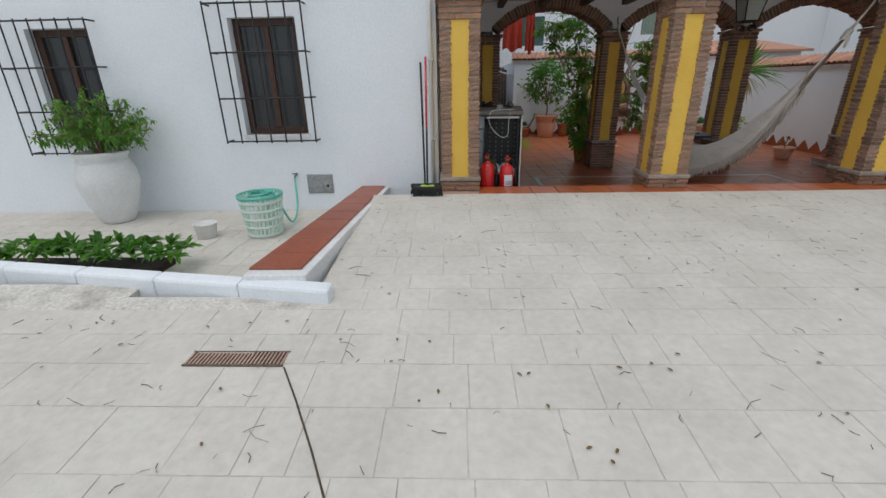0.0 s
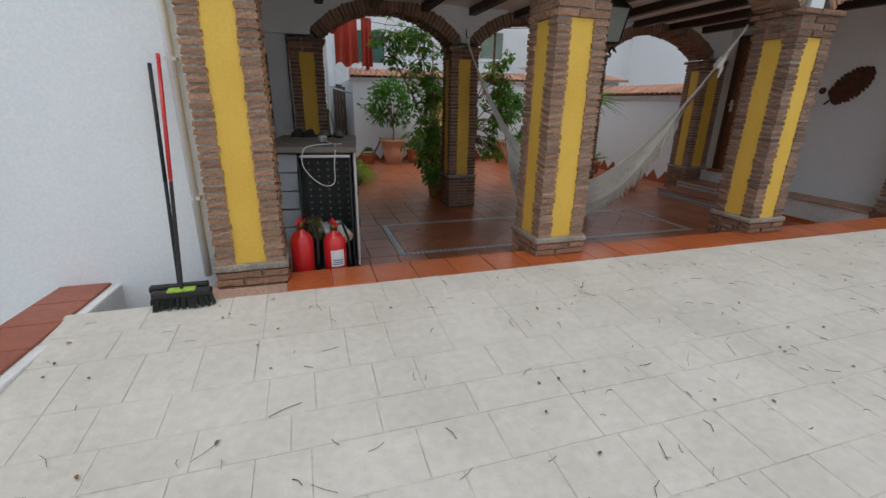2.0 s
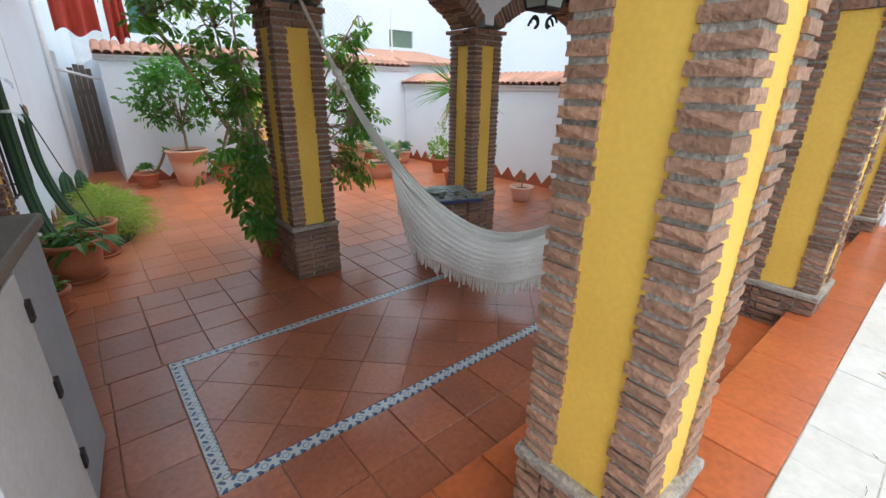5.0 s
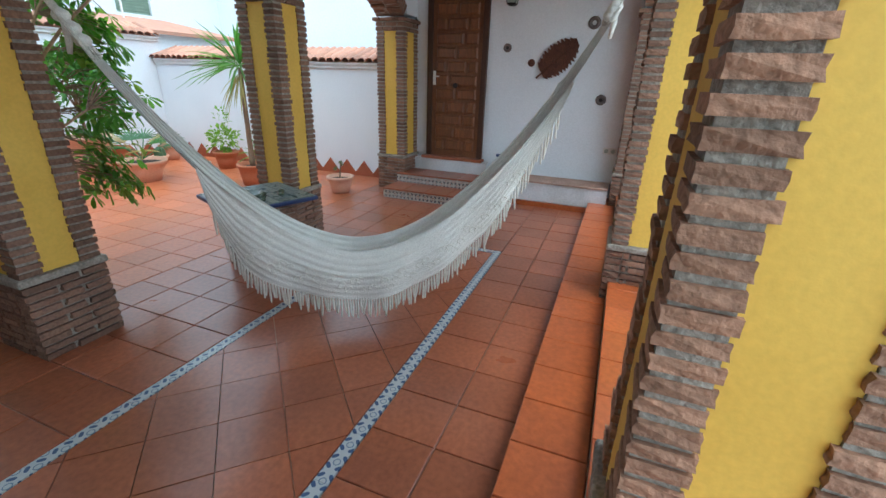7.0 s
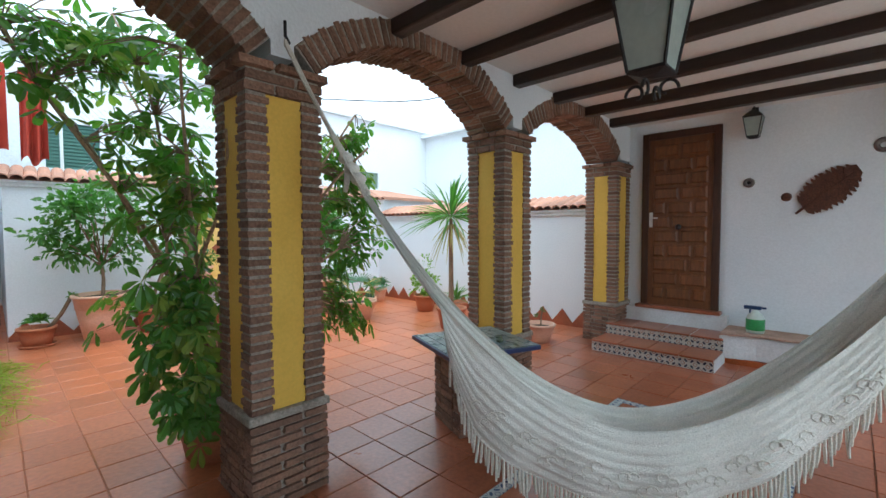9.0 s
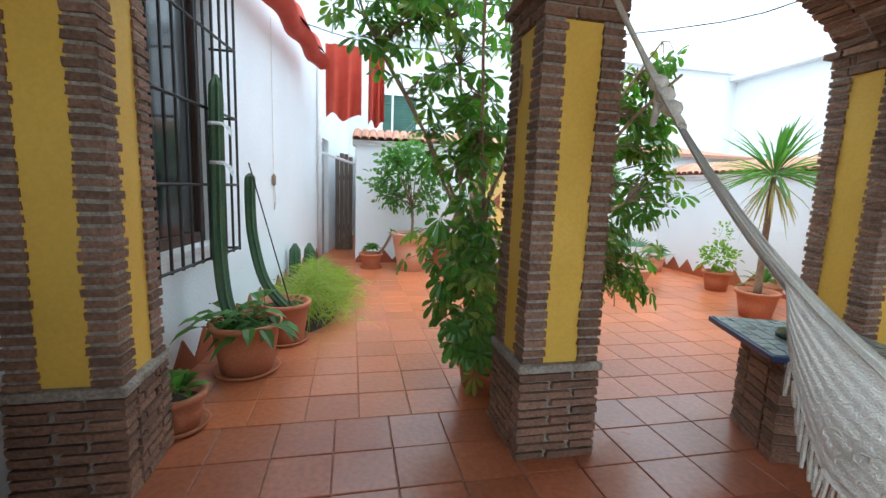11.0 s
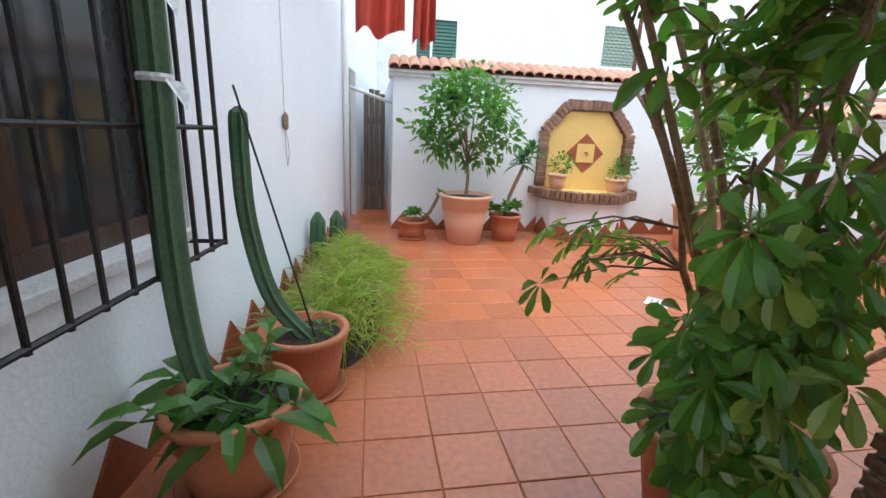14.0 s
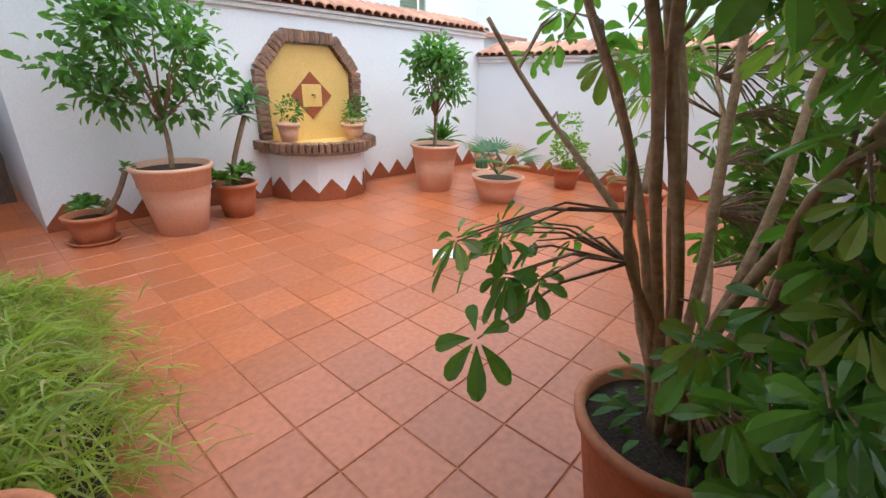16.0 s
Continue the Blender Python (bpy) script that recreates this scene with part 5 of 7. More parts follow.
def bush(mb, centre, rad, n, ll, lw, up=0.25, droop=0.25, hollow=0.35):
    """Leaves facing outwards, scattered through an uneven cloud."""
    c = Vector(centre)
    for _ in range(n):
        d = rand_dir(0.1)
        s = R.uniform(hollow, 1) * (1 + 0.35 * noise.noise(d * 2.2 + c))
        p = c + Vector((d.x * rad[0] * s, d.y * rad[1] * s, d.z * rad[2] * s))
        w = (d + rand_dir(0) * 0.7 + Vector((0, 0, up))).normalized()
        k = R.uniform(0.7, 1.25)
        mb.leaf(p, w, ll * k, lw * k, (d + Vector((0, 0, 1.0)) + rand_dir(0) * 0.4), 0.2, droop)


def rosette(mb, centre, n, ll, lw, low=0.1, high=1.3, droop=0.35):
    for k in range(n):
        a, e = R.uniform(0, 2 * math.pi), R.uniform(low, high)
        w = Vector((math.cos(a) * math.cos(e), math.sin(a) * math.cos(e), math.sin(e)))
        mb.leaf(centre, w, ll * R.uniform(0.7, 1.1), lw, (0, 0, 1), 0.3, droop * R.uniform(0.5, 1.3))


def potted(label, at, r, h, base, material, saucer=False, group="", name="potted_plant"):
    ob = thing(name, label, "plant", at, group)
    pot_parts(ob, r, h, base, material, saucer)
    return ob


# large umbrella plant behind the pillar
um = potted("tall umbrella plant with glossy dark palmate leaves in a terracotta pot", (2.42, 8.53, 0), 0.265, 0.41, 0.19, TERRAPOT)
STEM = mat("pale_stem_bark", (0.40, 0.27, 0.16), (0.29, 0.19, 0.11), 0.75, 12, 60, 0.25, 0.5)
twigs, crown, crown2 = M(), M(), M()
paths = []
for k in range(17):
    a = 2 * math.pi * k / 17 + R.uniform(-0.2, 0.2)
    reach, top = R.uniform(0.35, 0.75), R.uniform(1.7, 2.75)
    if k % 3 == 0:
        reach, top = R.uniform(0.3, 0.5), R.uniform(1.0, 1.5)
    if k in (7, 8):
        reach, top = 0.85, 2.35
    if k in (0, 16):
        reach, top = 0.68, (2.3 if k else 1.5)
    pts = []
    for i in range(9):
        t = i / 8
        rr = 0.05 + reach * t ** 1.5 * (1.45 if math.cos(a) > 0 else 1.0)
        w = Vector((noise.noise((k, t * 3, 0)), noise.noise((k, t * 3, 9)), 0)) * 0.09
        pts.append(Vector((math.cos(a + 0.4 * t) * rr, math.sin(a + 0.4 * t) * rr, 0.36 + (top - 0.36) * t)) + w)
    paths.append(pts)
    part("stem", M().tube(smooth_path(pts, 16), [0.017 - 0.010 * i / 16 for i in range(17)], 8), STEM, um, smooth=True)


def palmate(p, out, size):
    """Six to eight blunt leaflets drooping round a stalk's tip."""
    n = R.randint(6, 8)
    mbx = crown2 if R.random() < 0.26 else crown
    ax = (out * 0.7 + Vector((0, 0, 0.6)) + rand_dir(0) * 0.35).normalized()
    e1 = ax.orthogonal().normalized()
    e2 = ax.cross(e1)
    ph = R.uniform(0, 6)
    for i in range(n):
        a = ph + 2 * math.pi * i / n + R.uniform(-0.15, 0.15)
        d = (e1 * math.cos(a) + e2 * math.sin(a)) * R.uniform(0.75, 1.0) + ax * R.uniform(-0.1, 0.3) - Vector((0, 0, R.uniform(0.15, 0.55)))
        s = size * R.uniform(0.75, 1.15)
        mbx.spatula(p + d.normalized() * 0.016, d, s, s * 0.46, ax, R.uniform(0.1, 0.35))


# leaf clouds: a cap above the porch side, an arm to the house wall, a low arm to the path, a skirt round the pot
CLOUDS = (((-0.62, 0.05, 2.30), (0.46, 0.40, 0.36), 100), ((-0.25, -0.12, 1.80), (0.32, 0.28, 0.42), 70), ((0.15, 0.25, 2.50), (0.60, 0.45, 0.32), 70),
          ((0.95, -0.02, 1.60), (0.28, 0.28, 0.70), 130), ((0.88, -0.05, 0.80), (0.24, 0.24, 0.24), 45), ((-0.26, -0.22, 0.48), (0.24, 0.17, 0.26), 40), ((-0.29, -0.26, 0.95), (0.22, 0.18, 0.52), 86),
          ((-0.34, 0.34, 0.92), (0.26, 0.16, 0.13), 15), ((0.25, 0.45, 1.35), (0.45, 0.30, 0.35), 16))
for (cx, cy, cz), (rx, ry, rz), many in CLOUDS:
    made = tries = 0
    while made < many and tries < 3000:
        tries += 1
        d = rand_dir(0) * (R.random() ** 0.45)
        k = 1 + 0.5 * noise.noise((d.x * 2 + cx * 3, d.y * 2 + cy * 3, d.z * 2 + cz))
        p = Vector((cx + d.x * rx * k, cy + d.y * ry * k, cz + d.z * rz * k))
        if noise.noise((p.x * 3.1, p.y * 3.1, p.z * 3.1 + 5)) < -0.17 or (-0.17 < p.x < 0.33 and p.y < -0.36):
            continue
        best = min((q for pt in paths for q in pt[2:]), key=lambda q: (q - p).length + 0.5 * max(0, q.z - p.z))
        out = p - best
        if out.length > 0.72:
            continue
        twigs.tube([best, best + out * 0.5 + Vector((0, 0, 0.04)), p], [0.005, 0.004, 0.002], 4, False)
        palmate(p, out.normalized() if out.length > 0.02 else Vector((0, 0, 1)), R.uniform(0.062, 0.105))
        made += 1
part("twigs", twigs, BARK, um, "thin leaf stalks", kind="stuff")
part("crown", crown, LEAF_DARK, um, "dark green palmate leaves")
part("variegated_leaves", crown2, LEAF_YEL, um, "yellow-green leaves", kind="stuff")
low = M()
bush(low, (0, 0, 0.46), (0.2, 0.2, 0.10), 90, 0.06, 0.03)
part("undergrowth", low, LEAF_MID, um)


def ribbed(mb, pts, r, ribs=7):
    """A fluted cactus column along a path."""
    seg = ribs * 2
    k0 = len(mb.v)
    pts = [Vector(p) for p in pts]
    n = len(pts)
    for i, p in enumerate(pts):
        d = (pts[min(i + 1, n - 1)] - pts[max(i - 1, 0)]).normalized()
        s1 = d.cross(Vector((0.2, 1, 0.1))).normalized()
        s2 = d.cross(s1)
        rr = r * (1 if i < n - 1 else 0.25) * (0.9 if i == n - 2 else 1)
        for k in range(seg):
            a = 2 * math.pi * k / seg
            q = rr * (1.0 if k % 2 else 0.66)
            mb.v.append(tuple(p + (s1 * math.cos(a) + s2 * math.sin(a)) * q))
    for i in range(n - 1):
        for k in range(seg):
            j = (k + 1) % seg
            mb.f.append((k0 + i * seg + k, k0 + i * seg + j, k0 + (i + 1) * seg + j, k0 + (i + 1) * seg + k))
    mb.f.append(tuple(k0 + (n - 1) * seg + k for k in range(seg)))


# cactus pots under the barred window
c1 = potted("tall fluted cactus and broad-leaved plant in a terracotta pot", (0.785, 8.96, 0), 0.228, 0.36, 0.165, TERRAPOT, True)
mb = M()
ribbed(mb, smooth_path([(-0.06, 0.0, 0.29), (-0.13, 0.02, 0.52), (-0.165, 0.05, 0.9), (-0.165, 0.07, 1.4), (-0.155, 0.07, 1.98)], 24), 0.048)
part("cactus", mb, CACT, c1, "dark green fluted column")
mb = M()
for k in range(44):
    a, e = R.uniform(0, 6.3), R.uniform(0.0, 1.0)
    b0 = Vector((R.uniform(-0.12, 0.16), R.uniform(-0.14, 0.14), 0.33))
    d = Vector((math.cos(a) * math.cos(e), math.sin(a) * math.cos(e), math.sin(e)))
    tip = b0 + d * R.uniform(0.08, 0.20)
    mb.tube([b0, tip], 0.005, 4)
    mb.leaf(tip, d + Vector((0, 0, -0.2)), R.uniform(0.14, 0.22), 0.075, (0, 0, 1), 0.2, 0.5)
part("leaves", mb, LEAF_MID, c1, "broad green leaves")
TAPE = mat("white_tape", (0.7, 0.72, 0.74), (0.62, 0.64, 0.66), 0.6)
for z, y in ((1.42, 0.09), (1.67, 0.088)):
    part("tie", M().lathe([(0.05, -0.012), (0.054, 0), (0.05, 0.012)], 14, (-0.165, y - 0.02, z)).leaf((-0.12, y - 0.05, z), (0.6, -0.5, -0.5), 0.11, 0.05, (0, 0, 1), 0.3, 0.3), TAPE, c1, "white tie")
c2 = potted("fluted cactus leaning to the bars in a terracotta pot", (0.95, 9.53, 0), 0.208, 0.34, 0.15, TERRAPOT, True)
mb = M()
ribbed(mb, smooth_path([(0.03, -0.02, 0.28), (-0.14, 0.0, 0.5), (-0.23, 0.03, 0.85), (-0.25, 0.05, 1.15), (-0.245, 0.05, 1.37)], 22), 0.043)
part("cactus", mb, CACT, c2, "dark green fluted column")
part("stake", M().tube([(0.06, -0.05, 0.30), (-0.24, -0.02, 1.45)], 0.005, 5), IRON, c2, "thin dark stake")
mb = M()
bush(mb, (0.08, 0, 0.33), (0.06, 0.06, 0.03), 30, 0.04, 0.02)
part("seedling", mb, LEAF_MID, c2)
c0 = potted("small broad-leaved plant in a terracotta pot by the pillar", (0.60, 8.25, 0), 0.135, 0.2, 0.10, TERRAPOT, True)
mb = M()
for k in range(22):
    a, e = R.uniform(0, 6.3), R.uniform(0.3, 1.3)
    d = Vector((math.cos(a) * math.cos(e), math.sin(a) * math.cos(e), math.sin(e)))
    mb.leaf(Vector((0, 0, 0.17)) + d * 0.05, d, R.uniform(0.10, 0.17), 0.06, (0, 0, 1), 0.25, 0.4)
part("leaves", mb, LEAF_LIGHT, c0)
# grass clumps along the wall
gr = thing("grass_bed", "overgrown clump of long green grass along the wall", "grass", (1.07, 10.55, 0), kind="stuff")
mb, dry = M(), M()
for k in range(4600):
    x, y = max(-0.36, R.gauss(0, 0.20)), R.uniform(-0.80, 0.95)
    x += yard_x(10.5 + y) - yard_x(10.5)
    a = R.uniform(0, 6.3)
    lean = Vector((math.cos(a) * 0.7 + x * 1.2, math.sin(a) * 0.7, R.uniform(0.5, 1.3)))
    ln_ = R.uniform(0.22, 0.40)
    z0 = R.uniform(0.04, 0.36) * max(0.15, 1 - abs(x) * 1.5) * (1 + 0.5 * noise.noise((x * 4, y * 4, 3)))
    (dry if R.random() < (0.10 + 0.30 * (x < -0.05)) else mb).leaf((x * 0.8, y, z0), lean, ln_, R.uniform(0.008, 0.014), rand_dir(0), 0.1, R.uniform(0.4, 1.1))
part("blades", mb, GRASSM, gr, kind="stuff")
part("dry_blades", dry, DRYM, gr, "straw-coloured dry blades", kind="stuff")
part("earth", M().lathe([(0.5, 0), (0.4, 0.12), (0.2, 0.2), (0, 0.22)], 20, m=Matrix.Diagonal((0.6, 1.75, 1, 1))), SOIL, gr)
for x, y, h, r in ((0.80, 11.45, 0.56, 0.075), (0.95, 11.65, 0.54, 0.07), (0.98, 11.85, 0.44, 0.05)):
    ob = thing("stub_cactus", "short stubby cactus at the end of the grass", "cactus", (x, y, 0), "stub cacti")
    mb = M()
    ribbed(mb, [(0, 0, 0), (0, 0, h * 0.5), (0.005, 0, h * 0.85), (0.005, 0, h)], r, 8)
    part("column", mb, CACT, ob)


def citrus(label, at, r, h, base, material, crown_c, crown_r, n, trunk, lean=(0, 0)):
    ob = potted(label, at, r, h, base, material)
    tr = M()
    fork = Vector((lean[0] * 0.5, lean[1] * 0.5, trunk))
    tr.tube(smooth_path([(0, 0, h - 0.06), (0.015, 0.01, (h + trunk) / 2), tuple(fork)], 8), [0.024 - 0.001 * i for i in range(9)], 8)
    cr = M()
    c = Vector(crown_c)
    for k in range(14):
        d = rand_dir(0.4)
        tip = c + Vector((d.x * crown_r[0], d.y * crown_r[1], d.z * crown_r[2])) * 0.8
        tr.tube([fork, fork.lerp(tip, 0.5) + Vector((0, 0, 0.04)), tip], [0.011, 0.007, 0.004], 5)
        bush(cr, tuple(tip), (crown_r[0] * 0.42, crown_r[1] * 0.42, crown_r[2] * 0.36), n // 18, 0.10, 0.05, 0.2, 0.3, 0.1)
    bush(cr, crown_c, crown_r, n // 4, 0.10, 0.05)
    part("trunk", tr, BARK, ob, "thin brown trunk", smooth=True)
    part("crown", cr, LEAF_MID, ob, "glossy green crown")
    return ob


citrus("small lemon tree in a tall pale terracotta pot", (2.42, 12.6, 0), 0.315, 0.60, 0.20, PINKPOT, (0.0, 0, 1.46), (0.66, 0.45, 0.56), 1300, 0.95)
citrus("small citrus tree in a pale terracotta pot by the fountain", (5.27, 12.15, 0), 0.30, 0.58, 0.20, PINKPOT, (0.05, 0, 1.34), (0.42, 0.36, 0.44), 950, 0.90)
p = potted("small leafy plant in a low terracotta pot", (1.80, 12.78, 0), 0.18, 0.24, 0.13, TERRAPOT, True)
mb = M()
for k in range(5):
    rosette(mb, (R.uniform(-0.1, 0.1), R.uniform(-0.1, 0.1), 0.27 + R.uniform(0, 0.08)), 16, 0.15, 0.04)
part("leaves", mb, LEAF_MID, p)
part("branch", M().tube(smooth_path([(0.1, 0, 0.2), (0.22, 0.0, 0.35), (0.32, 0, 0.55)], 6), 0.022, 7), BARK, p, smooth=True)
mb = M()
rosette(mb, (0.33, 0, 0.56), 26, 0.12, 0.035, -0.2, 1.5)
part("rosette", mb, LEAF_LIGHT, p)
p = potted("bushy succulent in a red terracotta pot by the fountain", (2.98, 12.72, 0), 0.20, 0.34, 0.14, TERRAPOT)
mb = M()
for k in range(7):
    rosette(mb, (R.uniform(-0.2, 0.2), R.uniform(-0.14, 0.1), 0.38 + R.uniform(0, 0.1)), 18, 0.16, 0.045)
part("leaves", mb, LEAF_LIGHT, p)
part("branch", M().tube(smooth_path([(0.0, 0.05, 0.3), (0.06, 0.08, 0.55), (0.22, 0.08, 0.95)], 6), 0.025, 7), BARK, p, smooth=True)
mb = M()
for k in range(3):
    rosette(mb, (0.24 + 0.07 * (k - 1), 0.08, 0.96 + 0.08 * k), 24, 0.24, 0.05, -0.2, 1.5)
part("rosette", mb, LEAF_BLUE, p, "blue-green leaf heads")

# wall fountain
ft = thing("wall_fountain", "ochre wall fountain in a brick surround with a half-round brick basin", "fountain", (4.17, back_y(4.17), 0), turn=-3)
OCHRE2 = mat("pale_ochre_plaster", (0.74, 0.50, 0.17), (0.68, 0.45, 0.15), 0.8, 3, 50, 0.06, 0.3)
niche = [(-0.52, 0.62), (0.52, 0.62), (0.52, 1.36), (0.27, 1.66), (-0.27, 1.66), (-0.52, 1.36)]
part("back_panel", M().prism(niche, -0.04, 0.0, "y"), OCHRE2, ft, "ochre plaster panel")
edge = [(-0.60, 0.66), (-0.60, 1.39), (-0.31, 1.74), (0.31, 1.74), (0.60, 1.39), (0.60, 0.66)]
for (xa, za), (xb, zb) in zip(edge, edge[1:]):
    L = math.hypot(xb - xa, zb - za)
    n = max(3, int(L / 0.062))
    for k in range(n):
        t = (k + 0.5) / n
        m = Matrix.LocRotScale((xa + (xb - xa) * t, -0.05 + R.uniform(-0.006, 0.006), za + (zb - za) * t), Euler((0, -math.atan2(zb - za, xb - xa), 0)), (L / n - 0.01, 0.10, 0.13))
        piece("brick", R.choice(BR_IN), ft, m)
    q = [(xa, za), (xb, zb)]
    ang = math.atan2(zb - za, xb - xa)
    nx_, nz_ = -math.sin(ang) * 0.055, math.cos(ang) * 0.055
    part("mortar_joints", M().prism([(xa - nx_, za - nz_), (xb - nx_, zb - nz_), (xb + nx_, zb + nz_), (xa + nx_, za + nz_)], -0.085, 0.0, "y"), MORTAR, ft)
half = [(math.cos(t) * 0.68, -abs(math.sin(t)) * 0.74) for t in [math.pi * k / 6 for k in range(7)]]
base = [(x * 0.86, y * 0.88) for x, y in half]
part("basin_wall", M().prism([(x, y) for x, y in base][::-1], 0.0, 0.52), WHITE, ft, "white plastered basin wall")
part("basin_water_bed", M().prism([(x, y) for x, y in half][::-1], 0.52, 0.56), MORTAR, ft)
for k in range(34):
    t = math.pi * (k + 0.5) / 34
    m = Matrix.LocRotScale((math.cos(t) * 0.66, -math.sin(t) * 0.70, 0.605), Euler((0, 0, -math.atan2(math.sin(t) * 0.70, math.cos(t) * 0.66))), (0.17, 0.052, 0.10))
    piece("brick", R.choice(BR_IN), ft, m)
part("basin_floor", M().prism([(x * 0.86, y * 0.86) for x, y in half][::-1], 0.56, 0.62), OCHRE2, ft)
for k in range(6):
    (xa, ya), (xb, yb) = base[k], base[k + 1]
    for j in range(1):
        a = Vector((xa + (xb - xa) * j / 1, ya + (yb - ya) * j, 0))
        b = Vector((xa + (xb - xa) * (j + 1), ya + (yb - ya) * (j + 1), 0))
        o = Vector((b - a)).cross(Vector((0, 0, 1))).normalized() * 0.012
        if o.y > 0 or (abs(o.y) < 1e-6):
            o = -o if o.y > 0 else o
        mid = (a + b) / 2
        f = [a + o, b + o, b + o + Vector((0, 0, 0.09)), mid + o + Vector((0, 0, 0.25)), a + o + Vector((0, 0, 0.09))]
        bk = [v - o * 0.9 for v in f]
        part("triangle_tile", M().add([tuple(v) for v in f + bk], [(0, 1, 2, 3, 4), (9, 8, 7, 6, 5)] + [(i, 5 + i, 5 + (i + 1) % 5, (i + 1) % 5) for i in range(5)]), ZIG, ft, "triangular terracotta tile")
for k, (dx, dz) in enumerate(((-1, 0), (1, 0), (0, 1), (0, -1))):
    s_ = 0.26
    a = [(dx * s_, 1.12 + dz * s_), (dx * s_ * 0.42 - dz * s_ * 0.58, 1.12 + dz * s_ * 0.42 - dx * s_ * 0.58), (dx * s_ * 0.42 + dz * s_ * 0.58, 1.12 + dz * s_ * 0.42 + dx * s_ * 0.58)]
    part("corner_tile", M().prism(a, -0.055, -0.04, "y"), ZIG, ft, "dark terracotta tile")
part("spout_tile", M().box(-0.125, -0.065, 0.995, 0.125, -0.04, 1.245), OCHRE2, ft, "square ochre tile", bevel=0.006)
part("spout", M().tube([(0, -0.06, 1.13), (0, -0.12, 1.13), (0, -0.14, 1.10)], 0.012, 8), BRASS, ft, "small brass tap")
fm = ft.matrix_world
for k, (x, y, r, h, kind) in enumerate(((-0.44, -0.28, 0.12, 0.20, 1), (0.30, -0.42, 0.125, 0.17, 0), (0.50, -0.20, 0.11, 0.20, 1))):
    at = fm @ Vector((x, y, 0.62 if math.hypot(x / 0.6, y / 0.55) < 0.85 else 0.655))
    p = potted("small potted plant on the fountain's brick rim", tuple(at), r, h, r * 0.72, PINKPOT, group="fountain pots")
    mb = M()
    if kind:
        bush(mb, (0.03, 0, h + 0.12), (0.15, 0.13, 0.14), 110, 0.06, 0.03)
    else:
        bush(mb, (0, 0, h + 0.05), (0.13, 0.13, 0.09), 120, 0.055, 0.02)
    part("leaves", mb, LEAF_LIGHT if not kind else LEAF_MID, p)

# further pots along the east side
p = potted("dry fan palm in a wide pale bowl", (5.40, 11.25, 0), 0.30, 0.30, 0.19, PINKPOT)
mb, mb2 = M(), M()
for k in range(9):
    a = k * 0.7
    d = Vector((math.cos(a), math.sin(a), R.uniform(0.3, 1.2))).normalized()
    hub = Vector((0, 0, 0.34)) + d * R.uniform(0.22, 0.36)
    side = d.cross(Vector((0, 0, 1))).normalized()
    (mb2 if k % 3 == 0 else mb).tube([(0, 0, 0.3), tuple(hub)], 0.008, 5)
    for j in range(13):
        t = (j - 6) / 6 * 1.2
        (mb2 if k % 3 == 0 else mb).leaf(hub, d * math.cos(t) + side * math.sin(t), 0.34 * (1 - 0.2 * abs(t)), 0.022, d.cross(side), 0.2, 0.25)
part("fronds", mb, LEAF_BLUE, p, "fan-shaped green fronds")
part("dry_fronds", mb2, DRYM, p, "dry straw fronds")
p = potted("yellow-green leafy shrub in a terracotta pot", (6.62, 10.98, 0), 0.19, 0.28, 0.13, TERRAPOT)
mb = M()
bush(mb, (0, 0, 0.46), (0.24, 0.24, 0.22), 220, 0.08, 0.04)
bush(mb, (0.02, 0, 0.8), (0.12, 0.12, 0.2), 40, 0.06, 0.03)
part("leaves", mb, leafy("yellow_green_leaf", (0.22, 0.34, 0.04), (0.14, 0.27, 0.03)), p)
p = potted("broad succulent in a terracotta pot by the wall", (6.7, 12.4, 0), 0.17, 0.26, 0.12, PINKPOT)
mb = M()
for k in range(4):
    rosette(mb, (R.uniform(-0.1, 0.1), R.uniform(-0.1, 0.1), 0.32), 20, 0.26, 0.05)
part("leaves", mb, LEAF_BLUE, p)
p = potted("palm-like agave in a terracotta pot", (5.95, 12.65, 0), 0.2, 0.3, 0.14, TERRAPOT)
mb = M()
rosette(mb, (0, 0, 0.5), 60, 0.42, 0.05, 0.0, 1.5, 0.3)
part("leaves", mb, LEAF_MID, p)
p = potted("small round cactus in a pale pot", (6.35, 12.2, 0), 0.12, 0.14, 0.09, PINKPOT)
mb = M()
ribbed(mb, [(0, 0, 0.1), (0, 0, 0.16), (0, 0, 0.24), (0, 0, 0.28)], 0.09, 10)
part("cactus", mb, CACT, p)
# dracaena by the arcade
p = potted("slender dracaena with spiky leaf head in a terracotta pot", (5.95, 9.75, 0), 0.21, 0.30, 0.15, TERRAPOT)
part("trunk", M().tube(smooth_path([(0, 0, 0.25), (0.02, 0.02, 0.8), (0.0, 0.0, 1.56)], 8), [0.042 - 0.002 * i for i in range(9)], 9), BARK, p, "grey-brown trunk", smooth=True)
mb, mb2 = M(), M()
rosette(mb, (0, 0, 1.58), 95, 0.80, 0.032, -0.2, 1.5, 0.3)
rosette(mb2, (0, 0, 1.50), 30, 0.45, 0.022, -1.0, -0.3, 0.5)
part("crown", mb, LEAF_MID, p, "spiky narrow leaves")
part("dead_leaves", mb2, DRYM, p, "hanging dry leaves")
p = potted("low palm tuft in a terracotta pot", (6.55, 10.2, 0), 0.19, 0.26, 0.14, TERRAPOT)
mb = M()
rosette(mb, (0, 0, 0.28), 40, 0.42, 0.025, 0.1, 1.4, 0.4)
part("leaves", mb, LEAF_LIGHT, p)
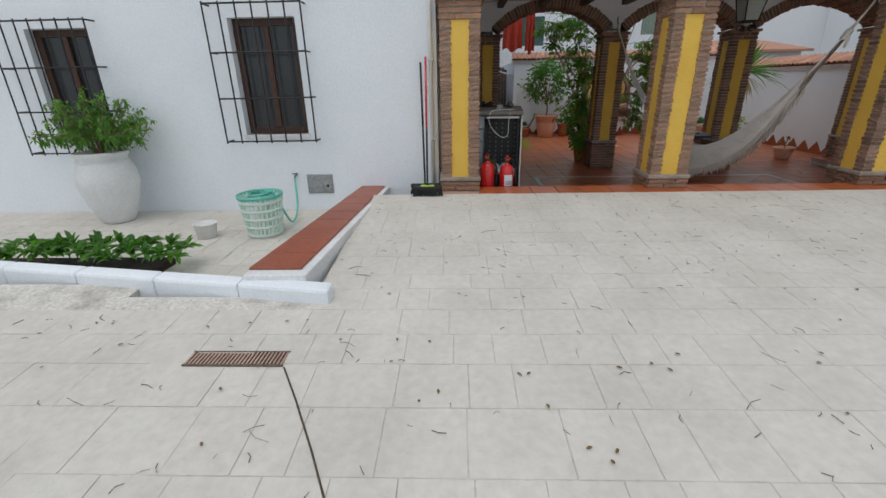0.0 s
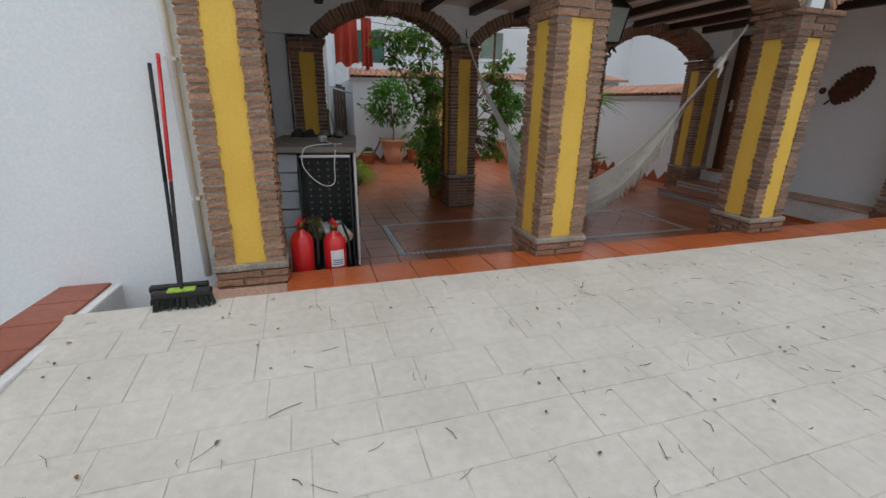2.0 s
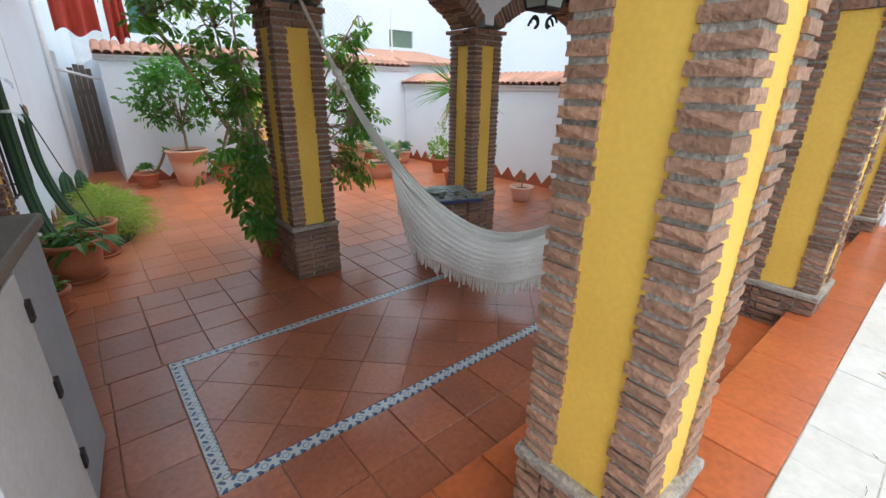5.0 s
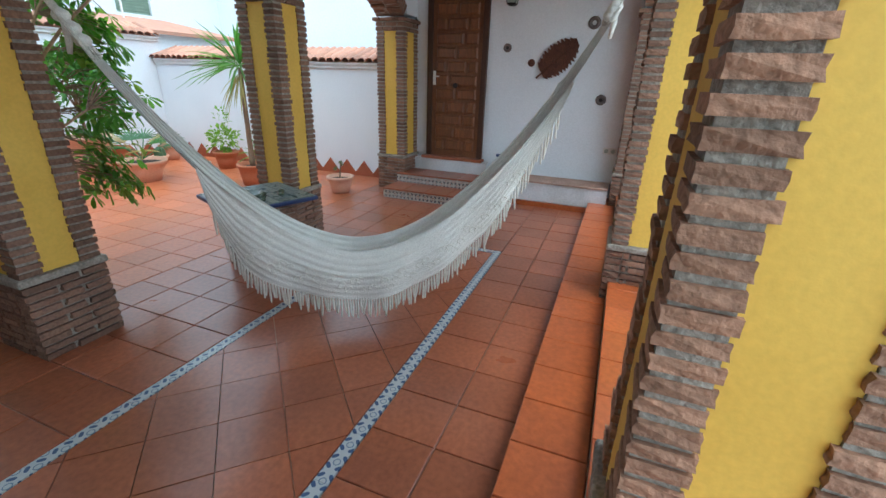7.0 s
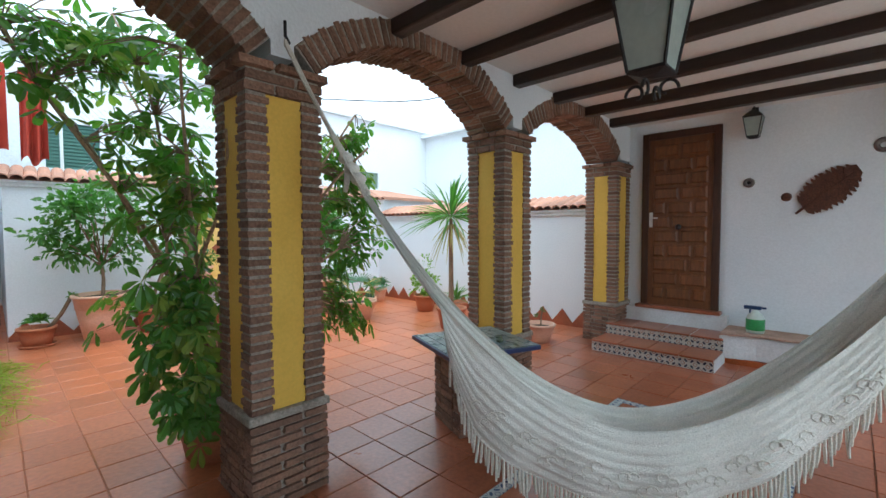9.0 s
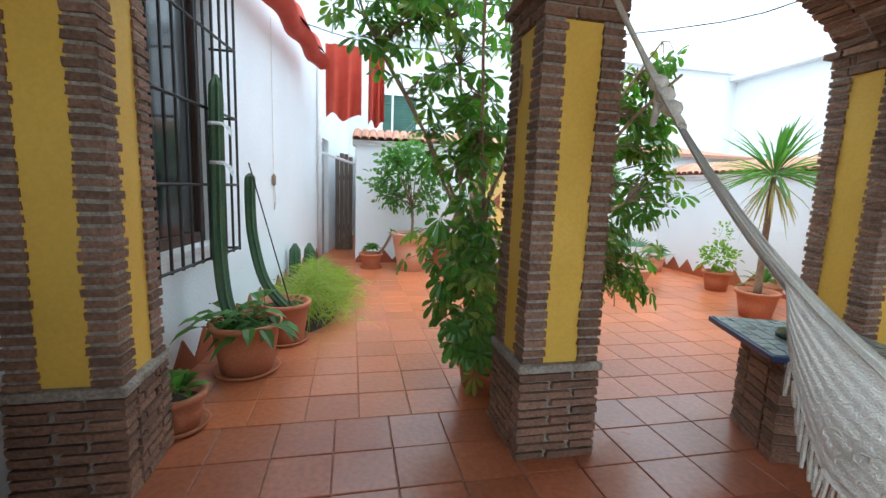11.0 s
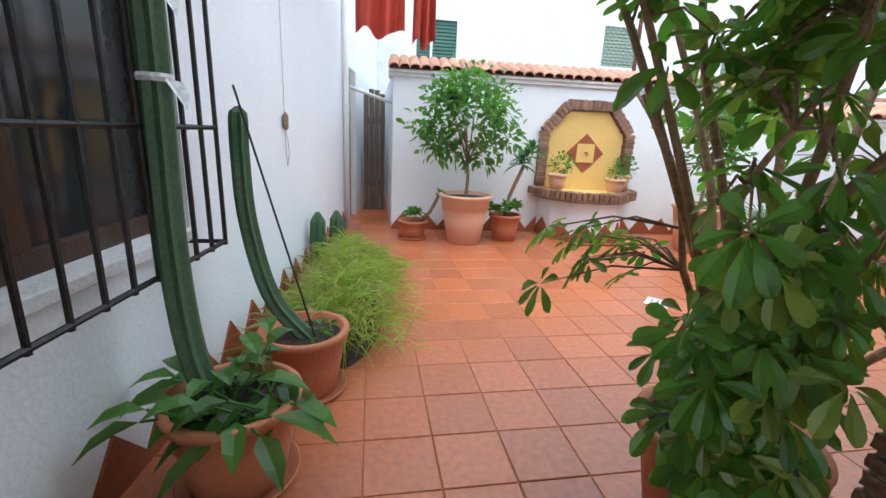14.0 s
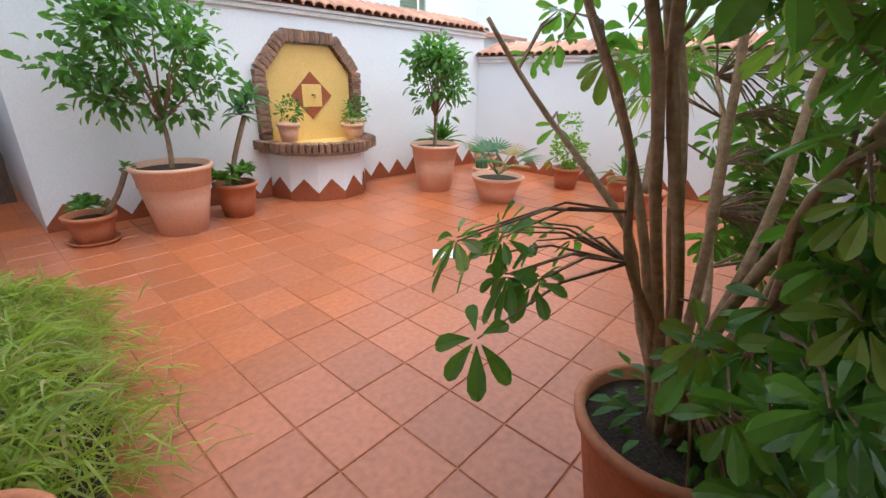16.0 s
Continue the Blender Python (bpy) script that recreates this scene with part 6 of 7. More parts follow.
p = potted("small succulent in a round terracotta bowl", (6.15, 8.42, 0), 0.175, 0.23, 0.11, PINKPOT)
part("stem", M().tube([(0, 0, 0.18), (0.01, 0, 0.30), (0.03, 0, 0.38)], 0.01, 6), BARK, p)
mb = M()
rosette(mb, (0.03, 0, 0.38), 18, 0.07, 0.03, -0.1, 1.4)
rosette(mb, (-0.05, 0.02, 0.32), 14, 0.06, 0.03, -0.1, 1.4)
part("leaves", mb, leafy("reddish_leaf", (0.20, 0.16, 0.08), (0.12, 0.16, 0.07)), p)
dr = thing("floor_drain", "small pierced white drain tile in the courtyard floor", "drain", (3.66, 10.53, 0.001), turn=45)
part("plate", M().box(-0.09, -0.09, -0.004, 0.09, 0.09, 0.004), PIPE, dr)
mb = M()
for i in range(3):
    for j in range(3):
        mb.lathe([(0, 0.0052), (0.013, 0.005)], 10, (-0.045 + 0.045 * i, -0.045 + 0.045 * j, 0))
part("holes", mb, UNLIT_DARK, dr)


# ---- awning, alley and wall fittings of the courtyard ----
REDCLOTH = mat("red_awning_cloth", (0.50, 0.065, 0.035), (0.42, 0.05, 0.03), 0.85, 6, 120, 0.12, 0.3)
aw = thing("awning", "faded red awning rolled along the wall, cloth hanging", "awning")
xr = lambda y: yard_x(y) + 0.26
part("roller", M().tube([(xr(8.6), 8.6, 2.98), (xr(12.3), 12.3, 2.98)], 0.045, 12), PIPE, aw, smooth=True)
mb = M()
for i in range(41):
    y = 8.6 + 3.7 * i / 40
    for j in range(9):
        a = math.pi * 2 * j / 8
        r = 0.11 + 0.02 * math.sin(y * 7 + j * 1.3)
        mb.v.append((xr(y) + math.cos(a) * r, y, 2.98 + math.sin(a) * r * 1.2))
for i in range(40):
    for j in range(8):
        a = i * 9 + j
        mb.f.append((a, a + 1, a + 10, a + 9))
part("rolled_cloth", mb, REDCLOTH, aw, "red cloth in folds", smooth=True)
for x0, x1, yb, zb in ((1.12, 1.62, 12.42, 2.26), (1.72, 1.95, 12.5, 2.2)):
    mb = M()
    for i in range(25):
        u = i / 24
        for j in range(9):
            v = j / 8
            mb.v.append((x0 + (x1 - x0) * u, yb + 0.07 * math.sin(u * 16 + v) * (0.3 + v), 3.25 + (zb - 3.25) * v + 0.05 * math.sin(u * 9) * v))
    for i in range(24):
        for j in range(8):
            a = i * 9 + j
            mb.f.append((a, a + 1, a + 10, a + 9))
    part("hanging_cloth", mb, REDCLOTH, aw, "hanging red cloth folds", smooth=True)
cord = thing("pull_switch", "thin pull cord with a wooden toggle on the wall", "cord")
cx_ = yard_x(10.93) + 0.02
part("string", M().tube([(cx_, 10.93, 3.0), (cx_, 10.93, 1.15), (cx_, 10.97, 1.0), (cx_ + 0.01, 11.0, 1.1), (cx_, 10.95, 1.3)], 0.004, 5), ROPE, cord)
part("toggle", M().lathe([(0, 1.26), (0.02, 1.28), (0.022, 1.37), (0, 1.40)], 10, (cx_ + 0.005, 10.93, 0)), BARK, cord, smooth=True)
pp = thing("drainpipe", "white drainpipe at the end of the house wall", "pipe")
part("pipe", M().tube([(yard_x(13.35) + 0.045, 13.35, 0.0), (yard_x(13.35) + 0.045, 13.35, 3.2)], 0.035, 12), PIPE, pp, smooth=True)
part("joint", M().lathe([(0.04, 1.5), (0.042, 1.52), (0.042, 1.58), (0.04, 1.6)], 12, (yard_x(13.35) + 0.045, 13.35, 0)), PIPE, pp)
gate = thing("plank_gate", "weathered bare-wood plank gate standing in the alley", "gate", (1.17, 14.75, 0))
for k in range(4):
    part("plank", M().box(0.0 + 0.085 * k, R.uniform(-0.015, 0.015), 0.0, 0.08 + 0.085 * k, 0.03, 1.9 + R.uniform(-0.06, 0.06)), GREYWOOD, gate, bevel=0.006)
part("ledger", M().box(0, 0.03, 0.4, 0.34, 0.06, 0.5).box(0, 0.03, 1.4, 0.34, 0.06, 1.5), GREYWOOD, gate)
d3 = tagged(new("door_3"), "pale grey-blue alley door standing in its frame", "door", kind="structure")
GREYBLUE = mat("grey_blue_paint", (0.30, 0.36, 0.42), (0.26, 0.31, 0.37), 0.6, 4, 50, 0.08, 0.1)
part("door_leaf", skew(M().box(-0.10, 13.66, 0.0, -0.06, 14.31, 2.06)), GREYBLUE, d3, bevel=0.006)
part("door_frame", skew(M().box(-0.1, 13.62, 0.0, 0.02, 13.67, 2.1).box(-0.1, 14.3, 0.0, 0.02, 14.35, 2.1)), PIPE, d3, bevel=0.005)
rail = thing("alley_rail", "white pipe rail sloping across the alley", "rail")
part("rail", M().tube([(yard_x(13.5), 13.5, 1.84), (1.56, 13.62, 1.66)], 0.022, 8), PIPE, rail, smooth=True)
wire = thing("washing_line", "thin dark cable sagging across the courtyard", "cable")
part("line", M().tube(smooth_path([(yard_x(12) + 0.05, 12.0, 3.35), (2.2, 11.3, 2.95), (4.4, 9.2, 2.75), (4.6, 8.16, 2.75)], 16), 0.006, 5), IRON, wire)

# ---- buildings beyond the courtyard ----
FAR = mat("far_whitewash", (0.80, 0.81, 0.83), (0.75, 0.765, 0.785), 0.9, 0.5, 20, 0.04, 0.1)
SHUT = mat("green_shutter", (0.07, 0.17, 0.13), (0.055, 0.14, 0.11), 0.6, 4, 40, 0.1, 0.1)
SHUT2 = mat("sage_shutter", (0.24, 0.31, 0.23), (0.20, 0.27, 0.20), 0.6, 4, 40, 0.1, 0.1)
hs = thing("neighbour_house", "white neighbouring house with green shutters beyond the courtyard wall", "house", (0, 18, 0))
w = M()
wall_y(w, 0, 0.3, -1.2, 16, -0.9, 5.2, [(2.30, 3.22, 2.75, 3.75), (6.8, 7.72, 3.05, 3.95), (10.1, 11.1, 2.9, 3.45)])
part("wall", w, FAR, hs)
part("roof", M().box(-1.3, -0.15, 5.2, 16.1, 3, 5.3), FAR, hs, "white roof edge")
for x0, x1, z0, z1, m_ in ((2.30, 3.22, 2.75, 3.75, SHUT), (6.8, 7.72, 3.05, 3.95, SHUT2), (10.1, 11.1, 2.9, 3.45, SHUT2)):
    wd_ = part("window", M().box(x0, 0.08, z0, x1, 0.12, z1), m_, hs, "green slatted shutter")
    n = int((z1 - z0) / 0.075)
    for k in range(n):
        part("slat", M().box(x0 + 0.02, 0.05, z0 + 0.075 * k + 0.01, x1 - 0.02, 0.09, z0 + 0.075 * k + 0.055), m_, wd_)
fence = thing("chain_link_fence", "thin chain-link fence on the neighbour's terrace", "fence", (0, 16.2, 2.3))
for x in (2.4, 4.6, 6.6, 9.0):
    part("post", M().tube([(x, 0, -2.4), (x, 0, 1.5)], 0.025 if x != 6.6 else 0.04, 8), RUST if x == 6.6 else PIPE, fence)
mesh_ = M()
for k in range(60):
    for s_ in (-1, 1):
        x = 2.4 + 0.11 * k
        x2 = x + s_ * 1.45
        if 2.4 <= x2 <= 9.0:
            mesh_.tube([(x, 0, 0), (x2, 0, 1.45)], 0.0035, 3, False)
part("wire_mesh", mesh_, GREYP, fence, kind="stuff")
h2 = thing("far_house", "plain white house wall beyond the low courtyard wall", "house", (13.5, 6, 0))
part("wall", M().box(0, -3, -0.9, 0.4, 14, 5.0), FAR, h2)
part("roof", M().box(-0.3, -3.2, 5.0, 1.4, 14.2, 5.1), FAR, h2)
h3 = thing("shed", "small white shed with a tiled roof beyond the courtyard corner", "shed", (7.9, 14.4, 0))
part("wall", M().box(0, 0, -0.9, 2.4, 2.2, 2.25), FAR, h3)
part("roof", M().add([(-0.2, -0.2, 2.25), (2.6, -0.2, 2.25), (2.6, 2.4, 2.7), (-0.2, 2.4, 2.7), (-0.2, -0.2, 2.18), (2.6, -0.2, 2.18)], [(0, 1, 2, 3), (4, 5, 1, 0)]), ROOFTILE, h3, "red clay roof")

# ---- things of the patio ----
TILE_LEDGE = mat("ledge_terracotta_tile", (0.33, 0.088, 0.042), (0.26, 0.07, 0.036), 0.4, 3, 40, 0.15, 0.15, 0.08)
ledge = tagged(new("tiled_ledge"), "sloping terracotta-tiled ledge with a white painted edge", "ledge", kind="structure")
LX = lambda y, s: (-1.45 + 0.105 * (y - 2.4)) if s == 0 else (-1.11 + 0.075 * (y - 2.4))
part("ledge_body", M().prism([(LX(2.30, 0), 2.30), (LX(2.30, 1) + 0.06, 2.30), (LX(4.75, 1) + 0.05, 4.75), (LX(4.75, 0), 4.75)], -0.2, 0.37), WHITE_OLD, ledge, "white painted side", bevel=0.008)
for k in range(9):
    ya, yb = 2.38 + 0.263 * k, 2.38 + 0.263 * (k + 1) - 0.006
    part("tile", M().prism([(LX(ya, 0), ya), (LX(ya, 1), ya), (LX(yb, 1), yb), (LX(yb, 0), yb)], 0.372, 0.387), TILE_LEDGE, ledge, bevel=0.003)
kerb = tagged(new("kerb"), "low white-painted kerb along the planted strip", "kerb", kind="structure")
n = 12
for k in range(n):
    xa, xb = -0.88 - 0.6 * k, -0.88 - 0.6 * (k + 1)
    yy = lambda x: 2.15 - (x + 0.88) * 0.155
    part("kerb_stone", M().prism([(xb, yy(xb)), (xa, yy(xa)), (xa, yy(xa) + 0.13), (xb, yy(xb) + 0.13)], 0.0, 0.335), WHITE, kerb, bevel=0.022)
grate = thing("floor_grate", "worn cast drain grate with litter caught on it", "drain", (-1.21, 1.655, patio_z(1.655)))
part("grate_frame", M().box(-0.25, -0.06, -0.004, 0.25, -0.05, 0.006).box(-0.25, 0.05, -0.004, 0.25, 0.06, 0.006), GREYWOOD, grate)
part("pit", M().box(-0.24, -0.05, -0.008, 0.24, 0.05, 0.0035), UNLIT_DARK, grate)
for k in range(26):
    part("bar", M().box(-0.245 + 0.0192 * k, -0.052, 0.0, -0.236 + 0.0192 * k, 0.052, 0.006), GROUT, grate)
URN = mat("white_urn_glaze", (0.76, 0.76, 0.75), (0.66, 0.66, 0.65), 0.5, 4, 40, 0.05, 0.2)
urn = thing("white_urn", "large white ceramic urn planted with a feathery green shrub", "urn", (-3.86, 4.36, 0.11))
part("body", M().lathe([(0, 0), (0.14, 0), (0.16, 0.03), (0.24, 0.22), (0.285, 0.42), (0.275, 0.56), (0.235, 0.66), (0.225, 0.70), (0.25, 0.73), (0.255, 0.76), (0.235, 0.765), (0.21, 0.70), (0, 0.69)], 36), URN, urn, smooth=True)
part("neck_band", M().lathe([(0.238, 0.655), (0.246, 0.665), (0.238, 0.675)], 36), URN, urn, smooth=True)
mb, st_ = M(), M()
for k in range(46):
    d = rand_dir(0.5)
    if d.z < -0.1:
        d.z = 0.1
    tip = Vector((d.x * 0.55, d.y * 0.42, 0.78 + 0.12 + d.z * 0.45))
    st_.tube([(0, 0, 0.7), tuple(Vector((d.x * 0.2, d.y * 0.15, 0.95))), tuple(tip)], [0.008, 0.005, 0.003], 4)
    for j in range(16):
        p = Vector((0, 0, 0.8)).lerp(tip, 0.35 + 0.65 * j / 15) + rand_dir(0) * 0.05
        for i in range(4):
            mb.leaf(p, rand_dir(0.1), 0.055, 0.022, (0, 0, 1), 0.15, 0.4)
part("stems", st_, BARK, urn)
part("foliage", mb, LEAF_LIGHT, urn, "feathery light green leaves")
MINT = mat("mint_plastic", (0.12, 0.50, 0.40), (0.10, 0.44, 0.36), 0.4, 6, 50, 0.08, 0.05)
PALEP = mat("pale_green_plastic", (0.62, 0.74, 0.66), (0.55, 0.68, 0.60), 0.5, 6, 50, 0.06, 0.05)
bk = thing("laundry_basket", "pale slatted plastic basket holding a coiled green hose", "basket", (-2.0, 3.86, 0.11))
for k in range(26):
    a = 2 * math.pi * k / 26
    part("stave", M().tube([(math.cos(a) * 0.155, math.sin(a) * 0.155, 0.03), (math.cos(a) * 0.195, math.sin(a) * 0.195, 0.40)], 0.012, 5), PALEP, bk)
for z, r in ((0.03, 0.156), (0.11, 0.165), (0.19, 0.174), (0.27, 0.183), (0.35, 0.192), (0.40, 0.2)):
    part("hoop", M().lathe([(r - 0.008, z - 0.014), (r + 0.011, z - 0.014), (r + 0.011, z + 0.014), (r - 0.008, z + 0.014), (r - 0.008, z - 0.014)], 28), MINT if z > 0.38 else PALEP, bk, smooth=True)
part("bottom", M().lathe([(0, 0.0), (0.155, 0.0), (0.158, 0.03), (0, 0.03)], 28), PIPE, bk)
hose = thing("garden_hose", "mint-green garden hose from the wall tap into the basket", "hose")
pts = [(-1.95, 4.70, 0.50), (-1.93, 4.62, 0.46), (-1.86, 4.4, 0.22), (-1.82, 4.1, 0.16), (-1.84, 3.95, 0.35), (-1.90, 3.9, 0.53), (-2.0, 3.86, 0.50)]
for k in range(30):
    a = k * 0.55
    pts.append((-2.0 + math.cos(a) * (0.13 - 0.002 * k), 3.86 + math.sin(a) * (0.13 - 0.002 * k), 0.47 + 0.0025 * k))
part("tube", M().tube(smooth_path(pts, 160), 0.011, 7), MINT, hose, smooth=True)
tap = thing("garden_tap", "small wall tap with a dark handle", "tap", (-1.95, 4.75, 0.52))
part("spout", M().tube([(0, 0, 0), (0, -0.06, 0), (0, -0.07, -0.03)], 0.011, 8), BRASS, tap)
part("handle", M().box(-0.03, -0.06, 0.02, 0.03, -0.045, 0.03), IRON, tap)
bu = thing("white_bucket", "small white plastic tub on the flagstones", "bucket", (-2.55, 3.78, 0.11))
part("tub", M().lathe([(0, 0), (0.085, 0), (0.105, 0.14), (0.112, 0.145), (0.1, 0.146), (0.082, 0.01), (0, 0.008)], 24), PIPE, bu, smooth=True)
mbx = thing("meter_box", "grey metal meter box lid set in the wall", "meter box", (-1.685, 4.75, 0.415))
METAL = mat("galvanised_metal", (0.36, 0.37, 0.37), (0.28, 0.29, 0.29), 0.5, 9, 50, 0.2, 0.2, metal=0.4)
part("surround", M().box(-0.15, -0.012, -0.11, 0.15, 0.0, 0.11), METAL, mbx, bevel=0.003)
part("lid", M().box(-0.13, -0.02, -0.09, 0.13, -0.012, 0.09), METAL, mbx, bevel=0.003)
part("latch", M().lathe([(0, 0.0), (0.016, 0.0), (0.016, 0.006), (0, 0.006)], 12, (0.09, -0.02, -0.02), Matrix.Rotation(math.pi / 2, 4, "X")), IRON, mbx)
pp = thing("wall_pipe", "white-painted pipe running up the wall by the pillar", "pipe")
part("pipe", M().tube([(-0.37, 4.70, 0.39), (-0.37, 4.70, 4.2)], 0.022, 12), PIPE, pp, smooth=True)
for z in (0.9, 1.7, 2.6):
    part("clip", M().box(-0.40, 4.68, z, -0.34, 4.752, z + 0.02), PIPE, pp)
LIME = mat("lime_plastic", (0.35, 0.55, 0.05), (0.3, 0.48, 0.05), 0.4)
BRIS = mat("dark_bristles", (0.03, 0.035, 0.03), (0.05, 0.055, 0.05), 0.9, 30, 150, 0.3, 0.5)
for k, (x, top, col, lab) in enumerate(((-0.41, (-0.42, 4.66, 1.73), RED, "red-handled broom leaning on the wall"), (-0.44, (-0.475, 4.68, 1.68), IRON, "black-handled broom leaning on the wall"))):
    ob = thing("broom", lab, "broom", (0, 0, 0), "brooms")
    y = 4.24 + 0.08 * k
    z0 = patio_z(y)
    part("handle", M().tube([(x, y, z0 + 0.10), top], 0.0095, 8), col, ob, "painted handle", smooth=True)
    part("grip", M().tube([tuple(Vector((x, y, z0 + 0.1)).lerp(Vector(top), 0.47)), top], 0.0108, 8), col if k else RED, ob, smooth=True)
    part("lower_handle", M().tube([(x, y, z0 + 0.10), tuple(Vector((x, y, z0 + 0.1)).lerp(Vector(top), 0.46))], 0.0102, 8), IRON, ob)
    part("head", M().box(x - 0.15, y - 0.025, z0 + 0.065, x + 0.15, y + 0.025, z0 + 0.105), IRON, ob, bevel=0.01)
    if k == 0:
        part("head_trim", M().box(x - 0.07, y - 0.027, z0 + 0.10, x + 0.07, y + 0.027, z0 + 0.112), LIME, ob, "lime-green trim", bevel=0.004)
    b_ = M()
    for i in range(200):
        bx, by = R.uniform(-0.14, 0.14), R.uniform(-0.022, 0.022)
        b_.tube([(x + bx, y + by, z0 + 0.07), (x + bx * 1.12, y + by * 1.9, z0 + 0.002)], 0.0035, 3, False)
    part("bristles", b_, BRIS, ob, "dark bristles", kind="stuff")
bed = thing("succulent_bed", "low succulents growing in the strip behind the kerb", "plants", (-2.6, 2.75, 0.11), kind="stuff")
part("earth", M().box(-1.3, 0.10, 0, 0.15, 0.36, 0.06), SOIL, bed)
mb, mb2 = M(), M()
for k in range(60):
    x = R.uniform(-1.2, 0.4)
    rosette(mb if k % 3 else mb2, (x, R.uniform(0.05, 0.36), 0.16 + R.uniform(0, 0.05)), 12, R.uniform(0.10, 0.17), 0.04, -0.1, 1.4)
part("rosettes", mb, LEAF_MID, bed)
part("heather", mb2, LEAF_DARK, bed)

# ---- garden beyond the patio ----
lw = tagged(part("garden_wall", M().box(8.9, -9, -0.5, 9.15, 7, 0.50), WHITE, bevel=0.01), "low white wall edging the garden", "wall", kind="structure")
earth = setting("garden_earth", M().box(9.15, -9, -0.5, 24, 12, 0.42), SOIL, "dark earth under the garden trees", "ground")
p = potted("empty wide terracotta bowl on the garden wall", (9.35, 2.72, 0.42), 0.26, 0.26, 0.13, TERRAPOT)
pb = thing("paint_tub", "white paint tub with a yellow label on the garden wall", "bucket", (9.4, 2.06, 0.42))
part("tub", M().lathe([(0, 0), (0.14, 0), (0.16, 0.26), (0.168, 0.27), (0.15, 0.275), (0, 0.2)], 24), PIPE, pb, smooth=True)
part("label", M().lathe([(0.1475, 0.07), (0.149, 0.075), (0.158, 0.2), (0.1565, 0.205)], 24), mat("yellow_label", (0.7, 0.42, 0.04), (0.62, 0.36, 0.04), 0.5), pb, smooth=True)
post = thing("garden_post", "grey weathered post by the garden wall", "post", (8.82, 1.62, patio_z(1.62)))
part("shaft", M().tube([(0, 0, 0), (0.02, 0, 1.2), (0.0, 0.03, 2.6)], [0.075, 0.06, 0.055], 10), GREYWOOD, post, smooth=True)


def garden_tree(label, at, trunk, crown_c, crown_r, clumps, n, leafmat, ll, lw_):
    ob = thing("garden_tree", label, "tree", at)
    tr = M()
    tp = [Vector(q) for q in trunk]
    sp = smooth_path(tp, 12)
    tr.tube(sp, [0.17 - 0.009 * i for i in range(13)], 10)
    cr = M()
    c = Vector(crown_c)
    for k in range(clumps):
        d = rand_dir(0.1)
        s_ = R.uniform(0.45, 1.0)
        tip = c + Vector((d.x * crown_r[0], d.y * crown_r[1], d.z * crown_r[2])) * s_
        if tip.z < 0.4:
            continue
        a = sp[R.randint(6, 12)]
        tr.tube([a, a.lerp(tip, 0.5) + Vector((0, 0, 0.15)), tip], [0.04, 0.025, 0.008], 5)
        bush(cr, tuple(tip), (0.55, 0.55, 0.38), n, ll, lw_, 0.0, 0.5, 0.1)
    part("trunk", tr, BARK, ob, "leaning brown trunk and limbs", smooth=True)
    part("crown", cr, leafmat, ob)
    return ob


garden_tree("large blue-green conifer leaning over the garden wall", (9.9, 2.9, 0.42), [(0, 0, 0), (0.1, -0.5, 0.8), (0.4, -1.1, 1.8), (0.6, -1.3, 3.2)], (0.5, -1.0, 3.1), (2.2, 2.6, 2.0), 150, 90, CONIFER, 0.22, 0.05)
garden_tree("dense dark green garden shrub behind the low wall", (10.4, 3.9, 0.42), [(0, 0, 0), (0, 0.1, 0.4), (0, 0.1, 0.9), (0, 0.1, 1.5)], (0, 0, 1.1), (1.0, 1.3, 1.2), 60, 80, LEAF_MID, 0.10, 0.05)
garden_tree("bushy garden tree filling the far corner", (12.5, 0.0, 0.42), [(0, 0, 0), (0.1, 0, 0.9), (0.2, 0.1, 1.7), (0.3, 0, 2.6)], (0, 0, 2.3), (2.0, 3.4, 2.0), 60, 70, LEAF_DARK, 0.15, 0.07)
garden_tree("bushy garden tree closing the garden's end", (12.6, 5.6, 0.42), [(0, 0, 0), (0.1, 0, 0.9), (0.2, 0.1, 1.7), (0.3, 0, 2.6)], (0, 0, 2.0), (1.6, 2.6, 2.0), 44, 70, LEAF_MID, 0.14, 0.06)

# ---- litter of twigs and leaves on the patio ----
TWIG = mat("dry_twig", (0.10, 0.075, 0.05), (0.06, 0.045, 0.03), 0.9, 20, 60, 0.3, 0.2)
lit = thing("dry_needles", "scattered dry needles and twigs on the paving", "litter", kind="stuff")
mb, mb2 = M(), M()
for k in range(750):
    x, y = R.uniform(-3.5, 7.5), R.uniform(-0.6, 4.2)
    if x < -1.0 and y > 2.0:
        continue
    a, L = R.uniform(0, 6.3), R.uniform(0.02, 0.05) + 0.09 * R.random() ** 3
    b_ = a + R.uniform(-0.8, 0.8)
    z = patio_z(y) + 0.004
    mb.tube([(x, y, z), (x + math.cos(a) * L * 0.5, y + math.sin(a) * L * 0.5, z + 0.003), (x + math.cos(a) * L * 0.5 + math.cos(b_) * L * 0.5, y + math.sin(a) * L * 0.5 + math.sin(b_) * L * 0.5, z)], R.uniform(0.0008, 0.0017), 4)
for k in range(260):
    x, y = R.uniform(-3, 7), R.uniform(-0.3, 4.2)
    if x < -1.0 and y > 2.0:
        continue
    mb2.leaf((x, y, patio_z(y) + 0.006), (R.uniform(-1, 1), R.uniform(-1, 1), 0.05), R.uniform(0.015, 0.035), 0.013, (0, 0, 1), 0.2, 0)
part("needles", mb, TWIG, lit, kind="stuff")
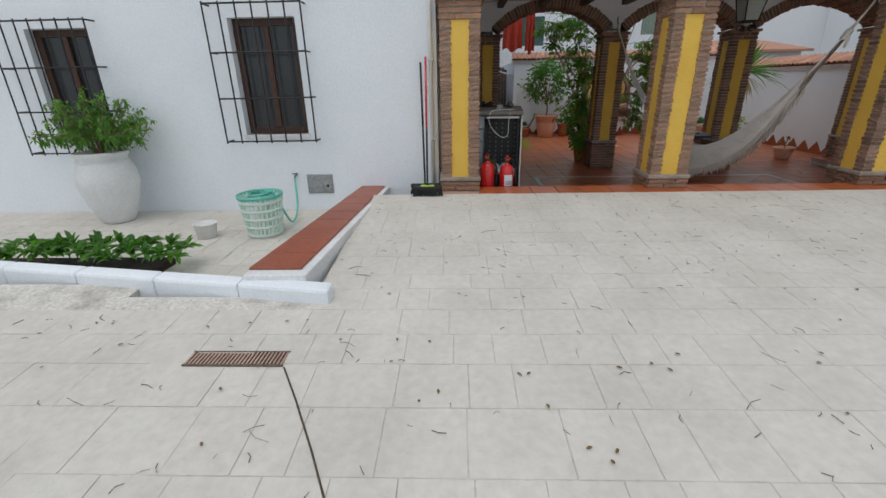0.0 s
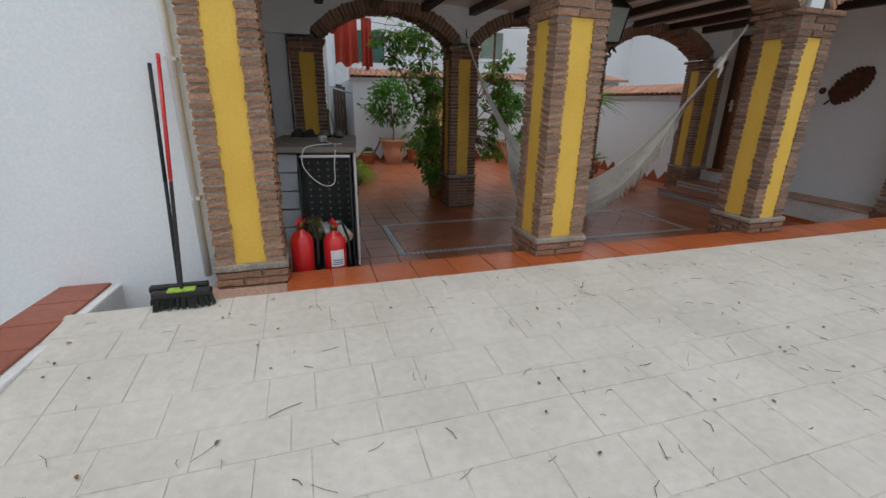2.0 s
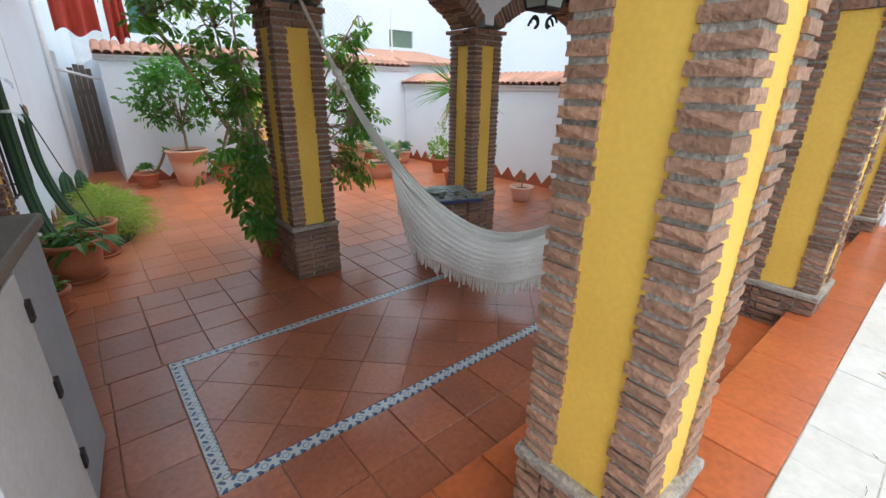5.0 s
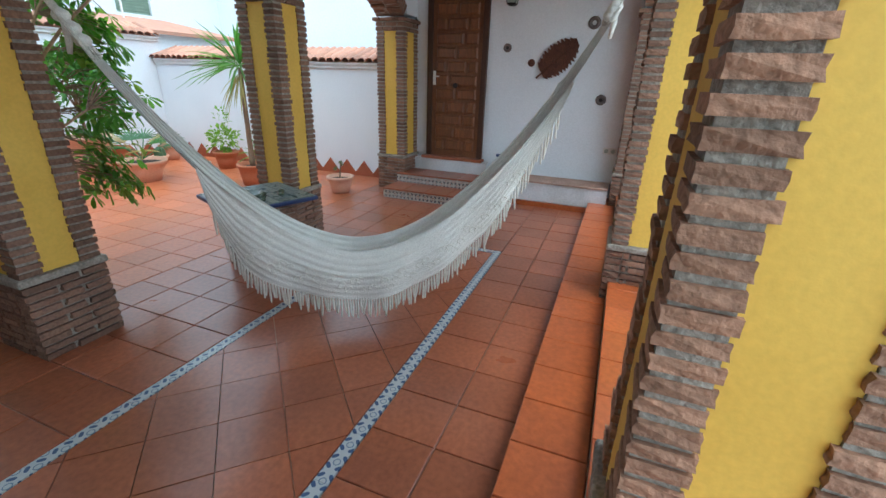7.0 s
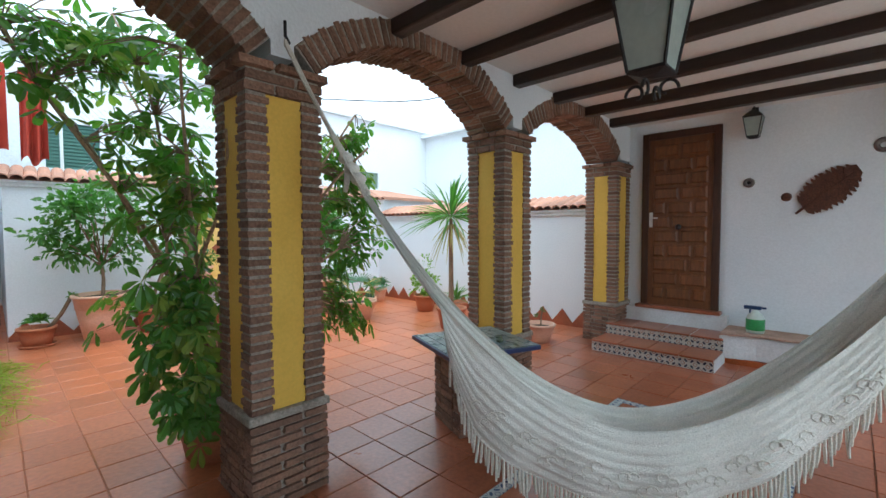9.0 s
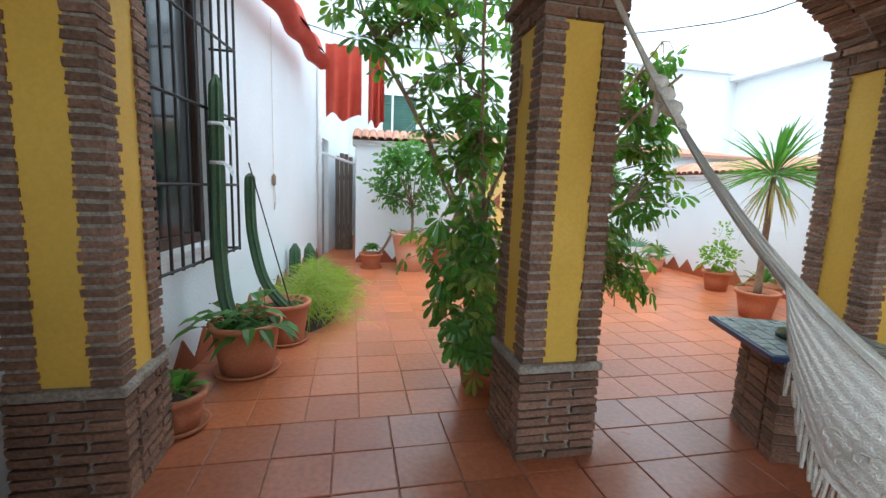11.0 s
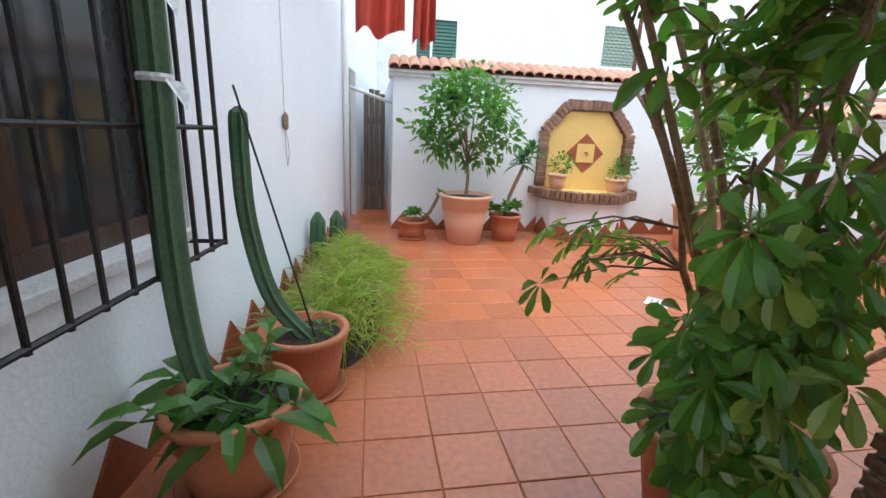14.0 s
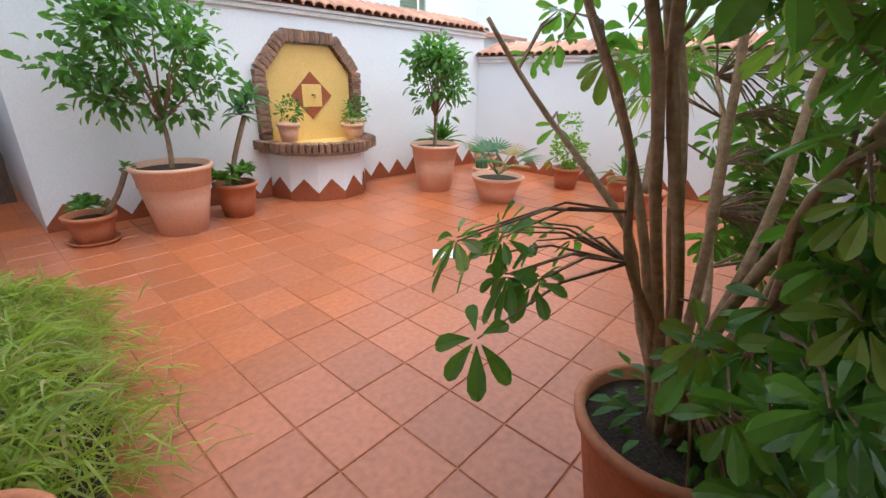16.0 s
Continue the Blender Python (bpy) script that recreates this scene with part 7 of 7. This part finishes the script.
part("dry_leaves", mb2, mat("dry_leaf", (0.22, 0.14, 0.05), (0.14, 0.09, 0.04), 0.8), lit, kind="stuff")

# a crack runs from the grate across the paving
ck = M()
pts = [(-0.95, 1.59), (-0.82, 1.38), (-0.67, 1.12), (-0.53, 0.86), (-0.38, 0.55), (-0.2, 0.2)]
ck.tube([(x, y, patio_z(y) + 0.0005) for x, y in pts], 0.0045, 5)
part("crack", ck, TWIG, pavement, "dark crack filled with dirt")

# ---- paving slabs, last ----
def slab_mesh(material):
    mb = M()
    e = 0.009
    for s_, z in ((0.5, -0.5), (0.499, 0.3), (0.5 - e, 0.5)):
        mb.v += [(-s_, -s_, z), (s_, -s_, z), (s_, s_, z), (-s_, s_, z)]
    for k in (0, 4):
        for i in range(4):
            j = (i + 1) % 4
            mb.f.append((k + i, k + j, k + 4 + j, k + 4 + i))
    mb.f.append((8, 9, 10, 11))
    return mb.mesh("slab", material)


SL = slab_mesh(SLAB)
SLAB_REST = mat("pale_paving_rest", (0.625, 0.592, 0.538), (0.54, 0.508, 0.455), 0.88, 2.2, 22, 0.06, 0.8, 0.02, island=True)
rest = M()
tiltm = Matrix.Rotation(math.atan(SLOPE), 4, "X")
rr = random.Random(21)
count = 0
y = GROUND_EDGE
row = 0
while y > -4.5:
    d = rr.choice((0.19, 0.24, 0.28, 0.33))
    x = (-7.8 + rr.uniform(0, 0.3)) if y < 2.25 else -0.99
    while x < 8.9:
        wd_ = rr.choice((0.2, 0.26, 0.32, 0.4)) * rr.uniform(0.93, 1.07)
        xm, ym = x + wd_ / 2, y - d / 2
        edge_ok = x > -1.0 or y < 2.5 - (x + 0.88) * 0.155
        if edge_ok:
            dz = rr.uniform(-0.001, 0.001)
            g_ = rr.uniform(0.0002, 0.0011)
            m = Matrix.Translation((xm, ym, patio_z(ym) - 0.008 + dz)) @ tiltm @ Matrix.Rotation(rr.uniform(-0.008, 0.008), 4, "Z") @ Matrix.Diagonal((wd_ - 2 * g_, d - 2 * g_, 0.016, 1))
            if -1.6 < x < 3.6 and y > 0.0 and count < 300:
                piece("slab", SL, pavement, m)
                count += 1
            else:
                rest.box(-0.5, -0.5, -0.5, 0.5, 0.5, 0.5, m)
        x += wd_
    y -= d
part("slabs", rest, SLAB_REST, pavement, kind="stuff")
rest = M()
y = 4.74
while y > 2.9:
    d = rr.choice((0.22, 0.28, 0.34))
    x = -7.9
    while x < -1.5:
        wd_ = rr.choice((0.2, 0.3, 0.4))
        m = Matrix.Translation((x + wd_ / 2, y - d / 2, 0.104)) @ Matrix.Rotation(rr.uniform(-0.06, 0.06), 4, "Z") @ Matrix.Diagonal((wd_ - 0.018, d - 0.018, 0.016, 1))
        piece("flagstone", SL, sunken, m)
        x += wd_
    y -= d
